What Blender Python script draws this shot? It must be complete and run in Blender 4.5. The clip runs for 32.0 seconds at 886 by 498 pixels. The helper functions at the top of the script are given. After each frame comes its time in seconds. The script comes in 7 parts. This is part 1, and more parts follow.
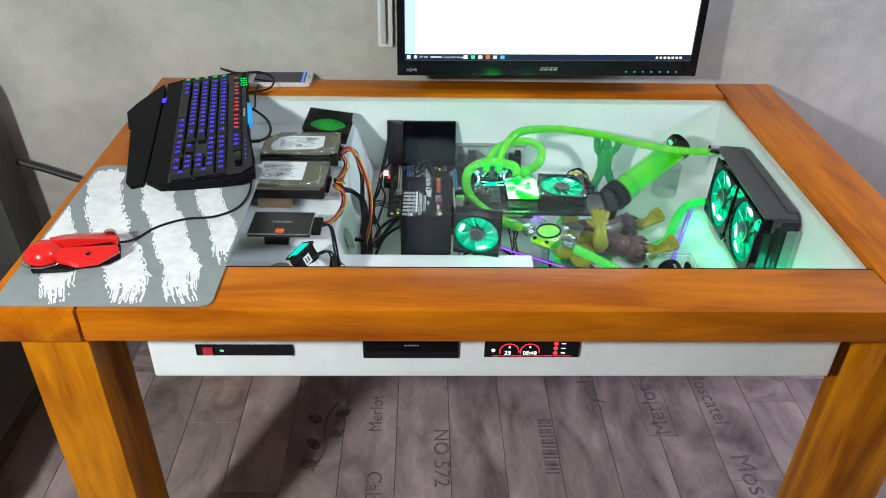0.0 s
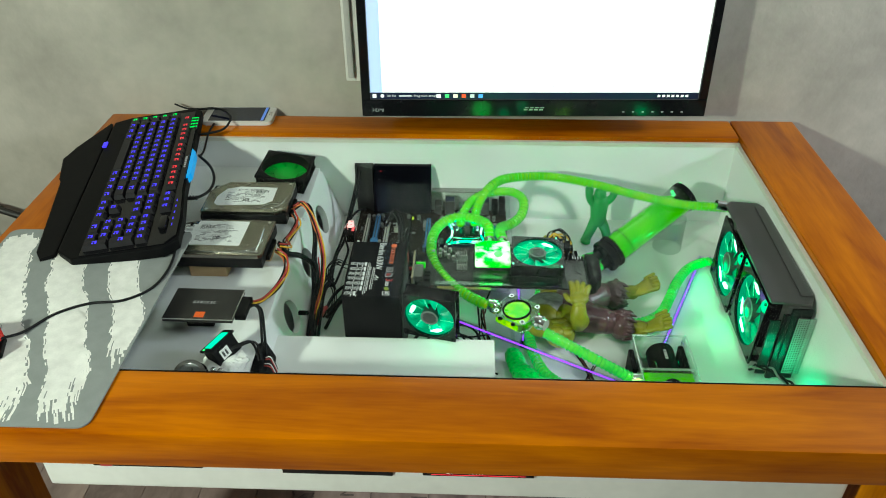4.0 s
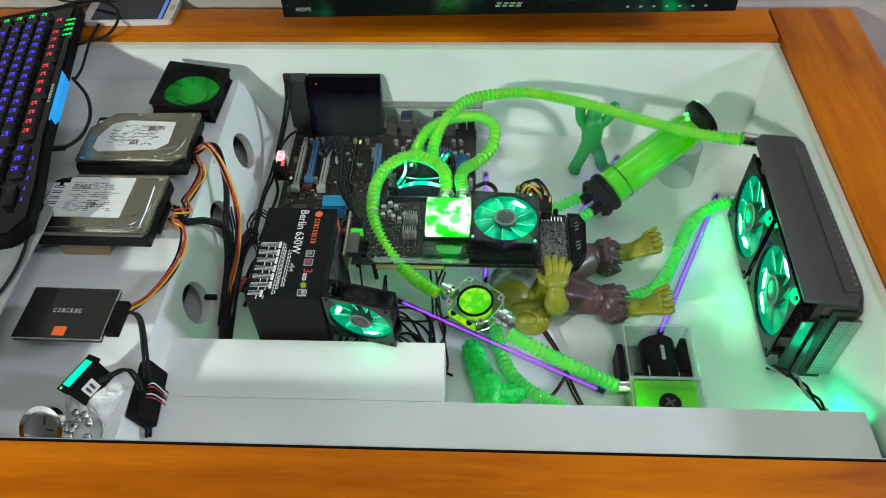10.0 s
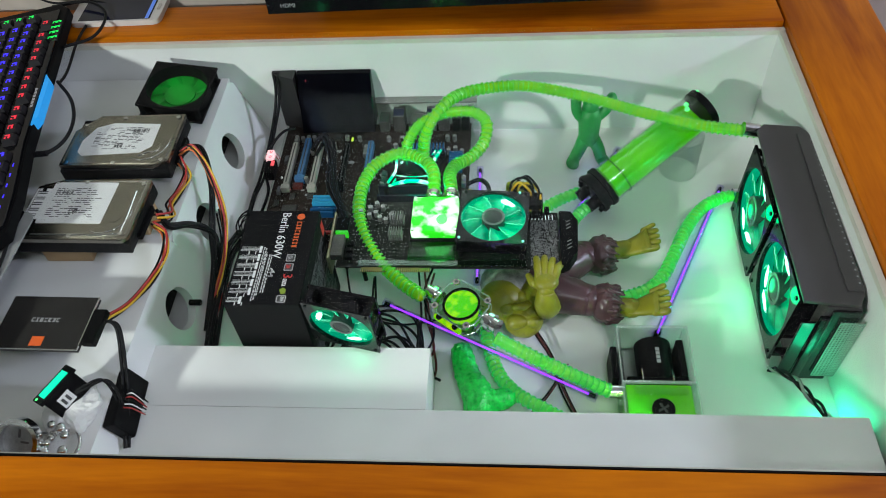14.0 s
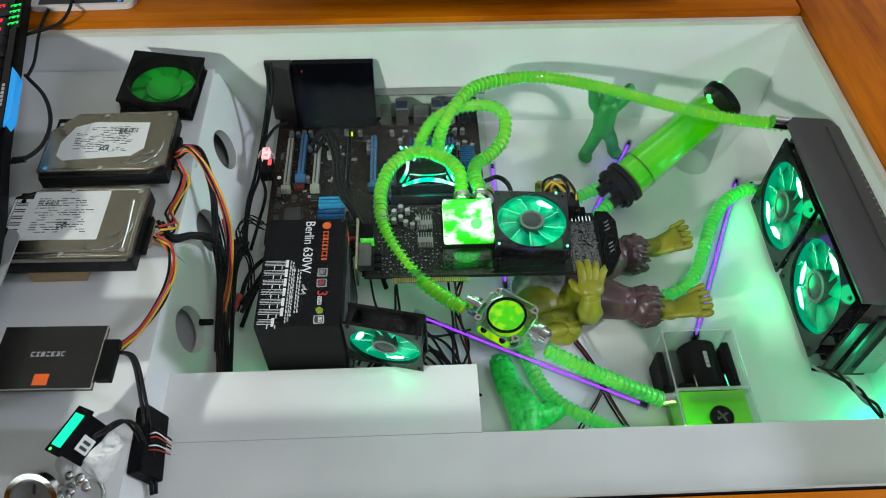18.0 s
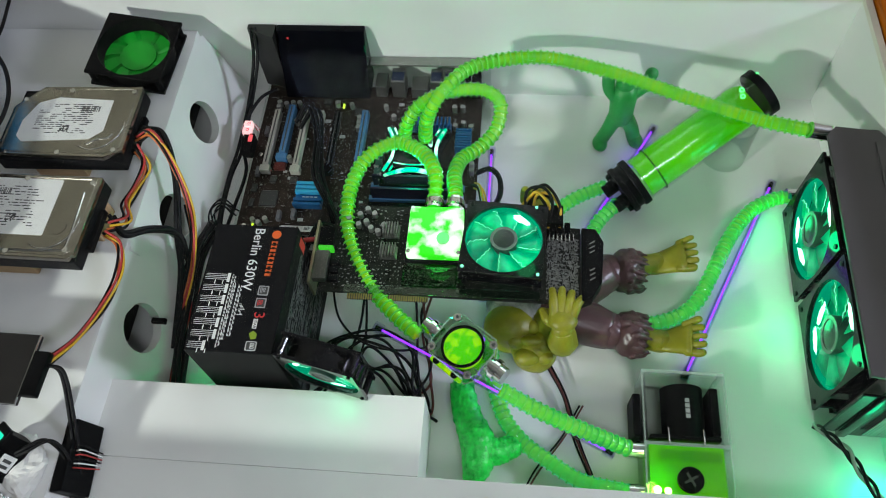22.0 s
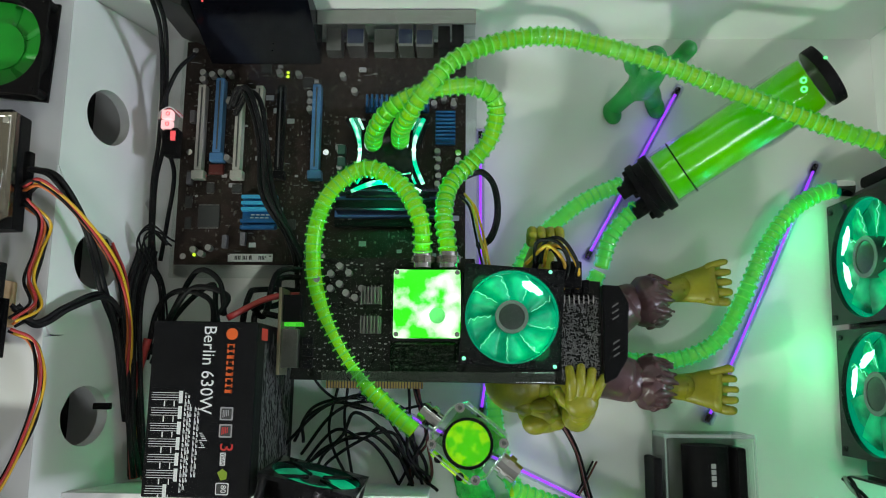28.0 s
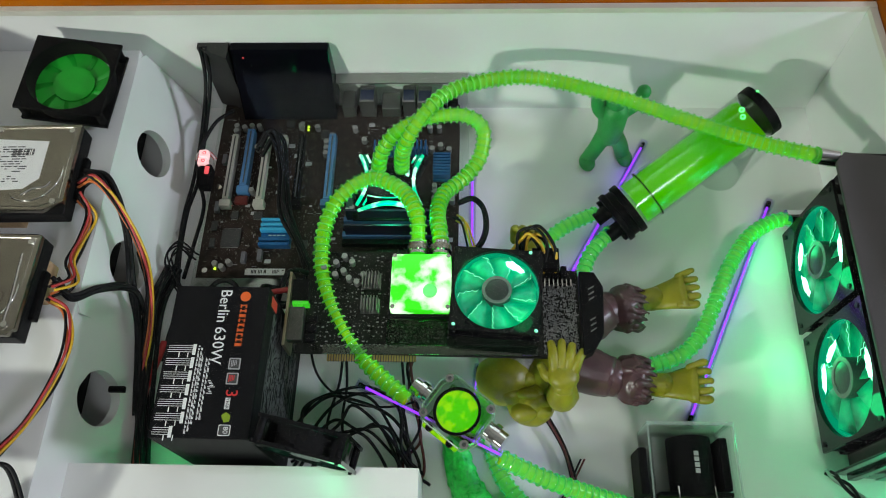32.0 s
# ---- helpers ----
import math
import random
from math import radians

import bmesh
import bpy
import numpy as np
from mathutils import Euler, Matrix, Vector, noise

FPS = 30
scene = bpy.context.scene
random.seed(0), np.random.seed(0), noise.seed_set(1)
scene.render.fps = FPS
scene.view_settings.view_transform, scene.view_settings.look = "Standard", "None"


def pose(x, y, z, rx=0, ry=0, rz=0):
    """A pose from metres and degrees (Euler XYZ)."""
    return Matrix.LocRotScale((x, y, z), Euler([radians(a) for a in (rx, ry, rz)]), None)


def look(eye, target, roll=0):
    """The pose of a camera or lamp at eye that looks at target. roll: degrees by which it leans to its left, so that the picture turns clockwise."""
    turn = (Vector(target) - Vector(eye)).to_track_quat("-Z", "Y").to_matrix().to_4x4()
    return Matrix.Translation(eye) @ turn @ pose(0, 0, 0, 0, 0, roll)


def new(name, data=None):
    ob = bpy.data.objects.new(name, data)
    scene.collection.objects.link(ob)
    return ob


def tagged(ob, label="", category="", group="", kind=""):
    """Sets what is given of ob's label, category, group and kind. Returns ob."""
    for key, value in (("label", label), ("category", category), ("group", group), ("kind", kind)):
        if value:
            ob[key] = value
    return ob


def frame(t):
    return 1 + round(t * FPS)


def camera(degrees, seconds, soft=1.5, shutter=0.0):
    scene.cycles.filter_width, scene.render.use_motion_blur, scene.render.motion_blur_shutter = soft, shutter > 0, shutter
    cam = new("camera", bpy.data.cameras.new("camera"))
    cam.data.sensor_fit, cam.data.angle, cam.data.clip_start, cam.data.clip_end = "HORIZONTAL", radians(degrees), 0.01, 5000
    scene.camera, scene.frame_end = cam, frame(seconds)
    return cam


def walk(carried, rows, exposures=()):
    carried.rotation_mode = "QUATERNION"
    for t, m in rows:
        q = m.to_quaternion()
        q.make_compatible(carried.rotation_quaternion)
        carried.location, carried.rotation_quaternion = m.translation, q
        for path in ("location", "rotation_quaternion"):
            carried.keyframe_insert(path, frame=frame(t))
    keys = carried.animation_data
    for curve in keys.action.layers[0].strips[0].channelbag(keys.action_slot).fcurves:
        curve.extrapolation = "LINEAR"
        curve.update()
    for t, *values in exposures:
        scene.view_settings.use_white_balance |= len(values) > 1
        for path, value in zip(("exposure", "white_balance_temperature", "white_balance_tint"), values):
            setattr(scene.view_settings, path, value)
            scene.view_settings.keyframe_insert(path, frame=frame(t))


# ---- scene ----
cam = camera(60.5, 32.0, soft=1.0)
ROWS = [
    (0.0, -0.0494, 0.1025, 1.3884, 56.57, -1.11, -1.15),
    (0.5, -0.0729, 0.1203, 1.4101, 55.76, -1.42, -1.6),
    (1.0, -0.1026, 0.1352, 1.4185, 55.26, -2.4, -3.69),
    (1.5, -0.1184, 0.1395, 1.4137, 55.66, -2.12, -5.61),
    (2.0, -0.1167, 0.1406, 1.4155, 55.97, -0.79, -6.31),
    (2.5, -0.0607, 0.1741, 1.4204, 55.87, -0.96, -3.67),
    (3.0, 0.0265, 0.2324, 1.4262, 55.77, -0.51, 0.84),
    (3.5, 0.0973, 0.2722, 1.4206, 56.11, -0.04, 2.59),
    (5.5, 0.0729, 0.5638, 1.4172, 46.8, 1.26, -2.81),
    (6.0, 0.0529, 0.5986, 1.4081, 44.65, 0.92, -3.9),
    (6.5, 0.0846, 0.6056, 1.4093, 44.05, 0.91, -1.97),
    (7.0, 0.1382, 0.6237, 1.4134, 44.09, 0.47, 1.24),
    (7.5, 0.1595, 0.647, 1.4067, 43.92, 0.79, 2.55),
    (8.0, 0.1638, 0.6564, 1.4007, 42.78, 0.9, 2.7),
    (8.5, 0.1658, 0.6635, 1.4015, 42.01, 1.19, 3.49),
    (9.0, 0.1611, 0.6693, 1.3993, 41.36, 1.58, 2.79),
    (9.5, 0.1609, 0.6844, 1.403, 40.72, 1.59, 2.31),
    (10.0, 0.1747, 0.6886, 1.4079, 40.9, 1.4, 2.21),
    (10.5, 0.1928, 0.6929, 1.4069, 40.23, 1.85, 2.69),
    (11.0, 0.2126, 0.6999, 1.4098, 39.81, 2.09, 3.37),
    (11.5, 0.2374, 0.703, 1.4091, 40.12, 2.54, 4.64),
    (12.0, 0.2641, 0.7045, 1.408, 40.22, 3.14, 5.51),
    (12.5, 0.2838, 0.706, 1.4029, 40.49, 2.82, 6.1),
    (13.0, 0.282, 0.7035, 1.4075, 40.38, 3.03, 5.72),
    (13.5, 0.2565, 0.7112, 1.4013, 40.21, 3.59, 4.39),
    (15.5, 0.1478, 0.7601, 1.3892, 39.01, 1.06, -0.81),
    (16.0, 0.12, 0.7713, 1.383, 38.75, 0.52, -1.75),
    (16.5, 0.0986, 0.7694, 1.3804, 38.65, 0.18, -1.94),
    (17.0, 0.0903, 0.7722, 1.3824, 38.9, -0.02, -2.67),
    (17.5, 0.0794, 0.7758, 1.379, 38.91, -0.19, -2.85),
    (18.0, 0.082, 0.7883, 1.3758, 37.98, -0.38, -2.32),
    (18.5, 0.1086, 0.8047, 1.3788, 37.63, -0.47, -1.44),
    (19.0, 0.1425, 0.8362, 1.3806, 37.41, -0.52, 0.59),
    (19.5, 0.1614, 0.8668, 1.3802, 35.51, 0.85, 1.85),
    (20.0, 0.1742, 0.8835, 1.3803, 33.86, 0.96, 2.78),
    (20.5, 0.1946, 0.9071, 1.3862, 32.84, 1.9, 3.57),
    (21.0, 0.2077, 0.9236, 1.3824, 32.34, 2.41, 3.99),
    (21.5, 0.2186, 0.935, 1.3832, 31.13, 3.06, 4.25),
    (22.0, 0.2221, 0.947, 1.3837, 29.95, 3.55, 4.61),
    (22.5, 0.2321, 0.9595, 1.3763, 27.86, 3.63, 5.07),
    (23.0, 0.2359, 0.9751, 1.38, 26.43, 3.54, 4.68),
    (23.5, 0.2204, 0.9955, 1.3776, 26.1, 3.16, 3.78),
    (24.0, 0.2093, 1.036, 1.3766, 24.63, 3.27, 2.94),
    (24.5, 0.2009, 1.0668, 1.3773, 23.59, 2.27, 2.43),
    (25.0, 0.2027, 1.1025, 1.3802, 22.09, 2.4, 2.53),
    (25.5, 0.1845, 1.138, 1.3835, 20.15, 1.82, 2.14),
    (27.5, 0.1682, 1.2743, 1.3618, 11.38, 0.98, 0.75),
    (28.0, 0.1635, 1.297, 1.3537, 9.42, 0.94, 0.45),
    (28.5, 0.1597, 1.3036, 1.3536, 8.64, 0.68, 0.22),
    (29.0, 0.1599, 1.2745, 1.3608, 9.84, 0.12, 0.21),
    (29.5, 0.1691, 1.2372, 1.3654, 12.19, 0.57, 0.22),
    (30.0, 0.1759, 1.2018, 1.369, 14.52, 1.09, 0.59),
    (30.5, 0.1827, 1.1667, 1.3723, 16.37, 1.43, 0.72),
    (31.0, 0.1849, 1.1251, 1.3702, 20.51, 1.76, 0.99),
    (31.5, 0.184, 1.093, 1.3702, 23.19, 1.69, 0.8),
    (32.0, 0.1843, 1.0606, 1.3678, 26.54, 1.61, 1.14),
]
walk(cam, [(t, pose(x, y, z, rx, ry, rz)) for t, x, y, z, rx, ry, rz in ROWS],
     [(0.0, -0.10, 6000, 2), (1.0, -0.26, 6000, -3), (3.5, -0.34, 6600, -12), (6.0, -0.34, 7400, -26), (8.0, -0.36, 7200, -22), (9.5, -0.32, 6600, -3),
      (12.0, -0.45, 6350, 5), (17.0, -0.48, 6450, 5), (20.0, -0.49, 6500, 5), (25.0, -0.58, 6700, 4), (28.0, -0.63, 6750, 4), (32.0, -0.62, 6750, 5)])

# ---- world and lights ----
world = bpy.data.worlds.new("room_world")
scene.world = world
world.use_nodes = True
world.node_tree.nodes["Background"].inputs[0].default_value = (0.75, 0.85, 1.0, 1)
world.node_tree.nodes["Background"].inputs[1].default_value = 0.01


def area_light(name, at, aim, size, power, color, size_y=None):
    d = bpy.data.lights.new(name, "AREA")
    d.energy, d.color, d.size = power, color, size
    if size_y:
        d.shape, d.size_y = "RECTANGLE", size_y
    ob = new(name, d)
    ob.matrix_world = look(at, aim)
    return ob


def point_light(name, at, power, color, radius=0.01):
    d = bpy.data.lights.new(name, "POINT")
    d.energy, d.color, d.shadow_soft_size = power, color, radius
    ob = new(name, d)
    ob.location = at
    return ob


CEILING_LAMP = area_light("ceiling_lamp_light", (-1.07, -0.08, 1.60), (0.0, 1.3, 0.6), 0.11, 38, (0.97, 0.985, 0.97))
# added bluish fill aimed at the right wall, no known source
WALL_FILL = area_light("right_wall_fill_light", (2.20, 1.10, 1.70), (1.15, 1.76, 1.5), 0.30, 44, (0.76, 0.76, 1.0))
# weak overhead fill added to lift the level surfaces
OVERHEAD_FILL = area_light("overhead_fill_light", (0.55, 0.30, 2.35), (0.3, 1.2, 0.7), 0.35, 9, (0.90, 0.90, 1.0))
# ---- materials ----
def mat(name, color, rough=0.5, metal=0.0, vary=0.15, scale=40.0, bump=0.0, bump_scale=200.0, spec=0.5, stretch=(1, 1, 1), coat=0.0, rand=0.0):
    """A surface with mottling at two scales and fine relief."""
    m = bpy.data.materials.new(name)
    m.use_nodes = True
    nt = m.node_tree
    p = nt.nodes["Principled BSDF"]
    p.inputs["Roughness"].default_value, p.inputs["Metallic"].default_value = rough, metal
    p.inputs["Specular IOR Level"].default_value, p.inputs["Coat Weight"].default_value = spec, coat
    tc = nt.nodes.new("ShaderNodeTexCoord")
    mp = nt.nodes.new("ShaderNodeMapping")
    mp.inputs["Scale"].default_value = stretch
    nt.links.new(tc.outputs["Object"], mp.inputs["Vector"])
    n1, n2 = nt.nodes.new("ShaderNodeTexNoise"), nt.nodes.new("ShaderNodeTexNoise")
    for n, s in ((n1, scale), (n2, scale * 6.3)):
        n.inputs["Scale"].default_value, n.inputs["Detail"].default_value = s, 4
        nt.links.new(mp.outputs[0], n.inputs["Vector"])
    add = nt.nodes.new("ShaderNodeMath")
    add.operation = "MULTIPLY_ADD"
    add.inputs[1].default_value = 0.4
    nt.links.new(n2.outputs["Fac"], add.inputs[0])
    nt.links.new(n1.outputs["Fac"], add.inputs[2])
    last = add
    if rand:
        oi = nt.nodes.new("ShaderNodeObjectInfo")
        ad2 = nt.nodes.new("ShaderNodeMath")
        ad2.operation = "MULTIPLY_ADD"
        ad2.inputs[1].default_value = rand
        nt.links.new(oi.outputs["Random"], ad2.inputs[0])
        nt.links.new(last.outputs[0], ad2.inputs[2])
        last = ad2
    ramp = nt.nodes.new("ShaderNodeValToRGB")
    ramp.color_ramp.elements[0].position, ramp.color_ramp.elements[1].position = 0.45, 0.95 + rand
    ramp.color_ramp.elements[0].color = (*[c * (1 - vary) for c in color], 1)
    ramp.color_ramp.elements[1].color = (*[min(1, c * (1 + vary)) for c in color], 1)
    nt.links.new(last.outputs[0], ramp.inputs[0])
    nt.links.new(ramp.outputs[0], p.inputs["Base Color"])
    rr = nt.nodes.new("ShaderNodeMath")
    rr.operation = "MULTIPLY_ADD"
    rr.inputs[1].default_value, rr.inputs[2].default_value = 0.25 * rough, rough * 0.82
    nt.links.new(n1.outputs["Fac"], rr.inputs[0])
    nt.links.new(rr.outputs[0], p.inputs["Roughness"])
    if bump:
        n3 = nt.nodes.new("ShaderNodeTexNoise")
        n3.inputs["Scale"].default_value, n3.inputs["Detail"].default_value = bump_scale, 6
        nt.links.new(mp.outputs[0], n3.inputs["Vector"])
        b = nt.nodes.new("ShaderNodeBump")
        b.inputs["Strength"].default_value, b.inputs["Distance"].default_value = bump, 0.002
        nt.links.new(n3.outputs["Fac"], b.inputs["Height"])
        nt.links.new(b.outputs[0], p.inputs["Normal"])
    return m


def glow(name, color, strength, base=None):
    m = bpy.data.materials.new(name)
    m.use_nodes = True
    p = m.node_tree.nodes["Principled BSDF"]
    p.inputs["Base Color"].default_value = (*(base or color), 1)
    p.inputs["Emission Color"].default_value = (*color, 1)
    p.inputs["Emission Strength"].default_value = strength
    p.inputs["Roughness"].default_value = 0.35
    return m


def clear(name, tint=(1, 1, 1), gloss=0.9, rough=0.03, base=0.03, glow_color=None, strength=0.0):
    """Clear sheet: see-through, with a sheen that grows towards grazing views."""
    m = bpy.data.materials.new(name)
    m.use_nodes = True
    nt = m.node_tree
    nt.nodes.remove(nt.nodes["Principled BSDF"])
    tr, gl, lw, mx = (nt.nodes.new("ShaderNode" + k) for k in ("BsdfTransparent", "BsdfGlossy", "LayerWeight", "MixShader"))
    tr.inputs[0].default_value = (*tint, 1)
    gl.inputs["Roughness"].default_value = rough
    lw.inputs[0].default_value = 0.5
    pw, ma = nt.nodes.new("ShaderNodeMath"), nt.nodes.new("ShaderNodeMath")
    pw.operation, ma.operation = "POWER", "MULTIPLY_ADD"
    pw.inputs[1].default_value = 4.5
    ma.inputs[1].default_value, ma.inputs[2].default_value = gloss, base
    nt.links.new(lw.outputs["Facing"], pw.inputs[0])
    nt.links.new(pw.outputs[0], ma.inputs[0])
    nt.links.new(ma.outputs[0], mx.inputs[0])
    nt.links.new(tr.outputs[0], mx.inputs[1])
    nt.links.new(gl.outputs[0], mx.inputs[2])
    last = mx
    if glow_color:
        em, ad = nt.nodes.new("ShaderNodeEmission"), nt.nodes.new("ShaderNodeAddShader")
        em.inputs[0].default_value, em.inputs[1].default_value = (*glow_color, 1), strength
        nt.links.new(mx.outputs[0], ad.inputs[0])
        nt.links.new(em.outputs[0], ad.inputs[1])
        last = ad
    nt.links.new(last.outputs[0], nt.nodes["Material Output"].inputs[0])
    return m


def lit(name, color, glow_color, strength, rough=0.35, trans=0.0, vary=0.3, scale=60.0):
    """Dyed plastic that shines from within, unevenly."""
    m = mat(name, color, rough, vary=vary, scale=scale)
    nt = m.node_tree
    p = nt.nodes["Principled BSDF"]
    p.inputs["Transmission Weight"].default_value = trans
    tc, n, mr = nt.nodes.new("ShaderNodeTexCoord"), nt.nodes.new("ShaderNodeTexNoise"), nt.nodes.new("ShaderNodeMapRange")
    n.inputs["Scale"].default_value, n.inputs["Detail"].default_value = scale, 2
    mr.inputs[1].default_value, mr.inputs[2].default_value = 0.35, 0.65
    mr.inputs[3].default_value, mr.inputs[4].default_value = strength * (1 - vary), strength * (1 + vary)
    nt.links.new(tc.outputs["Object"], n.inputs["Vector"])
    nt.links.new(n.outputs["Fac"], mr.inputs[0])
    nt.links.new(mr.outputs[0], p.inputs["Emission Strength"])
    p.inputs["Emission Color"].default_value = (*glow_color, 1)
    return m


def wood_mat(name, dark, light, along, scale=1.0, rough=0.28):
    """Lacquered softwood; along is the axis of the grain."""
    m = bpy.data.materials.new(name)
    m.use_nodes = True
    nt = m.node_tree
    p = nt.nodes["Principled BSDF"]
    tc, mp = nt.nodes.new("ShaderNodeTexCoord"), nt.nodes.new("ShaderNodeMapping")
    st = [9.0 * scale] * 3
    st["xyz".index(along)] = 0.9 * scale
    mp.inputs["Scale"].default_value = st
    nt.links.new(tc.outputs["Object"], mp.inputs["Vector"])
    n1, n2, n3 = (nt.nodes.new("ShaderNodeTexNoise") for _ in range(3))
    n1.inputs["Scale"].default_value, n1.inputs["Detail"].default_value, n1.inputs["Distortion"].default_value = 2.2, 5, 1.2
    n2.inputs["Scale"].default_value, n2.inputs["Detail"].default_value = 26, 3
    n3.inputs["Scale"].default_value, n3.inputs["Detail"].default_value = 5.5, 3
    nt.links.new(mp.outputs[0], n1.inputs["Vector"])
    nt.links.new(mp.outputs[0], n2.inputs["Vector"])
    nt.links.new(tc.outputs["Object"], n3.inputs["Vector"])
    a, c = nt.nodes.new("ShaderNodeMath"), nt.nodes.new("ShaderNodeMath")
    for q in (a, c):
        q.operation = "MULTIPLY_ADD"
    a.inputs[1].default_value, c.inputs[1].default_value = 0.22, 0.30
    nt.links.new(n2.outputs["Fac"], a.inputs[0])
    nt.links.new(n1.outputs["Fac"], a.inputs[2])
    nt.links.new(n3.outputs["Fac"], c.inputs[0])
    nt.links.new(a.outputs[0], c.inputs[2])
    ramp = nt.nodes.new("ShaderNodeValToRGB")
    ramp.color_ramp.elements[0].position, ramp.color_ramp.elements[1].position = 0.54, 0.98
    ramp.color_ramp.elements[0].color, ramp.color_ramp.elements[1].color = (*dark, 1), (*light, 1)
    nt.links.new(c.outputs[0], ramp.inputs[0])
    nt.links.new(ramp.outputs[0], p.inputs["Base Color"])
    p.inputs["Specular IOR Level"].default_value = 0.14
    p.inputs["Roughness"].default_value, p.inputs["Coat Weight"].default_value, p.inputs["Coat Roughness"].default_value = rough, 0.03, 0.08
    b = nt.nodes.new("ShaderNodeBump")
    b.inputs["Strength"].default_value, b.inputs["Distance"].default_value = 0.15, 0.001
    nt.links.new(n2.outputs["Fac"], b.inputs["Height"])
    nt.links.new(b.outputs[0], p.inputs["Normal"])
    return m


WOOD_X = wood_mat("lacquered_pine_along_x", (0.25, 0.052, 0.0010), (0.56, 0.166, 0.0015), "x")
WOOD_Y = wood_mat("lacquered_pine_along_y", (0.25, 0.052, 0.0010), (0.56, 0.166, 0.0015), "y")
WOOD_Z = wood_mat("lacquered_pine_upright", (0.24, 0.060, 0.0015), (0.66, 0.235, 0.003), "z")
WOOD_RAW = wood_mat("raw_wood_block", (0.40, 0.26, 0.13), (0.60, 0.43, 0.25), "x", 3.0, 0.7)
WHITE = mat("white_lacquered_board", (0.80, 0.80, 0.78), 0.45, vary=0.08, scale=9, bump=0.05, bump_scale=300)
WALLM = mat("rolled_wall_plaster", (0.43, 0.395, 0.345), 0.9, vary=0.20, scale=5, bump=0.35, bump_scale=90)
# ceiling is out of view; its grey is set low to limit bounce
CEILM = mat("ceiling_paint", (0.40, 0.39, 0.37), 0.9, vary=0.03, scale=3)
BLACK = mat("black_plastic", (0.0048, 0.0048, 0.0052), 0.5, vary=0.3, scale=60, bump=0.05, bump_scale=900, spec=0.06)
BLACK_GLOSS = mat("glossy_black_plastic", (0.006, 0.006, 0.007), 0.12, vary=0.2, scale=30, spec=0.25)
BLACK_METAL = mat("black_painted_metal", (0.008, 0.008, 0.009), 0.45, spec=0.10, vary=0.25, scale=50, bump=0.04, bump_scale=700)
DARKGREY = mat("dark_grey_cover", (0.052, 0.047, 0.048), 0.5, vary=0.12, scale=30, bump=0.05, bump_scale=500)
RUBBER = mat("black_cable_rubber", (0.008, 0.008, 0.009), 0.55, vary=0.3, scale=80, spec=0.16)
CHROME = mat("chrome", (0.75, 0.75, 0.76), 0.12, metal=1.0, vary=0.05, scale=50)
STEEL = mat("brushed_steel", (0.37, 0.345, 0.30), 0.26, metal=1.0, vary=0.10, scale=30, bump=0.03, bump_scale=500)
ALU = mat("cast_aluminium", (0.30, 0.30, 0.28), 0.45, metal=0.8, vary=0.12, scale=40, bump=0.06, bump_scale=400)
GLASS = clear("table_glass", (0.965, 0.985, 0.975), 0.11, 0.0, 0.005)
ACRYL = clear("clear_acrylic", (0.93, 0.96, 0.94), 0.8, 0.03, 0.035)

LABEL = mat("white_paper_label", (0.78, 0.78, 0.76), 0.6, vary=0.05, scale=80)
PRINT = mat("dark_print", (0.05, 0.05, 0.05), 0.7, vary=0.1)
PRINT_WHITE = mat("white_print", (0.80, 0.80, 0.80), 0.6, vary=0.05)
PRINT_GREY = mat("grey_print", (0.35, 0.35, 0.36), 0.5, vary=0.1)
PRINT_ORANGE = mat("orange_print", (0.75, 0.12, 0.02), 0.5, vary=0.05)
PRINT_RED = mat("red_print", (0.60, 0.03, 0.03), 0.5, vary=0.05)
RED = mat("glossy_red_plastic", (0.62, 0.012, 0.010), 0.22, vary=0.1, scale=20, coat=0.4)
YELLOW_W = mat("yellow_wire", (0.72, 0.42, 0.02), 0.45, vary=0.1)
DARK_RED_W = mat("dark_red_wire", (0.10, 0.016, 0.014), 0.5, vary=0.2)
RED_W = mat("red_wire", (0.45, 0.03, 0.03), 0.45, vary=0.1)
ORANGE_W = mat("orange_wire", (0.65, 0.16, 0.03), 0.45, vary=0.1)
PCB = mat("dark_brown_circuit_board", (0.026, 0.018, 0.015), 0.4, spec=0.12, vary=0.45, scale=120, bump=0.05, bump_scale=900)
PCB_BLACK = mat("black_circuit_board", (0.012, 0.013, 0.011), 0.3, vary=0.5, scale=150, spec=0.14)
BLUE_SINK = mat("blue_anodised_heatsink", (0.02, 0.13, 0.34), 0.35, metal=0.6, vary=0.12)
BLUE_SLOT = mat("pale_blue_slot_plastic", (0.05, 0.15, 0.32), 0.5, vary=0.1)
WHITE_SLOT = mat("off_white_slot_plastic", (0.40, 0.38, 0.34), 0.5, vary=0.08)
GREEN_TOY = mat("bright_green_toy_rubber", (0.010, 0.27, 0.045), 0.5, vary=0.12, scale=30)
OLIVE_SKIN = mat("olive_green_painted_plastic", (0.26, 0.25, 0.012), 0.45, vary=0.25, scale=45, bump=0.15, bump_scale=220)
PLUM = mat("dark_plum_painted_plastic", (0.085, 0.040, 0.045), 0.35, vary=0.25, scale=60, bump=0.2, bump_scale=160)
GREY_TOY = mat("marbled_grey_plastic", (0.30, 0.30, 0.28), 0.6, vary=0.6, scale=90)
TEAL_BLADE = lit("teal_lit_fan_blade", (0.012, 0.30, 0.18), (0.0, 0.62, 0.31), 0.42, vary=0.5, scale=45)
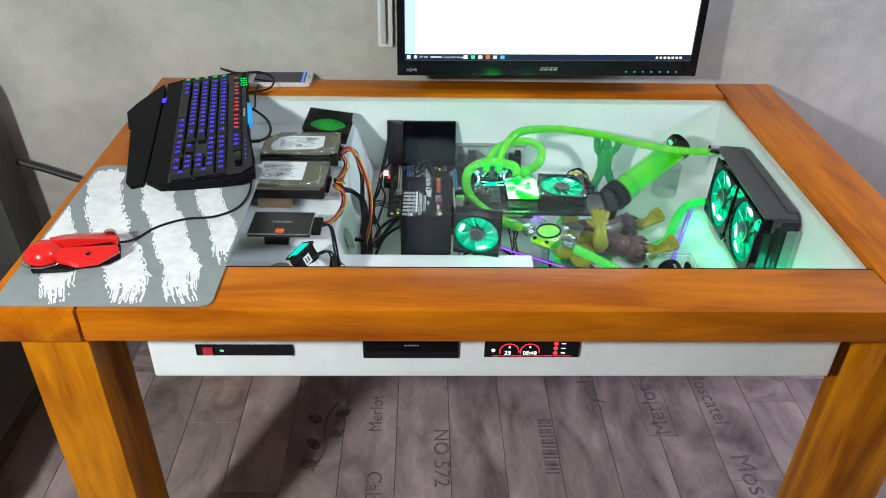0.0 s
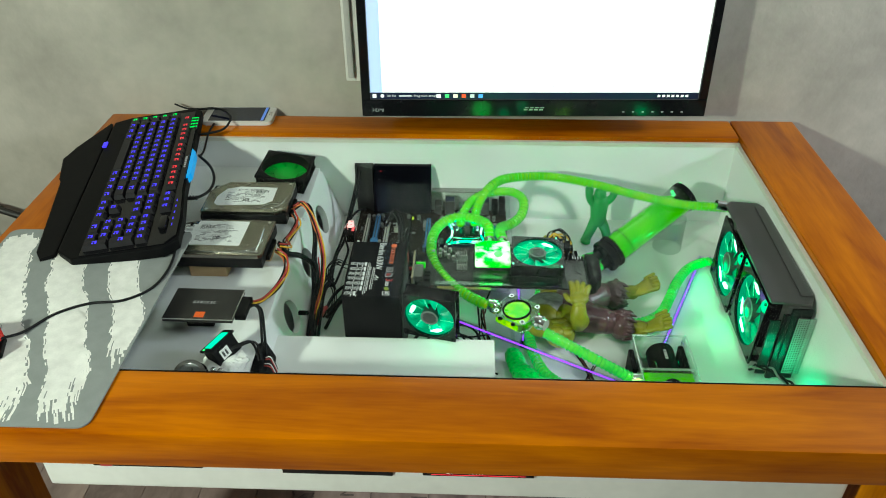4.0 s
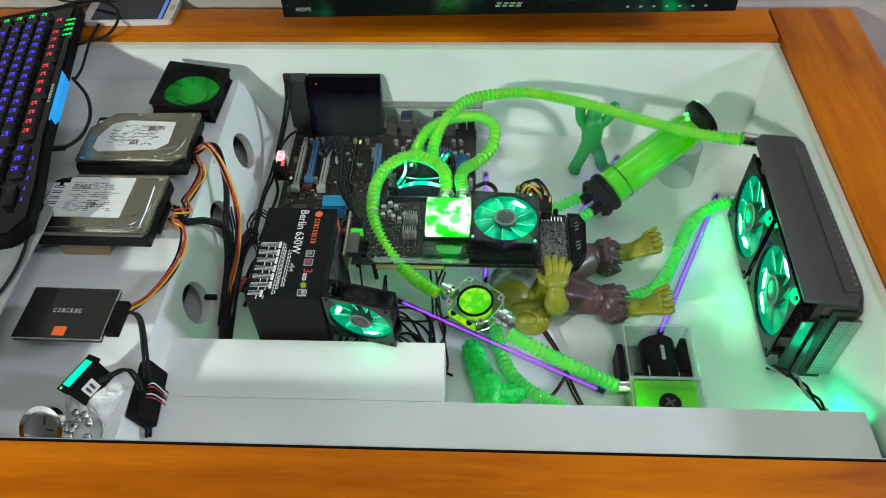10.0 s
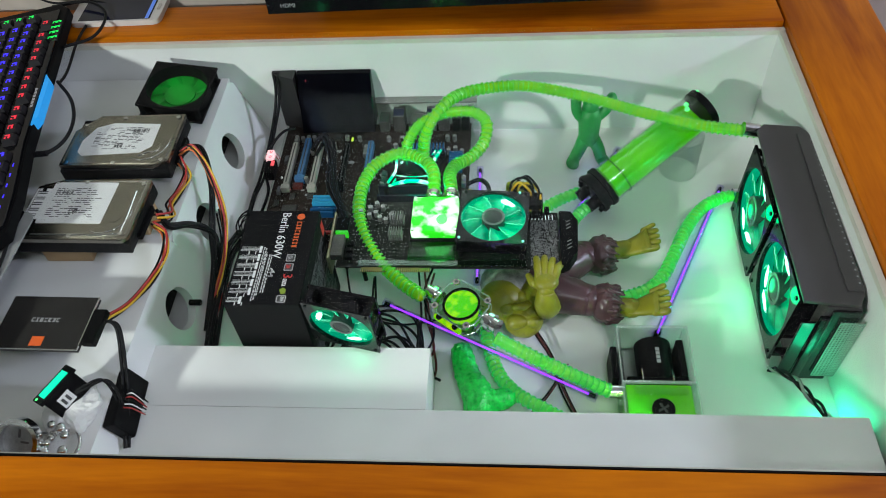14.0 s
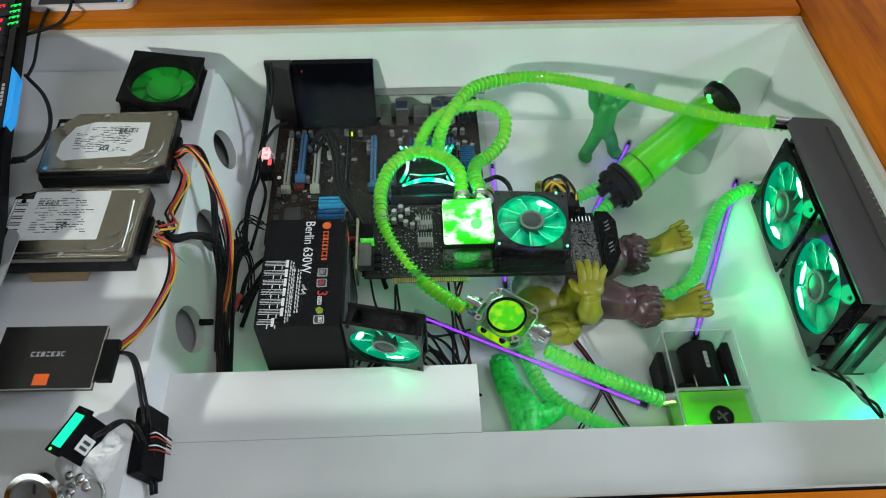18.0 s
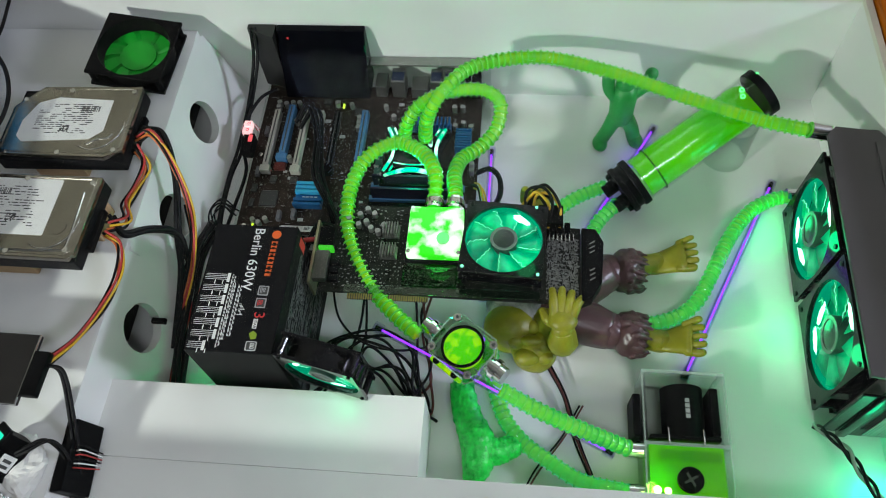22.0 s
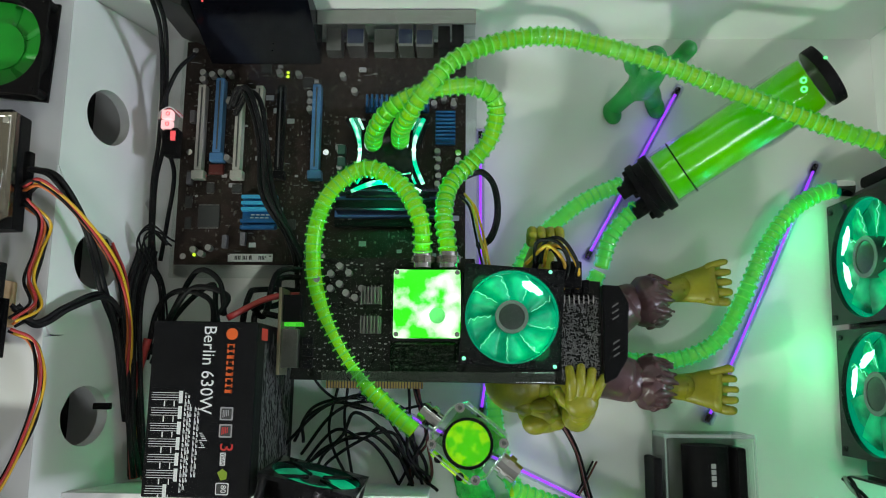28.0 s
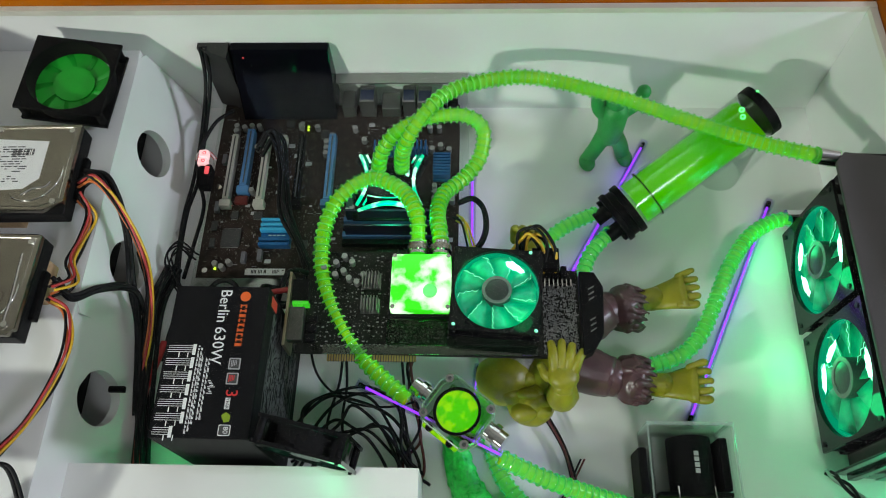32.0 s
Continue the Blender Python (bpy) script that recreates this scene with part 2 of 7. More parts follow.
DEEP_BLADE = lit("deep_green_lit_fan_blade", (0.008, 0.16, 0.08), (0.0, 0.46, 0.19), 0.55, vary=0.85, scale=38)
LED_WHITE = glow("led_hot_spot", (0.45, 1.0, 0.78), 5.0)
GLINT_LED = glow("blade_glint_and_led", (0.30, 1.0, 0.70), 0.9)
LED_TEAL = glow("led_teal", (0.05, 1.0, 0.55), 2.2)
LED_GREEN = glow("led_green", (0.1, 1.0, 0.2), 3.0)
LED_RED = glow("led_red", (1.0, 0.05, 0.06), 2.0)
LED_BLUE = glow("key_blue_light", (0.05, 0.03, 1.0), 1.1)
KEY_RED = glow("key_red_light", (1.0, 0.03, 0.06), 0.6)
KEY_GREEN = glow("key_green_light", (0.02, 0.8, 0.10), 0.8)
UV_ROD = glow("violet_cold_cathode", (0.30, 0.03, 1.0), 2.6, (0.4, 0.1, 0.9))


def two_tone(name, a, b, glow_a, glow_b, strength, scale, lo=0.42, hi=0.60, rough=0.25, detail=2):
    """Dyed, self-lit plastic that drifts between two colours."""
    m = bpy.data.materials.new(name)
    m.use_nodes = True
    nt = m.node_tree
    p = nt.nodes["Principled BSDF"]
    tc, n = nt.nodes.new("ShaderNodeTexCoord"), nt.nodes.new("ShaderNodeTexNoise")
    n.inputs["Scale"].default_value, n.inputs["Detail"].default_value = scale, detail
    nt.links.new(tc.outputs["Object"], n.inputs["Vector"])
    for k, (u, v) in (("Base Color", (a, b)), ("Emission Color", (glow_a, glow_b))):
        r = nt.nodes.new("ShaderNodeValToRGB")
        r.color_ramp.elements[0].position, r.color_ramp.elements[1].position = lo, hi
        r.color_ramp.elements[0].color, r.color_ramp.elements[1].color = (*u, 1), (*v, 1)
        nt.links.new(n.outputs["Fac"], r.inputs[0])
        nt.links.new(r.outputs[0], p.inputs[k])
    p.inputs["Emission Strength"].default_value, p.inputs["Roughness"].default_value = strength, rough
    return m


# hose core, ribs and coolant carry a glow of their own to look lit
HOSE_CORE = two_tone("lit_green_coolant_in_hose", (0.40, 0.52, 0.0), (0.21, 0.50, 0.003), (0.36, 0.60, 0.0), (0.18, 0.62, 0.006), 0.20, 40)
HOSE_RIB = lit("lit_green_hose_rib", (0.17, 0.56, 0.07), (0.10, 0.66, 0.08), 0.15, rough=0.15, vary=0.3, scale=50)
COOLANT = two_tone("green_coolant", (0.045, 0.40, 0.0), (0.10, 0.46, 0.0), (0.075, 0.66, 0.0), (0.20, 0.86, 0.0), 0.44, 14, 0.35, 0.65, 0.12)
# edge acrylic with a faint glow added, for the light it catches
ACRYL_EDGE_GLOW = clear("light_catching_acrylic_edge", (0.86, 0.93, 0.90), 0.8, 0.08, 0.34, (0.55, 0.85, 0.70), 0.10)
# ---- mesh tools ----
def link_bm(name, bm, material, parent=None, label="", smooth=False, bevel=0.0):
    if bevel:
        bmesh.ops.bevel(bm, geom=list(bm.edges), offset=bevel, segments=2, affect="EDGES", profile=0.6)
    me = bpy.data.meshes.new(name)
    bm.normal_update()
    bm.to_mesh(me)
    bm.free()
    for k in (material if isinstance(material, (list, tuple)) else [material]):
        me.materials.append(k)
    if smooth:
        for f in me.polygons:
            f.use_smooth = True
        if smooth != "all":
            me.set_sharp_from_angle(angle=radians(38))
    ob = new(name, me)
    if parent:
        ob.parent = parent
    if label:
        ob["label"] = label
    return ob


def part(name, bm, material, parent, label="", smooth=False, bevel=0.0):
    return link_bm(name, bm, material, parent, label, smooth, bevel)


def thing(name, m, label, category, group="", kind=""):
    ob = new(name)
    ob.empty_display_size = 0.02
    ob.matrix_basis = m
    return tagged(ob, label, category, group, kind)


def box(x0, x1, y0, y1, z0, z1, bm=None):
    bm = bm or bmesh.new()
    r = bmesh.ops.create_cube(bm, size=1.0, matrix=Matrix.Translation(((x0 + x1) / 2, (y0 + y1) / 2, (z0 + z1) / 2)) @ Matrix.Diagonal((x1 - x0, y1 - y0, z1 - z0, 1)))
    return bm


def rbox(x0, x1, y0, y1, z0, z1, r=0.002):
    bm = box(x0, x1, y0, y1, z0, z1)
    bmesh.ops.bevel(bm, geom=list(bm.edges), offset=r, segments=2, affect="EDGES", profile=0.6)
    return bm


def cyl(r, z0, z1, n=32, r2=None, m=None, bm=None, caps=True):
    bm = bm or bmesh.new()
    mm = (m or Matrix()) @ Matrix.Translation((0, 0, (z0 + z1) / 2))
    bmesh.ops.create_cone(bm, cap_ends=caps, segments=n, radius1=r, radius2=r if r2 is None else r2, depth=z1 - z0, matrix=mm)
    return bm


def ball(r, at=(0, 0, 0), squash=(1, 1, 1), bm=None, n=12, turn=None):
    bm = bm or bmesh.new()
    bmesh.ops.create_uvsphere(bm, u_segments=n * 2, v_segments=n, radius=r, matrix=Matrix.Translation(at) @ (turn or Matrix()) @ Matrix.Diagonal((*squash, 1)))
    return bm


def prism(pts, z0, z1, bm=None):
    """An outline in x, y, raised from z0 to z1."""
    bm = bm or bmesh.new()
    lo = [bm.verts.new((x, y, z0)) for x, y in pts]
    hi = [bm.verts.new((x, y, z1)) for x, y in pts]
    n = len(pts)
    bm.faces.new(lo[::-1])
    bm.faces.new(hi)
    for i in range(n):
        bm.faces.new((lo[i], lo[(i + 1) % n], hi[(i + 1) % n], hi[i]))
    return bm


def ring(r_out, r_in, z0, z1, n=40, m=None, bm=None):
    bm = bm or bmesh.new()
    rows = []
    for i in range(n):
        a = 2 * math.pi * i / n
        c, s = math.cos(a), math.sin(a)
        rows.append([bm.verts.new((m or Matrix()) @ Vector((r * c, r * s, z))) for r, z in ((r_out, z0), (r_out, z1), (r_in, z1), (r_in, z0))])
    for i in range(n):
        a, b = rows[i], rows[(i + 1) % n]
        for k in range(4):
            bm.faces.new((a[k], b[k], b[(k + 1) % 4], a[(k + 1) % 4]))
    return bm


def plate_with_hole(w, h, r, z0, z1, n=40, cx=0.0, cy=0.0, bm=None):
    """A rectangular plate w x h with a round hole."""
    bm = bm or bmesh.new()
    rows = []
    for i in range(n):
        a = 2 * math.pi * (i + 0.5) / n
        c, s = math.cos(a), math.sin(a)
        k = min(w / 2 / max(abs(c), 1e-6), h / 2 / max(abs(s), 1e-6))
        rows.append([bm.verts.new(p) for p in ((k * c, k * s, z0), (k * c, k * s, z1), (cx + r * c, cy + r * s, z1), (cx + r * c, cy + r * s, z0))])
    for i in range(n):
        a, b = rows[i], rows[(i + 1) % n]
        for k in range(4):
            bm.faces.new((a[k], b[k], b[(k + 1) % 4], a[(k + 1) % 4]))
    return bm


def smooth_path(pts, per=10):
    """Points along a Catmull-Rom curve through pts."""
    p = [Vector(q) for q in pts]
    p = [2 * p[0] - p[1]] + p + [2 * p[-1] - p[-2]]
    out = []
    for i in range(1, len(p) - 2):
        for k in range(per):
            t = k / per
            a, b, c, d = p[i - 1:i + 3]
            out.append(0.5 * ((2 * b) + (c - a) * t + (2 * a - 5 * b + 4 * c - d) * t * t + (3 * b - a - 3 * c + d) * t ** 3))
    out.append(p[-2])
    return out


def even_path(pts, step):
    """The same curve in even steps."""
    q = smooth_path(pts, 14)
    L = [0.0]
    for a, b in zip(q, q[1:]):
        L.append(L[-1] + (b - a).length)
    n = max(2, int(L[-1] / step))
    out, j = [], 0
    for i in range(n + 1):
        s = L[-1] * i / n
        while j < len(L) - 2 and L[j + 1] < s:
            j += 1
        f = (s - L[j]) / max(1e-9, L[j + 1] - L[j])
        out.append(q[j].lerp(q[j + 1], f))
    return out


def sweep(path, radius, n=10, bm=None, flat=1.0):
    """A tube along the path; radius is a number or a function of the step."""
    bm = bm or bmesh.new()
    rows, up = [], Vector((0.13, 0.21, 0.97))
    for i, p in enumerate(path):
        d = (path[min(i + 1, len(path) - 1)] - path[max(i - 1, 0)]).normalized()
        u = (up - d * up.dot(d)).normalized()
        up = u
        v = d.cross(u)
        r = radius(i) if callable(radius) else radius
        rows.append([bm.verts.new(p + (u * math.cos(2 * math.pi * k / n) * flat + v * math.sin(2 * math.pi * k / n)) * r) for k in range(n)])
    for a, b in zip(rows, rows[1:]):
        for k in range(n):
            bm.faces.new((a[k], a[(k + 1) % n], b[(k + 1) % n], b[k]))
    bm.faces.new(rows[0][::-1])
    bm.faces.new(rows[-1])
    return bm


def tube(name, pts, r, material, parent=None, label="", n=8, per=8, flat=1.0):
    return link_bm(name, sweep(smooth_path(pts, per), r, n, flat=flat), material, parent, label, smooth="all")


def text(name, body, size, m, material, parent=None, label="", align="CENTER", depth=0.0002, squeeze=1.0):
    """Raised lettering as a mesh, in the built-in font, lying in x, y of the pose m."""
    cu = bpy.data.curves.new(name, "FONT")
    cu.body, cu.size, cu.extrude, cu.align_x, cu.align_y = body, size, depth, align, "CENTER"
    cu.resolution_u = 3
    tmp = bpy.data.objects.new(name + "_curve", cu)
    scene.collection.objects.link(tmp)
    dg = bpy.context.evaluated_depsgraph_get()
    me = bpy.data.meshes.new_from_object(tmp.evaluated_get(dg))
    bpy.data.objects.remove(tmp)
    bpy.data.curves.remove(cu)
    me.transform(Matrix.Diagonal((squeeze, 1, 1, 1)))
    me.name = name
    me.materials.clear()
    me.materials.append(material)
    ob = new(name, me)
    ob.matrix_basis = m
    if parent:
        ob.parent = parent
    if label:
        ob["label"] = label
    return ob


def structure(name, bm, material, label, smooth=False, category=""):
    return tagged(link_bm(name, bm, material, None, "", smooth), label, category or "structure", kind="structure")
# ---- the room ----
ROOM_X0, ROOM_X1, ROOM_Y0, WALL_Y, ROOM_H = -1.9, 2.6, -1.8, 1.76, 2.45
structure("wall_north", box(ROOM_X0 - 0.1, ROOM_X1 + 0.1, WALL_Y, WALL_Y + 0.12, 0, ROOM_H), WALLM, "beige rolled plaster wall behind the desk")
# walls out of view, darkened so less light bounces onto the desk
UNSEEN_WALL = mat("dark_unseen_wall", (0.24, 0.225, 0.20), 0.9, vary=0.1, scale=4, bump=0.2, bump_scale=90)
structure("wall_south", box(ROOM_X0 - 0.1, ROOM_X1 + 0.1, ROOM_Y0 - 0.12, ROOM_Y0, 0, ROOM_H), UNSEEN_WALL, "unseen plain wall across the room, kept dark")
structure("wall_west", box(ROOM_X0 - 0.12, ROOM_X0, ROOM_Y0, WALL_Y, 0, ROOM_H), UNSEEN_WALL, "unseen plain side wall, kept dark")
bm = box(ROOM_X1, ROOM_X1 + 0.12, ROOM_Y0, WALL_Y, 0, ROOM_H)
structure("wall_east", bm, UNSEEN_WALL, "unseen plain side wall, kept dark")
structure("ceiling", box(ROOM_X0, ROOM_X1, ROOM_Y0, WALL_Y, ROOM_H, ROOM_H + 0.1), CEILM, "unseen plain ceiling, darkened to cut bounce")

# ---- desk ----
GLASS_TOP, FX0, FX1, FY0, FY1 = 0.760, -0.507, 0.614, 1.004, 1.664
DX0, DX1, DY0, DY1 = -0.632, 0.738, 0.901, 1.742
FLOOR_IN = 0.578
desk = thing("desk", pose(0, 0, 0), "orange-brown lacquered pine desk with glass top and square legs", "desk")


def board(name, x0, x1, y0, y1, z0, z1, m, parent, r=0.004):
    return part(name, rbox(x0, x1, y0, y1, z0, z1, r), m, parent, smooth=True)


TOP_Z0 = 0.708
board("front_board", FX0 + 0.001, FX1 - 0.001, DY0, FY0, TOP_Z0, 0.762, WOOD_X, desk)
board("back_board", FX0 + 0.001, FX1 - 0.001, FY1, DY1, TOP_Z0, 0.762, WOOD_X, desk)
board("side_board", DX0, FX0 - 0.001, DY0 - 0.002, DY1, TOP_Z0, 0.7625, WOOD_Y, desk)
board("side_board", FX1 + 0.001, DX1, DY0 - 0.002, DY1, TOP_Z0, 0.7625, WOOD_Y, desk)
for lx in (-0.604, 0.6165):
    for ly in (DY0 + 0.016, DY1 - 0.130):
        board("leg", lx, lx + 0.095, ly, ly + 0.108, 0.0, TOP_Z0 - 0.001, WOOD_Z, desk, 0.007)
GT = 0.006
pane = part("glass_pane", rbox(FX0 + 0.003, FX1 - 0.003, FY0 + 0.0032, FY1 - 0.003, GLASS_TOP - GT, GLASS_TOP, 0.0008), GLASS, desk, "clear glass pane with polished edge")
pane.visible_shadow = False
ALUSTRIP = mat("cream_edge_strip", (0.72, 0.69, 0.60), 0.4, metal=0.2, vary=0.08, scale=20)
E_IN = 0.0085
part("glass_rest", box(FX0, FX1, FY1 - E_IN, FY1 - 0.001, GLASS_TOP - 0.014, GLASS_TOP - GT - 0.001), ALUSTRIP, desk, "satin metal strip under the glass edge")
part("glass_rest", box(FX1 - E_IN, FX1 - 0.001, FY0, FY1 - E_IN - 0.001, GLASS_TOP - 0.014, GLASS_TOP - GT - 0.001), ALUSTRIP, desk)
part("glass_rest", box(FX0, FX1 - E_IN - 0.001, FY0 + 0.001, FY0 + 0.007, GLASS_TOP - 0.014, GLASS_TOP - GT - 0.001), ALUSTRIP, desk)
# added black strip that draws the dark line of the glass edge
part("glass_edge_strip", box(FX0 + 0.001, FX1 - 0.001, FY0 + 0.0004, FY0 + 0.0021, GLASS_TOP - 0.008, GLASS_TOP + 0.0008), BLACK, desk, "black line along the glass edge")
# white box hung below the frame
BX0, BX1, BY0, BY1 = FX0 + 0.004, FX1 - 0.0075, 0.984, FY1 - 0.0075
case = thing("computer_case", pose(0, 0, 0), "white lacquered open box built under the desk glass", "computer case")
part("floor_panel", box(BX0 + 0.045, BX1, FY0 + 0.0085, BY1, FLOOR_IN - 0.005, FLOOR_IN), WHITE, case)
part("back_panel", box(BX0, BX1 + 0.0065, BY1, BY1 + 0.0065, FLOOR_IN - 0.005, GLASS_TOP - 0.0145), WHITE, case)
part("front_inner", box(-0.450, 0.580, FY0 - 0.004, FY0 + 0.0005, FLOOR_IN, TOP_Z0 - 0.002), WHITE, case)
part("front_panel", rbox(-0.455, 0.585, BY0 - 0.014, BY0 - 0.0005, FLOOR_IN + 0.002, TOP_Z0 - 0.001, 0.004), WHITE, case)
part("side_panel", box(BX1, BX1 + 0.0065, FY0 + 0.008, BY1 - 0.0005, FLOOR_IN - 0.005, GLASS_TOP - 0.0145), WHITE, case)
part("side_panel", box(BX0 - 0.003, BX0, FY0 + 0.008, BY1 + 0.006, FLOOR_IN - 0.005, GLASS_TOP - 0.0145), WHITE, case)
LEDGE_Z = 0.657
part("ledge", rbox(-0.195, 0.6, FY0 + 0.001, 1.1128, LEDGE_Z - 0.014, LEDGE_Z, 0.001), WHITE, case)
part("cable_cover", rbox(-0.190, 0.1395, 1.1129, 1.191, LEDGE_Z - 0.014, LEDGE_Z + 0.0004, 0.0004), WHITE, case)
part("ledge_front", box(0.1405, 0.6, 1.099, 1.113, FLOOR_IN, LEDGE_Z - 0.0145), WHITE, case)
part("ledge_front", box(-0.190, 0.1395, 1.177, 1.191, FLOOR_IN, LEDGE_Z - 0.0145), WHITE, case)
part("ledge_end", box(0.1265, 0.1395, 1.1135, 1.1765, FLOOR_IN, LEDGE_Z - 0.0145), WHITE, case)
for x, y in ((0.205, 1.098), (0.330, 1.060), (0.455, 1.096), (0.545, 1.050)):
    part("panel_screw", cyl(0.0012, LEDGE_Z, LEDGE_Z + 0.0004, 10, m=pose(x, y, 0)), ALUSTRIP, case)
# ---- wooden floor of printed laminate planks ----
def plank_mat():
    m = bpy.data.materials.new("printed_laminate_plank")
    m.use_nodes = True
    nt = m.node_tree
    p = nt.nodes["Principled BSDF"]
    tc, mp, oi = nt.nodes.new("ShaderNodeTexCoord"), nt.nodes.new("ShaderNodeMapping"), nt.nodes.new("ShaderNodeObjectInfo")
    mp.inputs["Scale"].default_value = (6.5, 2.4, 1)
    nt.links.new(tc.outputs["Object"], mp.inputs["Vector"])
    off = nt.nodes.new("ShaderNodeCombineXYZ")
    sc = nt.nodes.new("ShaderNodeMath")
    sc.operation = "MULTIPLY"
    sc.inputs[1].default_value = 60
    nt.links.new(oi.outputs["Random"], sc.inputs[0])
    nt.links.new(sc.outputs[0], off.inputs[0])
    nt.links.new(sc.outputs[0], off.inputs[1])
    nt.links.new(off.outputs[0], mp.inputs["Location"])
    n1, n2, n3 = (nt.nodes.new("ShaderNodeTexNoise") for _ in range(3))
    for n, s, d in ((n1, 1.9, 8), (n2, 14.0, 4), (n3, 0.9, 3)):
        n.inputs["Scale"].default_value, n.inputs["Detail"].default_value = s, d
        nt.links.new(mp.outputs[0], n.inputs["Vector"])
    n1.inputs["Distortion"].default_value = 0.7
    mx = nt.nodes.new("ShaderNodeMath")
    mx.operation = "MULTIPLY_ADD"
    mx.inputs[1].default_value = 0.22
    nt.links.new(n2.outputs["Fac"], mx.inputs[0])
    nt.links.new(n1.outputs["Fac"], mx.inputs[2])
    mx2 = nt.nodes.new("ShaderNodeMath")
    mx2.operation = "MULTIPLY_ADD"
    mx2.inputs[1].default_value = 0.26
    nt.links.new(oi.outputs["Random"], mx2.inputs[0])
    nt.links.new(mx.outputs[0], mx2.inputs[2])
    ramp = nt.nodes.new("ShaderNodeValToRGB")
    e = ramp.color_ramp.elements
    e[0].position, e[1].position = 0.38, 1.00
    e[0].color, e[1].color = (0.066, 0.046, 0.042, 1), (0.45, 0.335, 0.305, 1)
    mid = e.new(0.66)
    mid.color = (0.235, 0.172, 0.160, 1)
    nt.links.new(mx2.outputs[0], ramp.inputs[0])
    nt.links.new(ramp.outputs[0], p.inputs["Base Color"])
    p.inputs["Roughness"].default_value = 0.5
    b = nt.nodes.new("ShaderNodeBump")
    b.inputs["Strength"].default_value, b.inputs["Distance"].default_value = 0.2, 0.001
    nt.links.new(n2.outputs["Fac"], b.inputs["Height"])
    nt.links.new(b.outputs[0], p.inputs["Normal"])
    return m


PLANK = plank_mat()
GAP = mat("dark_plank_joint", (0.03, 0.025, 0.022), 0.9, vary=0.1)
FLOOR_PRINT = mat("faded_plank_print", (0.115, 0.085, 0.080), 0.7, vary=0.7, scale=60)
floor = structure("floor", box(ROOM_X0, ROOM_X1, ROOM_Y0, WALL_Y, -0.06, -0.006), GAP, "grey-brown laminate planks printed with wine names")
PW, PL = 0.128, 0.90
plank_mesh = link_bm("plank", rbox(-PW / 2 + 0.0006, PW / 2 - 0.0006, -PL / 2 + 0.0006, PL / 2 - 0.0006, -0.006, 0.0, 0.0009), PLANK, floor)
plank_mesh.location = (0.083, 0.45, 0)
rngf = random.Random(4)
for i in range(int(ROOM_X0 / PW) - 1, int(ROOM_X1 / PW) + 2):
    cx = 0.083 + i * PW
    start = ROOM_Y0 + rngf.uniform(-0.8, 0.0) + PL / 2
    k = 0
    while True:
        cy = start + k * PL
        k += 1
        if cy - PL / 2 > WALL_Y - 0.02:
            break
        if cx - PW / 2 < ROOM_X0 - 0.13 or cx + PW / 2 > ROOM_X1 + 0.13:
            continue
        y0, y1 = max(cy - PL / 2, ROOM_Y0 + 0.002), min(cy + PL / 2, WALL_Y - 0.002)
        x0, x1 = max(cx - PW / 2, ROOM_X0 + 0.002), min(cx + PW / 2, ROOM_X1 - 0.002)
        if y1 - y0 < 0.03 or x1 - x0 < 0.01:
            continue
        o = bpy.data.objects.new("plank", plank_mesh.data)
        scene.collection.objects.link(o)
        o.parent, o.location = floor, ((x0 + x1) / 2, (y0 + y1) / 2, 0)
        o.scale = ((x1 - x0) / PW, (y1 - y0) / PL, 1)
bpy.data.objects.remove(plank_mesh)
for word, x, y, size, ang in (("Merlot", 0.540, 1.472, 0.062, 95), ("Moscatel", 0.716, 1.20, 0.070, -84), ("NO 572", -0.003, 1.32, 0.052, -90), ("Cabernet", -0.158, 1.18, 0.052, -90),
                              ("Moscatel", 0.690, 1.52, 0.055, -84), ("Syrah", 0.385, 1.53, 0.060, 95), ("Merlot", -0.16, 1.46, 0.045, 90)):
    text("plank_print", word, size, pose(x, y, 0.0004, 0, 0, ang), FLOOR_PRINT, floor, depth=0.0001)
bm = bmesh.new()
for k in range(16):
    box(0.238, 0.272, 1.27 + 0.011 * k, 1.274 + 0.011 * k + 0.002 * (k % 3), 0.0002, 0.0005, bm)
part("plank_print", bm, FLOOR_PRINT, floor)
bm = bmesh.new()
for sx in (0.505, 0.575):
    box(sx - 0.0008, sx + 0.0008, 1.385, 1.56, 0.0002, 0.0005, bm)
for sy in (1.385, 1.56):
    box(0.505, 0.575, sy - 0.0008, sy + 0.0008, 0.0002, 0.0005, bm)
part("plank_print", bm, FLOOR_PRINT, floor)
bm = bmesh.new()
stem = smooth_path([(-0.30, 1.28, 0.0005), (-0.275, 1.35, 0.0005), (-0.285, 1.43, 0.0005), (-0.26, 1.50, 0.0005)], 6)
for a, b in zip(stem, stem[1:]):
    box(min(a.x, b.x) - 0.001, max(a.x, b.x) + 0.001, a.y, b.y, 0.0002, 0.0005, bm)
for lx, ly, ang in ((-0.305, 1.36, 140), (-0.255, 1.39, 40), (-0.31, 1.44, 150), (-0.245, 1.46, 30), (-0.31, 1.30, 200)):
    pts = [(math.cos(radians(ang)) * u - math.sin(radians(ang)) * v + lx, math.sin(radians(ang)) * u + math.cos(radians(ang)) * v + ly)
           for u, v in ((-0.022, 0), (-0.01, -0.012), (0.008, -0.013), (0.026, 0), (0.008, 0.013), (-0.01, 0.012))]
    prism(pts, 0.0002, 0.0005, bm)
part("plank_print", bm, FLOOR_PRINT, floor, "printed vine leaves")
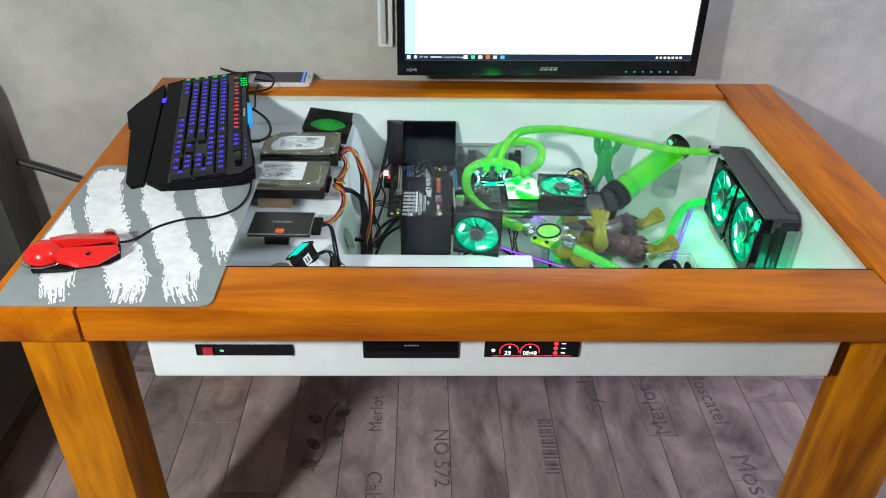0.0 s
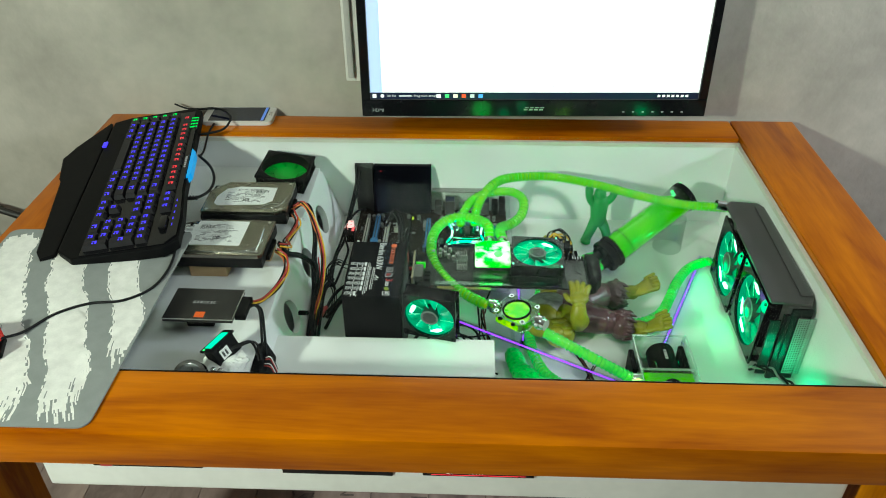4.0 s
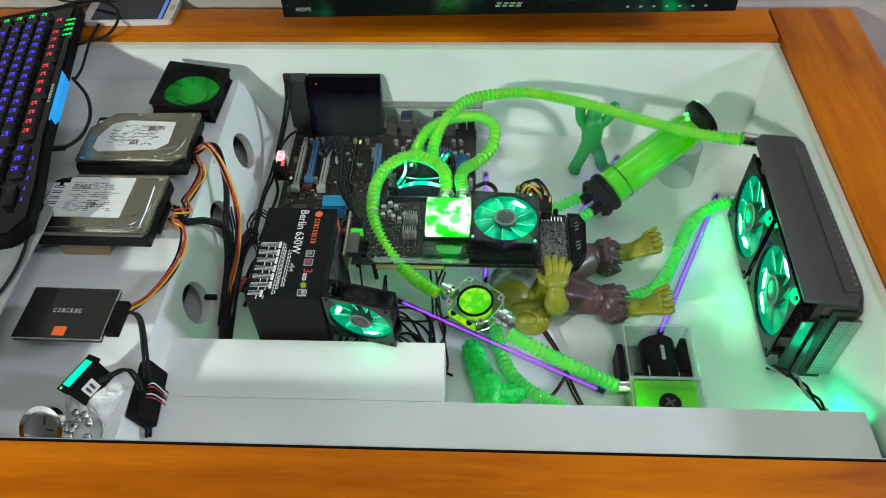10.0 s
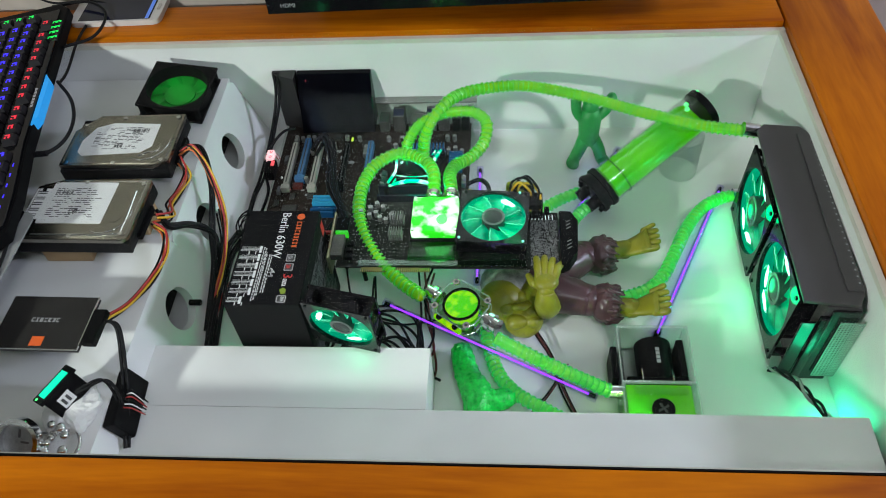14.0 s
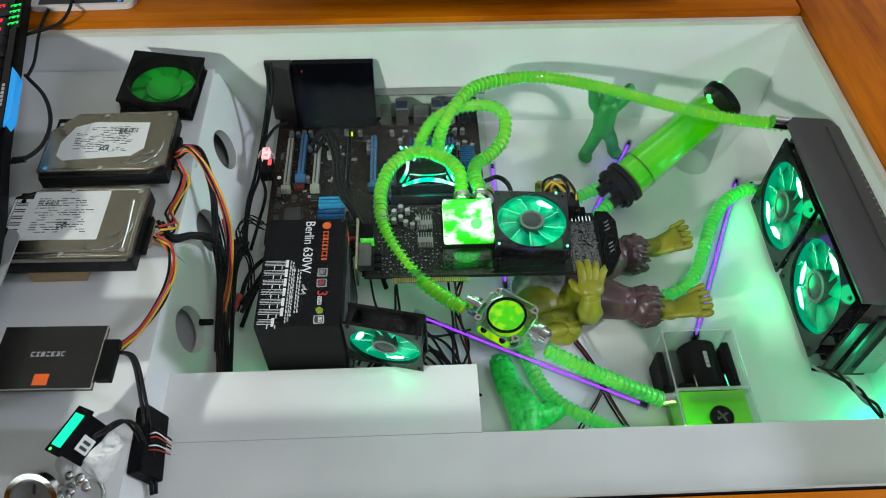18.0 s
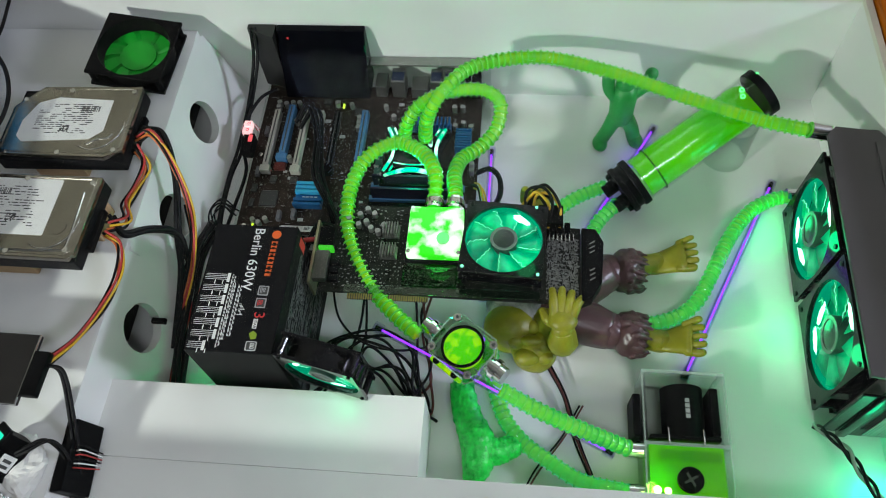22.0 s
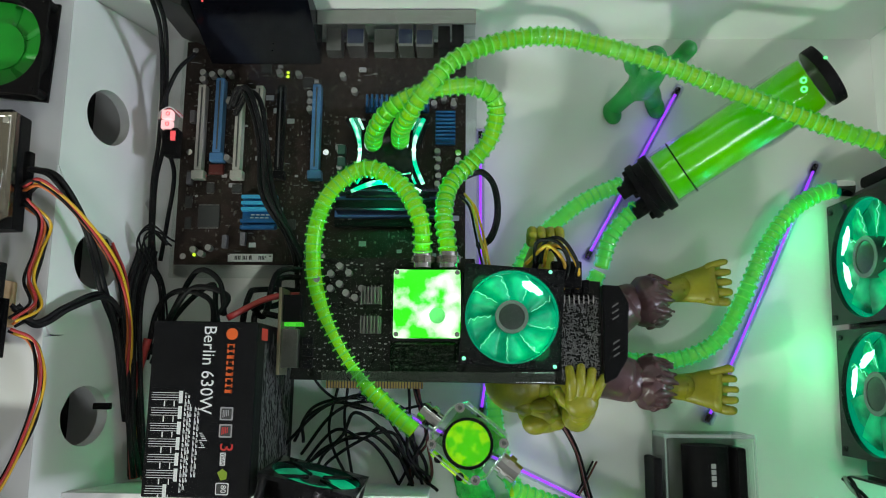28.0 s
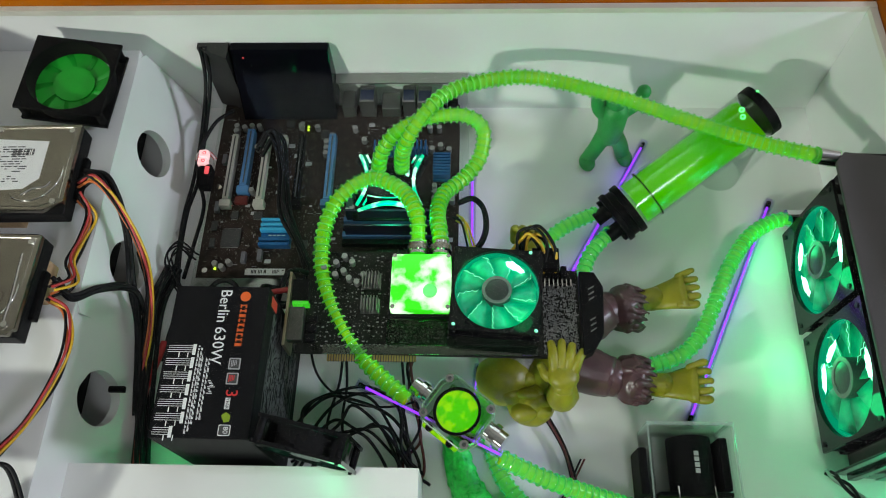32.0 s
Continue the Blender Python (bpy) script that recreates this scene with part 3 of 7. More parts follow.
# ---- things on and round the desk top ----
def rounded(w, h, r, n=6):
    pts = []
    for cx, cy, a0 in ((w / 2 - r, h / 2 - r, 0), (-w / 2 + r, h / 2 - r, 90), (-w / 2 + r, -h / 2 + r, 180), (w / 2 - r, -h / 2 + r, 270)):
        for k in range(n + 1):
            a = radians(a0 + 90 * k / n)
            pts.append((cx + r * math.cos(a), cy + r * math.sin(a)))
    return pts


PAD = mat("grey_pad_cloth", (0.23, 0.245, 0.235), 0.8, vary=0.08, scale=60, bump=0.05, bump_scale=900)
STROKE = mat("white_pad_print", (0.80, 0.79, 0.74), 0.8, vary=0.10, scale=70, bump=0.05, bump_scale=900)
TABLE = 0.7630
pad = thing("mouse_pad", pose(-0.4735, 1.107, TABLE), "grey mouse pad with ragged white brush strokes", "mouse pad")
part("cloth", prism(rounded(0.288, 0.400, 0.014), 0, 0.0022), PAD, pad)


def brush_stroke(a, b, width, seed):
    """A ragged stroke of dry paint: many thin bristle lines side by side, each with its own ends and gaps."""
    a, b = Vector((*a, 0)), Vector((*b, 0))
    d = (b - a).normalized()
    side = Vector((-d.y, d.x, 0))
    L = (b - a).length
    bm = bmesh.new()
    rs = random.Random(seed)
    n = int(width / 0.0015)
    step = 0.006
    for i in range(n):
        u = -width / 2 + width * (i + 0.5) / n
        edge = abs(2 * i / (n - 1) - 1)
        s0 = 0.022 * noise.noise(Vector((i * 0.21, seed, 0.3))) + 0.012 * rs.random() + 0.020 * edge ** 4
        s1 = L - 0.045 * noise.noise(Vector((i * 0.33, seed, 7.1))) - 0.035 * rs.random() ** 2 - 0.045 * edge ** 3
        dry = L * rs.uniform(0.80, 1.05)
        h = width / n * 0.56
        for k in range(int(L / step)):
            t0, t1 = k * step, (k + 1) * step
            if t1 < s0 or t0 > s1 or (t0 > dry and rs.random() < 0.55) or (edge > 0.88 and rs.random() < 0.35):
                continue
            row = []
            for t in (t0, t1):
                off = u + 0.014 * noise.noise(Vector((t * 14, seed * 3.1, 0.5))) + 0.16 * edge * u * noise.noise(Vector((t * 60, seed * 1.7, 4.0 if u > 0 else 9.0)))
                row.append(a + d * t + side * off)
            pts = [row[0] + side * h, row[0] - side * h, row[1] - side * h, row[1] + side * h]
            if all(abs(v.x) < 0.1425 and abs(v.y) < 0.1985 for v in pts):
                bm.faces.new([bm.verts.new((v.x, v.y, 0.00235)) for v in pts])
    return part("brush_stroke", bm, STROKE, pad, "ragged white brush stroke")


for k, (a, b, w) in enumerate((((-0.160, 0.075), (-0.058, -0.197), 0.046), ((-0.128, 0.182), (0.036, -0.203), 0.058), ((-0.030, 0.150), (0.112, -0.196), 0.052), ((0.052, 0.165), (0.150, -0.100), 0.042))):
    brush_stroke(a, b, w, 3 + k)
tag = part("woven_tag", prism(rounded(0.050, 0.022, 0.003), 0.0024, 0.0032), BLACK, pad, "black corner tag with red mark")
tag.location = (0.105, 0.190, 0)
mk_ = part("tag_mark", prism([(-0.016, -0.006), (-0.002, -0.006), (-0.006, 0.006), (-0.012, 0.006)], 0.0034, 0.0038), PRINT_RED, tag)

# keyboard: x runs along the key rows, y towards the function keys
kb = thing("keyboard", pose(-0.4575, 1.4475, TABLE + 0.0005, 4, 0, -78.5), "black gaming keyboard with blue, red and green lit keys", "keyboard")
KEYCAP = mat("grey_black_keycap", (0.012, 0.011, 0.013), 0.45, spec=0.25, vary=0.2, scale=80)
base_pts = [(-0.262, -0.062), (-0.250, -0.092), (0.195, -0.095), (0.224, -0.070), (0.230, 0.062), (0.212, 0.084), (0.150, 0.084), (0.060, 0.0775), (-0.252, 0.0765), (-0.268, 0.060)]
part("base", prism(base_pts, 0.0, 0.017), BLACK, kb, bevel=0.0025)
part("key_bed", rbox(-0.248, 0.222, -0.058, 0.0655, 0.0172, 0.0190, 0.0008), BLACK_GLOSS, kb)
part("back_strip", prism([(-0.170, 0.0660), (0.222, 0.0660), (0.204, 0.0810), (0.150, 0.0810), (0.060, 0.0745), (-0.165, 0.0740)], 0.0172, 0.021), BLACK_GLOSS, kb)
part("palm_rest", prism([(-0.262, -0.1005), (-0.166, -0.148), (-0.128, -0.164), (-0.048, -0.152), (-0.036, -0.143), (0.182, -0.1305), (0.207, -0.119), (0.200, -0.0985), (-0.240, -0.0965)], 0.0, 0.0135), BLACK, kb, bevel=0.003)
part("accent", prism([(-0.082, 0.0755), (0.025, 0.0755), (0.010, 0.0825), (-0.068, 0.0825)], 0.006, 0.0195), glow("blue_accent_lamp", (0.02, 0.30, 0.75), 0.55), kb, "sky-blue lit accent")
cap_cache = {}


def keycap(x, y, w, d, legend, h=0.0085):
    key = (round(w, 4), round(d, 4), h)
    if key not in cap_cache:
        bm = bmesh.new()
        lo = [bm.verts.new(p) for p in ((-w / 2, -d / 2, 0), (w / 2, -d / 2, 0), (w / 2, d / 2, 0), (-w / 2, d / 2, 0))]
        t = 0.0024
        hi = [bm.verts.new(p) for p in ((-w / 2 + t, -d / 2 + t * 0.9, h), (w / 2 - t, -d / 2 + t * 0.9, h), (w / 2 - t, d / 2 - t, h - 0.0006), (-w / 2 + t, d / 2 - t, h - 0.0006))]
        bm.faces.new(hi)
        for i in range(4):
            bm.faces.new((lo[i], lo[(i + 1) % 4], hi[(i + 1) % 4], hi[i]))
        ob = part("key", bm, KEYCAP, kb)
        cap_cache[key] = ob.data
    else:
        ob = new("key", cap_cache[key])
        ob.parent = kb
    ob.location = (x, y, 0.0192)
    if legend:
        bm = bmesh.new()
        lw = 0.0066 if w > 0.014 and w < 0.02 else 0.0044 if w < 0.014 else 0.0085
        box(-lw / 2, lw / 2, 0.0008, 0.0032, h - 0.0002, h + 0.00025, bm)
        box(-lw / 2, -lw / 2 + 0.0017, -0.0036, 0.0008, h - 0.0002, h + 0.00025, bm)
        box(lw / 2 - 0.0024, lw / 2, -0.0036, -0.0016, h - 0.0002, h + 0.00025, bm)
        k = ("legend", legend.name, lw)
        if k not in cap_cache:
            lg = part("legend", bm, legend, ob)
            cap_cache[k] = lg.data
        else:
            bm.free()
            lg = new("legend", cap_cache[k])
            lg.parent = ob


U, KS = 0.0188, 0.0172
X0 = -0.212
row_y = [0.030, 0.0112, -0.0076, -0.0264, -0.0452]
row_w = [[1] * 13 + [2], [1.5] + [1] * 12 + [1.5], [1.75] + [1] * 11 + [2.25], [2.25] + [1] * 10 + [2.75], [1.25] * 3 + [6.25] + [1.25] * 4]
for y, ws in zip(row_y, row_w):
    x = X0
    for w in ws:
        keycap(x + w * U / 2, y, w * U - (U - KS), KS, LED_BLUE if w < 6 else None)
        x += w * U
    keycap(X0 - 0.0135, y, KS, KS, KEY_GREEN)
for i in range(13):
    gapx = 0.0 if i == 0 else 0.013 if i < 5 else 0.021 if i < 9 else 0.029
    keycap(X0 + U * (i + 0.5) + gapx, 0.0560, KS, KS, KEY_RED)
for c in range(4):
    for y in (0.0672, 0.0735):
        keycap(X0 + 0.006 + 0.0130 * c, y, 0.0115, 0.0056, KEY_GREEN, 0.004)
NX = X0 + 15 * U + 0.006
for r in (0, 1):
    for c in range(3):
        keycap(NX + U * (c + 0.5), row_y[r], KS, KS, LED_BLUE)
for c in range(3):
    keycap(NX + U * (c + 0.5), 0.0560, KS, KS, LED_BLUE)
keycap(NX + U * 1.5, row_y[3], KS, KS, LED_BLUE)
for c in range(3):
    keycap(NX + U * (c + 0.5), row_y[4], KS, KS, LED_BLUE)
MX = NX + 3 * U + 0.006
for r in range(5):
    for c in range(4):
        if r == 4 and c == 1 or c == 3 and r in (2, 4):
            continue
        wide = 2 if r == 4 and c == 0 else 1
        tall = 2 if c == 3 and r in (1, 3) else 1
        keycap(MX + U * (c + wide / 2), row_y[r] - (tall - 1) * U / 2, wide * U - (U - KS), tall * U - (U - KS), LED_BLUE)
bm = bmesh.new()
for i in range(5):
    box(0.098 + 0.018 * i, 0.104 + 0.018 * i, 0.0700, 0.0715, 0.0208, 0.0213, bm)
part("status_light", bm, LED_BLUE, kb)
bm = bmesh.new()
for i in range(6):
    box(-0.050 + 0.007 * i, -0.045 + 0.007 * i, 0.0680, 0.0715, 0.0208, 0.0213, bm)
part("maker_mark", bm, PRINT_GREY, kb)
part("volume_roller", rbox(0.150, 0.185, 0.052, 0.064, 0.019, 0.026, 0.003), BLACK_GLOSS, kb, smooth=True)
tube("cable", [(-0.16, 0.078, 0.008), (-0.18, 0.12, 0.004), (-0.235, 0.13, 0.004), (-0.27, 0.10, 0.010), (-0.285, 0.04, 0.006)], 0.0022, RUBBER, kb)
kbc = thing("usb_cable", pose(0, 0, 0), "thin black cable curling from the keyboard on glass", "cable")
tube("wire", [(-0.393, 1.545, 0.773), (-0.362, 1.510, 0.769), (-0.345, 1.470, 0.766), (-0.343, 1.430, 0.766), (-0.357, 1.405, 0.768), (-0.378, 1.400, 0.770)], 0.0024, RUBBER, kbc)
bm = bmesh.new()
for k in range(5):
    cyl(0.0040, 0, 0.0025, 12, m=pose(-0.357 - 0.0045 * k, 1.405 - 0.0012 * k, 0.768 + 0.0005 * k, 0, 90, 10), bm=bm)
part("strain_relief", bm, RUBBER, kbc)
tube("wire", [(-0.405, 1.735, 0.766), (-0.408, 1.66, 0.766), (-0.395, 1.58, 0.766), (-0.392, 1.545, 0.770)], 0.0020, RUBBER, kbc)
tube("wire", [(-0.36, 1.735, 0.767), (-0.42, 1.748, 0.772), (-0.47, 1.738, 0.776), (-0.50, 1.742, 0.784)], 0.0018, RUBBER, kbc)

part("side_button", rbox(-0.160, -0.140, -0.0945, -0.0870, 0.0172, 0.0200, 0.0008), LED_BLUE, kb, "blue lit side button")
# mouse
mouse = thing("computer_mouse", pose(-0.545, 1.016, TABLE + 0.0024, 0, 0, 18), "red gaming mouse with split angular shell panels", "mouse")
def shell(name, pts, z0, z1, top, m, bev=0.003):
    bm = prism(pts, z0, z1)
    for v in bm.verts:
        if v.co.z > (z0 + z1) / 2:
            v.co.z += top(v.co.x, v.co.y)
    return part(name, bm, m, mouse, smooth=True, bevel=bev)
part("chassis", prism([(-0.058, -0.020), (-0.02, -0.032), (0.045, -0.030), (0.060, -0.020), (0.060, 0.014), (0.03, 0.026), (-0.045, 0.022)], 0.001, 0.011), BLACK, mouse, bevel=0.002)
part("spine", rbox(-0.03, 0.052, -0.009, 0.004, 0.0112, 0.020, 0.002), BLACK, mouse)
bm = ball(0.030, (-0.038, 0.0, 0.011), (0.98, 0.86, 0.80), n=16)
for v in bm.verts:
    v.co.z = max(v.co.z, 0.0115)
    v.co.y *= 1.0 - 0.25 * max(0.0, (-0.045 - v.co.x) / 0.03)
part("palm_shell", bm, RED, mouse, "rounded glossy red palm shell", smooth="all")
part("palm_trim", sweep([Vector((-0.038 + 0.0315 * math.cos(a), 0.0275 * math.sin(a), 0.0105)) for a in (radians(150 + 12 * k) for k in range(16))], 0.0013, 6), CHROME, mouse, "silver line under the palm shell", smooth="all")
shell("button_shell", [(-0.028, 0.004), (0.004, 0.001), (0.057, -0.003), (0.061, 0.008), (0.042, 0.015), (0.040, 0.028), (0.014, 0.036), (-0.010, 0.030), (-0.030, 0.014)], 0.0122, 0.0225, lambda x, y: 0.011 - max(0.0, x) * 0.16 - max(0.0, y - 0.016) * 0.55, RED, 0.0012)
shell("button_shell", [(-0.014, -0.010), (0.004, -0.013), (0.058, -0.011), (0.060, -0.020), (0.032, -0.043), (0.006, -0.042), (-0.024, -0.021)], 0.0100, 0.0190, lambda x, y: 0.010 - max(0.0, x) * 0.14 + (y + 0.01) * 0.35, RED, 0.0012)
part("scroll_wheel", cyl(0.0095, -0.0035, 0.0035, 20, m=pose(0.048, 0.019, 0.019, 90, 0, 0)), CHROME, mouse, smooth=True)
part("screw", cyl(0.0028, 0.0205, 0.0232, 12, m=pose(0.020, -0.026, 0.0)), BLACK, mouse)
part("screw_head", cyl(0.0012, 0.0232, 0.0236, 10, m=pose(0.020, -0.026, 0.0)), CHROME, mouse)
part("side_blade", prism([(-0.055, -0.026), (-0.012, -0.036), (0.002, -0.030), (-0.045, -0.020)], 0.003, 0.009), BLACK_GLOSS, mouse)
part("thumb_wing", prism([(-0.024, 0.016), (-0.006, 0.034), (-0.030, 0.030)], 0.010, 0.020), BLACK, mouse, bevel=0.001)
mc = thing("mouse_cable", pose(0, 0, 0), "thin black mouse cable lying on the pad", "cable")
tube("wire", [(-0.492, 1.034, 0.781), (-0.478, 1.062, 0.769), (-0.455, 1.100, 0.7676), (-0.418, 1.124, 0.7676), (-0.375, 1.132, 0.7676), (-0.345, 1.160, 0.7676), (-0.336, 1.205, 0.7676), (-0.343, 1.262, 0.7675), (-0.362, 1.34, 0.767), (-0.378, 1.40, 0.767)], 0.0019, RUBBER, mc)

# phone
SCREEN_OFF = mat("dark_phone_screen", (0.012, 0.014, 0.03), 0.08, vary=0.4, scale=30)
ph = thing("smartphone", pose(-0.3655, 1.7265, 0.7625, 0, 0, 1.5), "white smartphone lying face up on the back board", "phone")
part("body", prism(rounded(0.140, 0.070, 0.010), 0, 0.0085), mat("white_phone_plastic", (0.62, 0.60, 0.58), 0.3, vary=0.05), ph, bevel=0.0015)
part("screen", prism(rounded(0.112, 0.062, 0.001), 0.0086, 0.0089), SCREEN_OFF, ph)
bm = box(0.048, 0.0535, -0.030, 0.030, 0.0089, 0.0091)
part("screen_light", bm, glow("phone_screen_glow", (0.10, 0.20, 0.65), 0.6), ph, "blue lit strip at the edge of the display")
part("home_button", prism(rounded(0.005, 0.016, 0.002), 0.0086, 0.0093), CHROME, ph).location = (0.063, 0, 0)

# monitor
MX0, MX1, MZ0, MY = -0.1035, 0.5335, 0.8115, 1.648
MW, MH = MX1 - MX0, 0.372
mon = thing("monitor", pose((MX0 + MX1) / 2, MY, MZ0, -3, 0, 1.5), "black widescreen monitor showing a white window, fixed to the wall", "monitor")
W2 = MW / 2
part("housing", rbox(-W2, W2, 0.004, 0.048, 0.0, MH, 0.006), BLACK_GLOSS, mon, smooth=True)
for nm, a, b, c, d in (("lower_bezel", -W2, W2, 0.0, 0.032), ("upper_bezel", -W2, W2, MH - 0.016, MH), ("side_bezel", -W2, -W2 + 0.016, 0.032, MH - 0.016), ("side_bezel", W2 - 0.016, W2, 0.032, MH - 0.016)):
    part(nm, rbox(a, b, -0.004, 0.0038, c, d, 0.0015), BLACK_GLOSS, mon)
SX0, SX1, SZ0, SZ1 = -W2 + 0.0165, W2 - 0.0165, 0.0325, MH - 0.0165
part("screen", box(SX0, SX1, 0.0005, 0.0035, SZ0, SZ1), glow("white_display", (0.97, 0.98, 1.0), 0.95), mon, "bright white display area")
part("task_bar", box(SX0, SX1, -0.0008, 0.0002, SZ0, SZ0 + 0.0125), glow("dark_task_bar", (0.006, 0.010, 0.030), 0.8), mon)
part("side_strip", box(SX0, SX0 + 0.022, -0.0008, 0.0002, SZ0 + 0.0128, SZ1), glow("pale_blue_window_edge", (0.45, 0.55, 0.85), 0.8), mon)
ICON = [glow("icon_" + n, c, 1.0) for n, c in (("white", (0.8, 0.8, 0.8)), ("green", (0.1, 0.6, 0.2)), ("pale", (0.8, 0.75, 0.6)), ("red", (0.8, 0.08, 0.03)), ("grey", (0.5, 0.5, 0.55)), ("blue", (0.1, 0.35, 0.8)))]
for i, mm in enumerate(ICON):
    part("task_icon", box(SX0 + 0.122 + 0.0155 * i, SX0 + 0.130 + 0.0155 * i, -0.0014, -0.0009, SZ0 + 0.0028, SZ0 + 0.0098), mm, mon)
part("task_icon", box(SX0 + 0.004, SX0 + 0.011, -0.0014, -0.0009, SZ0 + 0.003, SZ0 + 0.010), ICON[0], mon)
part("task_icon", cyl(0.0034, 0, 0.0004, 16, m=pose(SX0 + 0.022, -0.0010, SZ0 + 0.0064, 90, 0, 0)), ICON[0], mon)
text("task_text", "Ich bin", 0.0064, pose(SX0 + 0.030, -0.0010, SZ0 + 0.0064, 90, 0, 0), ICON[4], mon, align="LEFT")
part("task_bar_mark", box(SX0 + 0.053, SX0 + 0.076, -0.0014, -0.0009, SZ0 + 0.0050, SZ0 + 0.0078), ICON[4], mon)
text("task_text", ". Frag mich etwas.", 0.0064, pose(SX0 + 0.077, -0.0010, SZ0 + 0.0064, 90, 0, 0), ICON[4], mon, align="LEFT")
bm = bmesh.new()
for i in range(7):
    box(SX1 - 0.075 + 0.0085 * i, SX1 - 0.070 + 0.0085 * i, -0.0014, -0.0009, SZ0 + 0.0045, SZ0 + 0.0085, bm)
part("tray_icons", bm, ICON[0], mon)
bm = bmesh.new()
rngm = random.Random(8)
for i in range(26):
    u, v = SX0 + 0.09 + rngm.random() * 0.28, SZ0 + 0.02 + rngm.random() ** 2 * 0.2
    box(u, u + 0.0012 + rngm.random() * 0.002, -0.0006, 0.0001, v, v + 0.0012, bm)
part("screen_specks", bm, PRINT_GREY, mon)
text("bezel_text", "HDMI", 0.0085, pose(-W2 + 0.030, -0.0041, 0.012, 90, 0, 0), PRINT_GREY, mon)
bm = bmesh.new()
for i in range(4):
    box(-0.018 + 0.0095 * i, -0.011 + 0.0095 * i, -0.0046, -0.0041, 0.0120, 0.0150, bm)
    box(-0.016 + 0.0095 * i, -0.009 + 0.0095 * i, -0.0046, -0.0041, 0.0165, 0.0185, bm)
part("maker_mark", bm, mat("silver_mark", (0.6, 0.6, 0.6), 0.3, 0.8), mon, "silver bar-shaped maker's mark")
bm = bmesh.new()
for i in range(7):
    box(0.165 + 0.018 * i, 0.169 + 0.018 * i, -0.0045, -0.0041, 0.008, 0.0105, bm)
part("button_marks", bm, PRINT_GREY, mon)
part("wall_arm", rbox(-0.05, 0.05, 0.0485, WALL_Y - MY - 0.004, 0.14, 0.24, 0.004), BLACK_METAL, mon)
br = thing("wall_socket_plate", pose(-0.150, WALL_Y - 0.001, 0.900), "white cable duct and socket plate on the wall", "socket")
part("plate", rbox(0.002, 0.034, -0.012, 0.0, -0.065, 0.20, 0.003), mat("white_socket_plastic", (0.75, 0.74, 0.70), 0.4, vary=0.04), br, smooth=True)
part("duct", rbox(0.008, 0.020, -0.022, -0.0125, -0.055, 0.19, 0.003), mat("grey_duct_plastic", (0.5, 0.49, 0.46), 0.45, vary=0.05), br)

# dark furniture beside the desk, and a braided cable hanging to the desk
sofa = thing("armchair", pose(-1.10, 1.50, 0), "dark grey-brown fabric armchair standing beside the desk", "armchair")
FABRIC = mat("dark_taupe_fabric", (0.060, 0.055, 0.046), 0.9, vary=0.2, scale=30, bump=0.3, bump_scale=700)
bm = rbox(-0.34, 0.10, 0.10, 0.235, 0.12, 0.78, 0.04)
for v in bm.verts:
    if v.co.x > 0 and v.co.z < 0.5:
        v.co.x += 0.08 * (0.5 - v.co.z)
part("backrest", bm, FABRIC, sofa, smooth=True)
part("seat", rbox(-0.34, 0.16, -0.55, 0.098, 0.12, 0.36, 0.04), FABRIC, sofa, smooth=True)
for lx in (-0.30, 0.12):
    for ly in (-0.50, 0.19):
        part("leg", cyl(0.02, 0.0, 0.12, 16, 0.016, pose(lx, ly, 0)), BLACK, sofa)
cab = thing("braided_cable", pose(0, 0, 0), "black braided cable slung beside the desk", "cable")
tube("sleeve", [(-1.16, 1.70, 0.640), (-1.04, 1.715, 0.578), (-0.94, 1.72, 0.540), (-0.86, 1.722, 0.510), (-0.70, 1.722, 0.470), (-0.58, 1.722, 0.46)], 0.008, mat("braided_sleeve", (0.02, 0.018, 0.016), 0.5, vary=0.6, scale=200, bump=0.4, bump_scale=500), cab)
part("end_plug", cyl(0.011, -0.04, 0.04, 16, m=pose(-0.56, 1.722, 0.46, 0, 90, 0)), BLACK, cab)
# ---- left shelf with drives ----
SH_Z = 0.690
shelf = thing("drive_shelf", pose(0, 0, 0), "white boxed shelf with round cable holes along its side", "shelf")
part("shelf_top", rbox(BX0 + 0.001, -0.199, FY0 + 0.001, BY1 - 0.001, SH_Z - 0.014, SH_Z, 0.0012), WHITE, shelf)
# side panel: slanted, local x along the desk depth, local y up the slope
SIDE_X1, SIDE_X0 = -0.1985, -0.158
slope = math.atan2(SH_Z - FLOOR_IN, SIDE_X0 - SIDE_X1)
side_h = math.hypot(SH_Z - FLOOR_IN, SIDE_X0 - SIDE_X1)
bm = bmesh.new()
Y0, Y1 = FY0 + 0.001, BY1 - 0.001
cuts = [Y0, 1.330, 1.470, Y1]
holes = [1.257, 1.402, 1.545]
for a, b, hc in zip(cuts, cuts[1:], holes):
    pl = plate_with_hole(b - a, side_h, 0.0275, -0.012, 0.0, 44, cx=hc - (a + b) / 2, cy=0.006)
    for v in pl.verts:
        v.co.x += (a + b) / 2
    me = bpy.data.meshes.new("tmp")
    pl.to_mesh(me)
    pl.free()
    bm.from_mesh(me)
    bpy.data.meshes.remove(me)
side = part("side_panel", bm, WHITE, shelf)
ux, uz = (SIDE_X1 - SIDE_X0) / side_h, (SH_Z - FLOOR_IN) / side_h
side.matrix_basis = Matrix(((0, ux, uz, (SIDE_X0 + SIDE_X1) / 2), (1, 0, 0, 0), (0, uz, -ux, (SH_Z + FLOOR_IN) / 2), (0, 0, 0, 1)))
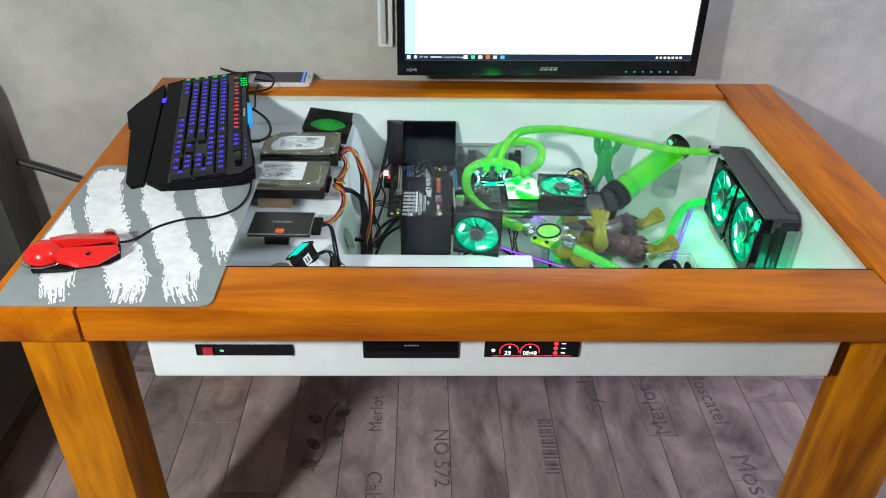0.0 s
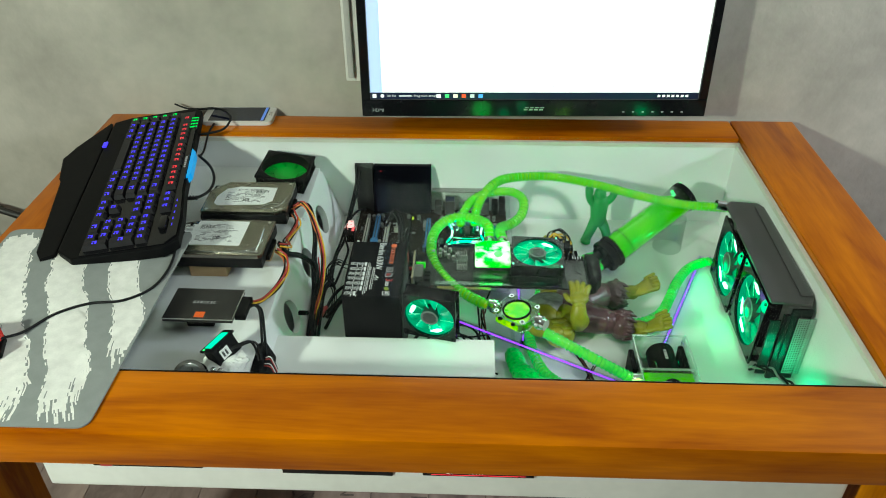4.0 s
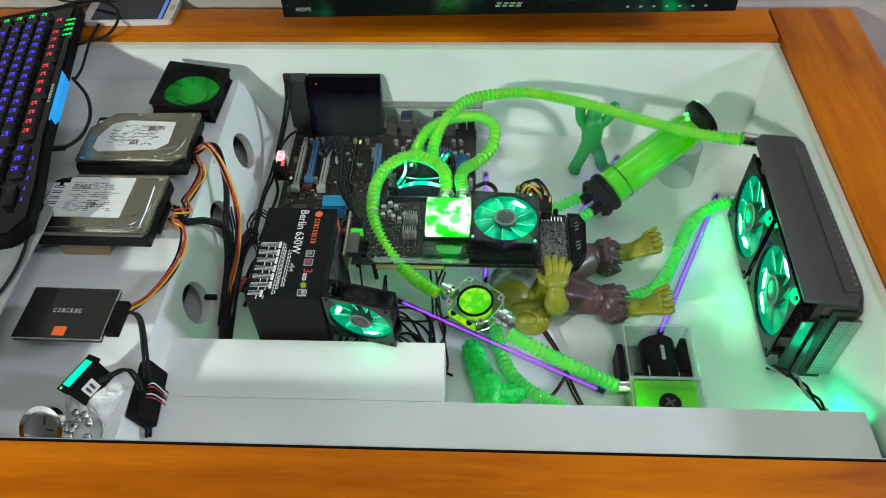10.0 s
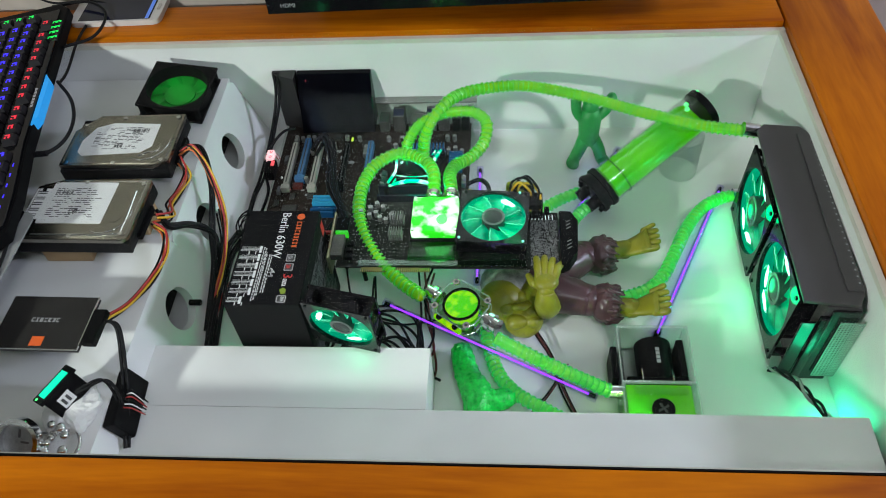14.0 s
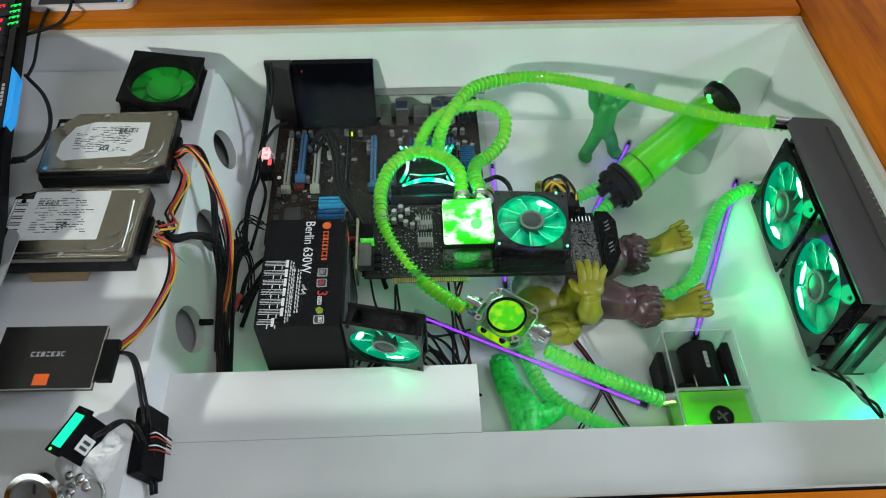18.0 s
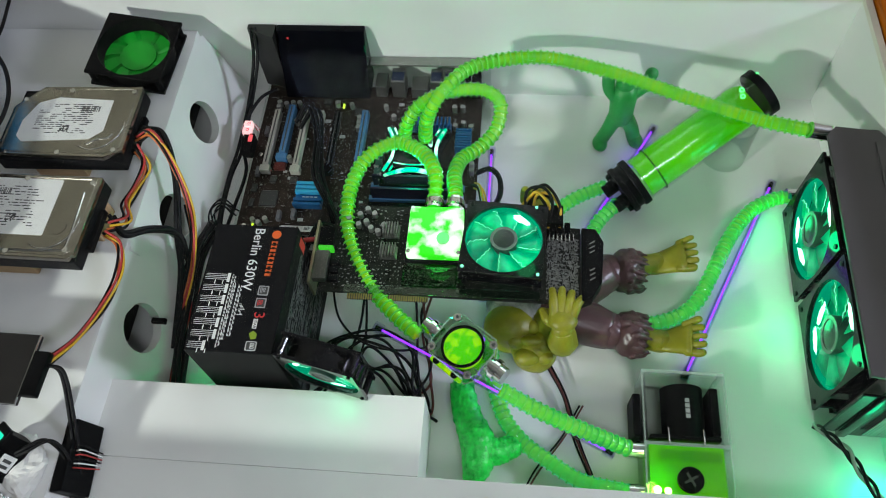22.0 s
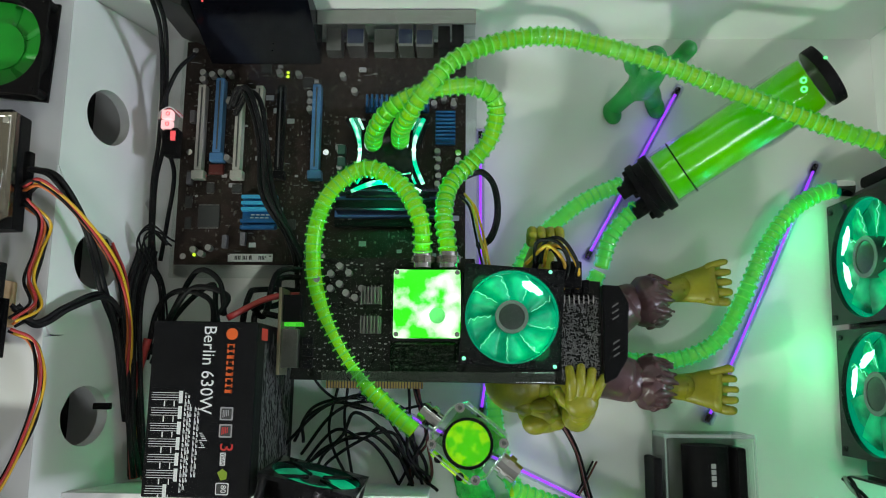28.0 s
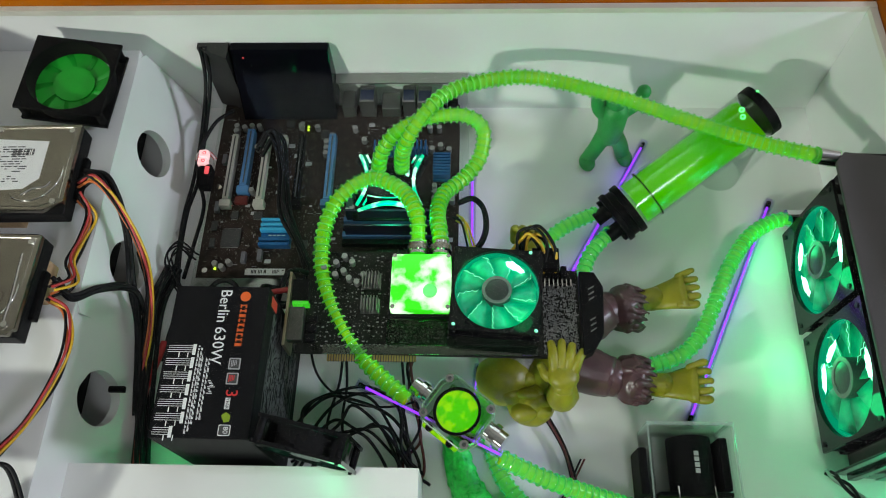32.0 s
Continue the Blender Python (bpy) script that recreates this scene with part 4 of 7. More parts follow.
# black sheet put close behind the holes in place of their shade
part("hole_shade_sheet", box(-0.232, -0.226, Y0, Y1, FLOOR_IN + 0.001, SH_Z - 0.015), BLACK, shelf, "black sheet standing in for the shade behind the holes")


def hard_drive(at, kind):
    hd = thing("hard_drive", at, "silver hard disk drive with a white label on a wood block" if kind else "silver hard disk drive with a rounded white label", "hard drive", "hard drives on the shelf")
    L, D = 0.147, 0.1016
    part("base", rbox(-L / 2, L / 2, -D / 2, D / 2, 0, 0.0175, 0.0015), BLACK_METAL, hd)
    if kind:
        cov = [(-L / 2, -D / 2), (L / 2 - 0.006, -D / 2), (L / 2, -D / 2 + 0.006), (L / 2, D / 2), (-L / 2 + 0.030, D / 2), (-L / 2, D / 2 - 0.012)]
    else:
        cov = [(-L / 2, -D / 2 + 0.004), (L / 2 - 0.020, -D / 2), (L / 2, -D / 2 + 0.010), (L / 2, D / 2), (-L / 2 + 0.028, D / 2), (-L / 2, D / 2 - 0.03)]
    part("cover", prism(cov, 0.0178, 0.0245), STEEL, hd, "brushed steel cover", bevel=0.0012)
    if kind:
        part("label", prism(rounded(0.084, 0.070, 0.002), 0.0246, 0.0250), LABEL, hd).location = (-0.010, 0.010, 0)
        part("label", prism(rounded(0.020, 0.052, 0.001), 0.0246, 0.0250), LABEL, hd).location = (-0.062, 0.008, 0)
        part("spindle_cap", cyl(0.0085, 0.0246, 0.0256, 24, m=pose(0.046, -0.014, 0)), STEEL, hd, smooth=True)
        groove = [(0.060, 0.030), (0.062, -0.030), (0.050, -0.042), (-0.05, -0.043)]
    else:
        part("label", prism([(-0.056, -0.022), (-0.048, -0.030), (0.030, -0.026), (0.044, -0.014), (0.044, 0.030), (-0.022, 0.034), (-0.044, 0.026), (-0.056, 0.0)], 0.0246, 0.0250), LABEL, hd)
        groove = [(0.030, -0.033), (0.040, -0.026), (0.052, -0.024), (0.056, -0.018)]
    sweep(smooth_path([(x, y, 0.0246) for x, y in groove], 4), 0.0012, 6, bm := bmesh.new())
    part("groove", bm, CHROME, hd)
    # raised rims pressed into the cover
    rim = [Vector((x * 0.94, y * 0.92, 0.0246)) for x, y in cov + cov[:1]]
    part("cover_rim", sweep(rim, 0.0007, 5), STEEL, hd)
    arc = [Vector((0.036 + 0.030 * math.cos(radians(k)), -0.006 - 0.034 * math.sin(radians(k)), 0.0247)) for k in range(-10, 121, 10)]
    part("pressed_arc", sweep(arc, 0.0009, 5), CHROME, hd, smooth="all")
    # print on the label
    rr = random.Random(3 + kind)
    bm = bmesh.new()
    cx, cy, w, h = (-0.012, 0.010, 0.070, 0.052) if kind else (-0.004, 0.003, 0.076, 0.044)
    for r in range(15):
        y = cy + h / 2 - h * (r + 0.5) / 15
        x = cx - w / 2 + (0.018 if not kind and r in (0, 1, 13, 14) else 0.002)
        while x < cx + w / 2 - 0.012:
            ww = rr.uniform(0.0015, 0.009)
            if rr.random() < 0.62:
                box(x, x + ww, y - 0.00055, y + 0.00055, 0.0250, 0.02515, bm)
            x += ww + 0.0016
    for k in range(22):
        bx = cx + 0.014 + 0.0010 * k if not kind else cx - 0.032 + 0.0010 * k
        if rr.random() < 0.6:
            box(bx, bx + 0.0006, cy + h / 2 - 0.012, cy + h / 2 - 0.004, 0.0250, 0.02520, bm)
    q = 0.0013
    for i in range(8):
        for j in range(8):
            if rr.random() < 0.55:
                box(cx - 0.004 + q * i, cx - 0.004 + q * (i + 1), cy - 0.020 + q * j, cy - 0.020 + q * (j + 1), 0.0250, 0.02518, bm)
    part("label_print", bm, PRINT, hd)
    if kind:
        bm = bmesh.new()
        for k in range(14):
            if k % 3 != 2:
                box(-0.068, -0.056, -0.014 + 0.0032 * k, -0.0125 + 0.0032 * k, 0.0250, 0.0252, bm)
        part("label_print", bm, PRINT, hd)
    for sx, sy in ((-L / 2 + 0.010, -D / 2 + 0.008), (L / 2 - 0.010, -D / 2 + 0.010), (L / 2 - 0.008, D / 2 - 0.008), (0.0, -D / 2 + 0.006), (-L / 2 + 0.012, D / 2 - 0.020), (-0.01, D / 2 - 0.006)):
        part("screw", cyl(0.0030, 0.0240, 0.0258, 12, m=pose(sx, sy, 0)), CHROME, hd)
    part("connector", rbox(L / 2, L / 2 + 0.006, -0.030, 0.020, 0.001, 0.009, 0.001), BLACK, hd)
    part("mount_rail", rbox(-L / 2 + 0.02, L / 2 - 0.01, D / 2 + 0.0005, D / 2 + 0.006, 0.004, 0.014, 0.001), BLACK, hd)
    return hd


HD_Z = 0.7110
hard_drive(pose(-0.2975, 1.3395, HD_Z, 0, 0, -0.8), 1)
hard_drive(pose(-0.2870, 1.4655, HD_Z, 0, 0, 1.0), 0)
for x, y, w, d in ((-0.315, 1.312, 0.060, 0.040), (-0.250, 1.355, 0.05, 0.04), (-0.300, 1.44, 0.06, 0.04), (-0.255, 1.485, 0.05, 0.04)):
    bl = tagged(link_bm("wood_block", rbox(-w / 2, w / 2, -d / 2, d / 2, 0, (HD_Z if y > 1.25 else 0.7255) - SH_Z - 0.0004, 0.0015), WOOD_RAW), "small raw wood block lifting a drive off the shelf", "wood block", "wood blocks under the drives")
    bl.location = (x, y, SH_Z + 0.0002)
# added support for the slim drive, black to pass for the shade below
tagged(link_bm("black_prop", rbox(-0.02, 0.02, -0.012, 0.012, 0, 0.0353, 0.002), BLACK), "added black prop in the shade under the slim drive", "foam pad").location = (-0.292, 1.182, SH_Z + 0.0002)
ssd = thing("solid_state_drive", pose(-0.2800, 1.1722, 0.7258, 0, 0, -1.0), "slim black drive with grey lettering and orange square", "drive")
part("body", rbox(-0.050, 0.050, -0.0345, 0.0345, 0, 0.0066, 0.0010), mat("black_anodised_case", (0.022, 0.020, 0.020), 0.4, metal=0.3, vary=0.15), ssd)
part("rim", prism([(-0.0502, -0.0350), (0.0506, -0.0350), (0.0506, 0.0346), (0.0496, 0.0346), (0.0496, -0.0344), (-0.0502, -0.0344)], 0.0050, 0.0068), CHROME, ssd, "bright chamfered rim")
part("square_mark", box(-0.006, 0.008, -0.031, -0.019, 0.0067, 0.00695), PRINT_ORANGE, ssd, "orange square")
bm = bmesh.new()
for i in range(7):
    box(-0.016 + 0.0048 * i, -0.0125 + 0.0048 * i, 0.000, 0.0012, 0.0067, 0.00695, bm)
    box(-0.016 + 0.0048 * i + 0.001 * (i % 2), -0.0150 + 0.0048 * i + 0.0012 * (i % 3), 0.0012, 0.0052, 0.0067, 0.00695, bm)
    box(-0.0158 + 0.0048 * i, -0.0125 + 0.0048 * i, 0.0042, 0.0053, 0.0067, 0.00695, bm)
part("maker_mark", bm, PRINT_GREY, ssd, "grey bar-shaped maker's mark")
part("plug", rbox(0.0508, 0.066, -0.026, 0.018, -0.001, 0.0075, 0.001), BLACK, ssd)

# open square fan with a green rotor
GREEN_FAN = mat("bright_green_fan_plastic", (0.008, 0.36, 0.022), 0.4, vary=0.12, scale=30)


def fan(at, size, depth, frame_m, blade_m, hub_m, label, hub_r=0.21, blades=9, name="fan", group="", sink=1.0):
    f = thing(name, at, label, "fan", group)
    s = size
    part("frame", plate_with_hole(s, s, s * 0.468, 0, 0.0035, 44), frame_m, f)
    part("frame", plate_with_hole(s, s, s * 0.468, depth - 0.0035, depth, 44), frame_m, f)
    part("barrel", ring(s * 0.484, s * 0.4675, 0.0036, depth - 0.0036, 44), frame_m, f, smooth=True)
    for x in (-1, 1):
        for y in (-1, 1):
            part("corner_lug", cyl(s * 0.045, 0.0036, depth - 0.0036, 12, m=pose(x * s * 0.445, y * s * 0.445, 0)), frame_m, f)
            part("screw", cyl(s * 0.022, depth, depth + 0.0012, 10, m=pose(x * s * 0.44, y * s * 0.44, 0)), BLACK_METAL, f)
    part("hub", cyl(s * hub_r, depth * 0.15 * sink, depth * 0.92 * sink, 32), hub_m, f, smooth=True)
    for i in range(blades):
        a0 = 2 * math.pi * i / blades
        bm = bmesh.new()
        rows = []
        for k in range(6):
            r = s * (hub_r * 0.98 + (0.452 - hub_r) * k / 5)
            sw = 0.16 * k / 5
            w = 2 * math.pi / blades * 1.06
            rows.append([bm.verts.new((r * math.cos(a0 + sw + d), r * math.sin(a0 + sw + d), z)) for d, z in ((-w / 2, depth * 0.72 * sink), (0, depth * 0.56 * sink), (w / 2, depth * 0.30 * sink))])
        for p, q in zip(rows, rows[1:]):
            for k in range(2):
                bm.faces.new((p[k], p[k + 1], q[k + 1], q[k]))
        ext = bmesh.ops.extrude_face_region(bm, geom=list(bm.faces))
        for v in ext["geom"]:
            if isinstance(v, bmesh.types.BMVert):
                v.co.z -= 0.0012
        part("blade", bm, blade_m, f, smooth="all")
    for i in range(4):
        a = math.pi / 4 + i * math.pi / 2
        bm = bmesh.new()
        sweep([Vector((s * 0.10 * math.cos(a), s * 0.10 * math.sin(a), depth * 0.08)), Vector((s * 0.47 * math.cos(a), s * 0.47 * math.sin(a), depth * 0.08))], 0.0016, 6, bm)
        part("strut", bm, frame_m, f)
    return f


fan(pose(-0.2505, 1.5875, SH_Z + 0.0165, 4, 6, -4), 0.092, 0.025, BLACK, GREEN_FAN, GREEN_FAN, "black framed fan with a bright green rotor", 0.24, 9, sink=0.36)
shelf_fan = bpy.data.objects["fan"]
# added backing disc that fills the gaps between the blades
part("rotor_backing", cyl(0.092 * 0.450, 0.0046, 0.0058, 44), GREEN_FAN, shelf_fan, smooth=True)
tagged(link_bm("black_prop", rbox(-0.030, 0.030, -0.03, 0.03, 0, 0.0165, 0.003), BLACK), "black foam pad under the shelf fan", "foam pad").location = (-0.2505, 1.5875, SH_Z)

# small green-lit panel meter on crumpled paper
lcd = thing("panel_meter", pose(-0.2420, 1.0985, 0.7110, 12, 64, -18), "black panel meter with green lit display", "meter")
part("case", rbox(-0.013, 0.013, -0.0205, 0.0205, 0, 0.020, 0.0015), BLACK, lcd)
part("face_frame", rbox(-0.0165, -0.013, -0.0235, 0.0235, -0.002, 0.022, 0.001), BLACK, lcd)
part("display", box(-0.0172, -0.0166, -0.0165, 0.0165, 0.003, 0.018), glow("meter_display", (0.02, 0.80, 0.46), 1.0), lcd, "green lit display")
part("power_light", cyl(0.0014, 0, 0.0006, 10, m=pose(-0.0166, -0.0205, 0.006, 0, -90, 0)), LED_GREEN, lcd)
part("sticker", box(-0.006, 0.008, -0.011, 0.004, 0.0201, 0.0204), LABEL, lcd)
for y in (-0.0085, -0.003):
    part("sticker_mark", box(-0.003, 0.005, y, y + 0.0030, 0.0205, 0.0207), PRINT, lcd)
bm = ball(0.027, (0, 0, 0), (1.05, 1.15, 0.55), n=22)
for v in bm.verts:
    v.co *= 1 + 0.20 * noise.noise(v.co * 70) + 0.16 * abs(noise.noise(v.co * 160 + Vector((3, 1, 7))))
    v.co.z = max(v.co.z, -0.006)
tagged(link_bm("crumpled_paper", bm, mat("white_tissue", (0.72, 0.71, 0.68), 0.8, vary=0.08, scale=60)), "crumpled white paper propping the panel meter", "paper").location = (-0.232, 1.088, SH_Z + 0.0062)
clock = thing("table_clock", pose(-0.2620, 1.0395, SH_Z + 0.001, 0, 0, 10), "small round chrome clock with an ornate chrome stand", "clock")
tilt = pose(0, 0, 0.0235, 40, 0, -18)
part("rim", ring(0.0240, 0.0190, -0.004, 0.005, 36, tilt), CHROME, clock, smooth=True)
part("dial", cyl(0.0192, -0.003, 0.000, 32, m=tilt), mat("grey_clock_dial", (0.25, 0.26, 0.26), 0.25, vary=0.3, scale=60), clock)
part("hour_mark", box(-0.0012, 0.0012, 0.004, 0.013, 0.0002, 0.0008), PRINT, clock).matrix_basis = tilt
part("hour_mark", box(0.002, 0.011, -0.0010, 0.0010, 0.0002, 0.0008), PRINT, clock).matrix_basis = tilt
rc = random.Random(5)
for k in range(9):
    part("ornament", ball(0.0042 + 0.002 * rc.random(), (0.022 + 0.020 * rc.random(), -0.012 + 0.03 * rc.random(), 0.006 + 0.014 * rc.random()), (1, 1, 0.8), n=8), CHROME, clock, smooth="all")
tube("stand_wire", [(0.010, 0.016, 0.004), (0.040, 0.020, 0.003), (0.052, 0.0, 0.003), (0.042, -0.020, 0.003), (0.008, -0.018, 0.003)], 0.0022, CHROME, clock)

# controller box hanging on the shelf's side
ctl = thing("cable_adapter", pose(-0.1870, 1.104, 0.6765, 0, -20, 5), "black elongated adapter box with plugged wires", "adapter")
part("case", rbox(-0.008, 0.008, -0.034, 0.034, -0.018, 0.016, 0.002), BLACK, ctl)
for k in range(6):
    tube("pin_wire", [(0.009, -0.012 + 0.004 * k, 0.010), (0.016, -0.012 + 0.004 * k, 0.004 + 0.001 * k), (0.013, -0.008 + 0.003 * k, -0.018)], 0.0008, (RED_W, PRINT_WHITE, RUBBER)[k % 3], ctl, n=5)


def bundle(name, label, strands, r, mats, spread=0.0030, seed=1, loose=0.5):
    """Several wires side by side along one path."""
    th = thing(name, pose(0, 0, 0), label, "cable")
    rb = random.Random(seed)
    for i, mm in enumerate(mats):
        a = 2 * math.pi * i / max(1, len(mats))
        off = Vector((math.cos(a) * spread, math.sin(a) * spread * 0.6, math.sin(a) * spread))
        tube("wire", [Vector(p) + off + Vector((rb.uniform(-1, 1), rb.uniform(-1, 1), rb.uniform(-0.6, 0.6))) * spread * loose for p in strands], r, mm, th, n=6)
    return th


power = [YELLOW_W, RED_W, RUBBER, ORANGE_W, RUBBER]
bundle("power_cable", "yellow, red, orange and black drive power wires", [(-0.208, 1.452, 0.722), (-0.190, 1.455, 0.728), (-0.170, 1.435, 0.705), (-0.152, 1.395, 0.665), (-0.150, 1.345, 0.630), (-0.158, 1.28, 0.605), (-0.150, 1.215, 0.590)], 0.0015, power, 0.0030, 2)
bundle("power_cable", "loop of orange, red and yellow wires between drives", [(-0.206, 1.440, 0.720), (-0.196, 1.424, 0.708), (-0.204, 1.40, 0.700), (-0.208, 1.375, 0.702), (-0.198, 1.352, 0.708), (-0.210, 1.338, 0.718)], 0.0014, power, 0.0042, 3)
bundle("power_cable", "orange, red and yellow wires down to the slim drive", [(-0.212, 1.330, 0.716), (-0.196, 1.322, 0.708), (-0.190, 1.29, 0.703), (-0.196, 1.255, 0.702), (-0.208, 1.215, 0.708), (-0.218, 1.185, 0.722), (-0.225, 1.172, 0.729)], 0.0014, power, 0.0028, 4)
bundle("data_cable", "black flat data cable from drive to case floor", [(-0.205, 1.470, 0.720), (-0.184, 1.462, 0.718), (-0.168, 1.425, 0.690), (-0.165, 1.37, 0.655), (-0.160, 1.33, 0.630), (-0.158, 1.25, 0.600)], 0.0026, [RUBBER, RUBBER], 0.0022, 5)
bundle("data_cable", "black data cable looping from the near drive", [(-0.212, 1.352, 0.716), (-0.196, 1.338, 0.705), (-0.178, 1.352, 0.690), (-0.162, 1.366, 0.660), (-0.158, 1.35, 0.63)], 0.0024, [RUBBER, RUBBER, RUBBER], 0.0026, 6)
bundle("data_cable", "black cable from slim drive over the shelf edge", [(-0.216, 1.178, 0.728), (-0.200, 1.172, 0.724), (-0.190, 1.140, 0.705), (-0.182, 1.100, 0.682), (-0.178, 1.060, 0.660)], 0.0019, [RUBBER, RUBBER], 0.0022, 7)
bundle("meter_cable", "black cable from the panel meter to the adapter", [(-0.232, 1.092, 0.712), (-0.214, 1.098, 0.720), (-0.196, 1.110, 0.716), (-0.186, 1.098, 0.690), (-0.184, 1.070, 0.668)], 0.0017, [RUBBER, RUBBER], 0.0018, 8)
bundle("cable_bundle", "bundle of black cables beside the power supply", [(-0.150, 1.420, 0.594), (-0.158, 1.37, 0.606), (-0.154, 1.30, 0.606), (-0.148, 1.24, 0.600), (-0.146, 1.196, 0.594)], 0.0026, [RUBBER] * 6, 0.0065, 9)
bundle("cable_bundle", "brown and black wires beside the shelf", [(-0.172, 1.42, 0.640), (-0.163, 1.38, 0.615), (-0.165, 1.31, 0.600), (-0.155, 1.24, 0.592), (-0.150, 1.196, 0.588)], 0.0014, [RED_W, RUBBER, RUBBER, RED_W], 0.0050, 10)
bundle("case_wire", "two black cables hanging from the back wall corner", [(-0.120, 1.648, 0.704), (-0.123, 1.630, 0.665), (-0.1345, 1.590, 0.622), (-0.1430, 1.534, 0.600), (-0.1500, 1.494, 0.592), (-0.1500, 1.440, 0.590), (-0.146, 1.40, 0.592)], 0.0024, [RUBBER, RUBBER], 0.0024, 11)
bundle("case_wire", "black cable curving from the mainboard corner", [(-0.106, 1.622, 0.618), (-0.122, 1.600, 0.624), (-0.136, 1.565, 0.618), (-0.138, 1.535, 0.606), (-0.128, 1.500, 0.598), (-0.134, 1.45, 0.592), (-0.140, 1.41, 0.588)], 0.0022, [RUBBER], 0.0, 13)
bundle("signal_wire", "thin red and white wires curling at the mainboard edge", [(-0.118, 1.556, 0.612), (-0.127, 1.562, 0.620), (-0.137, 1.558, 0.620), (-0.141, 1.552, 0.614)], 0.0007, [RED_W, PRINT_WHITE, RED_W, PRINT_WHITE], 0.0016, 14)
bundle("sleeved_cable", "dark red sleeved cable beside the power supply", [(-0.142, 1.330, 0.600), (-0.152, 1.275, 0.604), (-0.150, 1.235, 0.602), (-0.148, 1.196, 0.596)], 0.0042, [RED_W], 0.0, 15)
bundle("case_wire", "loose black front panel wires on the case floor", [(-0.118, 1.424, 0.620), (-0.140, 1.438, 0.618), (-0.152, 1.425, 0.610), (-0.146, 1.405, 0.600), (-0.136, 1.385, 0.592), (-0.132, 1.34, 0.588)], 0.0010, [RUBBER] * 5, 0.0040, 12)
tie = tagged(link_bm("cable_tie", rbox(-0.006, 0.010, -0.003, 0.003, -0.003, 0.003, 0.001), BLACK), "black plug sticking out of the cable bundle", "plug")
tie.location = (-0.166, 1.266, 0.640)
# ---- mainboard ----
MBZ = 0.606
tray = thing("board_tray", pose(0, 0, 0), "clear acrylic tray carrying the mainboard", "tray")
part("tray_plate", rbox(-0.128, 0.184, 1.392, 1.652, 0.5915, 0.5955, 0.0008), ACRYL, tray)
part("rear_plate", rbox(0.024, 0.182, 1.6505, 1.6545, 0.5915, 0.646, 0.0008), ACRYL, tray)
part("rear_rail", rbox(0.024, 0.182, 1.640, 1.6545, 0.6465, 0.6490, 0.0005), ALU, tray)
for x in (-0.12, 0.17):
    for y in (1.40, 1.645):
        part("foot", cyl(0.005, FLOOR_IN, 0.5913, 12, m=pose(x, y, 0)), ACRYL, tray)
mb = thing("mainboard", pose(0, 0, 0), "dark brown computer mainboard with blue heatsinks and slots", "mainboard")
BX_0, BX_1, BY_0, BY_1 = -0.1195, 0.1725, 1.404, 1.640
part("board", box(BX_0, BX_1, BY_0, BY_1, MBZ - 0.0018, MBZ), PCB, mb)
for x in (-0.11, 0.03, 0.165):
    for y in (1.412, 1.52, 1.63):
        part("standoff", cyl(0.003, 0.5957, MBZ - 0.0019, 8, m=pose(x, y, 0)), CHROME, mb)
        part("screw", cyl(0.0032, MBZ + 0.0001, MBZ + 0.0018, 10, m=pose(x, y, 0)), CHROME, mb)


def slot(x, y0, y1, m, w=0.0075, h=0.011):
    bm = rbox(x - w / 2, x + w / 2, y0, y1, MBZ + 0.0002, MBZ + h, 0.0006)
    s = part("slot", bm, m, mb)
    part("contact_gap", box(x - 0.0008, x + 0.0008, y0 + 0.003, y1 - 0.003, MBZ + h - 0.0002, MBZ + h + 0.0003), PRINT, s)
    part("latch", rbox(x - w * 0.85, x + w * 0.85, y0 - 0.009, y0 - 0.0003, MBZ + 0.0002, MBZ + h * 0.95, 0.0008), m, s)
    return s


slot(-0.0975, 1.499, 1.589, WHITE_SLOT)
slot(-0.0790, 1.517, 1.596, BLUE_SLOT, 0.0085, 0.012)
slot(-0.0585, 1.499, 1.589, WHITE_SLOT)
slot(-0.0385, 1.562, 1.588, WHITE_SLOT)
slot(-0.0165, 1.499, 1.589, BLACK)
slot(0.0205, 1.499, 1.589, BLUE_SLOT, 0.0085, 0.012)
for i in range(4):
    s = part("memory_slot", rbox(0.042, 0.158, 1.4705 - 0.0095 * i, 1.4770 - 0.0095 * i, MBZ + 0.0002, MBZ + 0.009, 0.0005), BLACK if i % 2 else BLUE_SLOT, mb)
    if i in (0, 2):
        part("memory_module", rbox(0.046, 0.154, 1.4725 - 0.0095 * i, 1.4750 - 0.0095 * i, MBZ + 0.009, MBZ + 0.030, 0.0003), mat("violet_black_spreader", (0.02, 0.017, 0.045), 0.35, metal=0.5, vary=0.1), s)
# heatsinks
# paler copy of the blue for three fins, with their reflection painted in
FIN_SHEEN = mat("blue_fin_painted_sheen", (0.05, 0.42, 0.72), 0.3, metal=0.3, vary=0.1)
hs = part("heatsink", rbox(-0.0510, -0.0165, 1.4395, 1.4740, MBZ + 0.0002, MBZ + 0.006, 0.001), BLUE_SINK, mb, "blue finned chipset heatsink")
for k in range(5):
    y = 1.4710 - 0.0062 * k - (0.006 if k > 2 else 0)
    part("fin", rbox(-0.0510, -0.0165, y - 0.0018, y + 0.0018, MBZ + 0.0062, MBZ + 0.0130, 0.0004), FIN_SHEEN if k < 3 else BLUE_SINK, hs)
bm = bmesh.new()
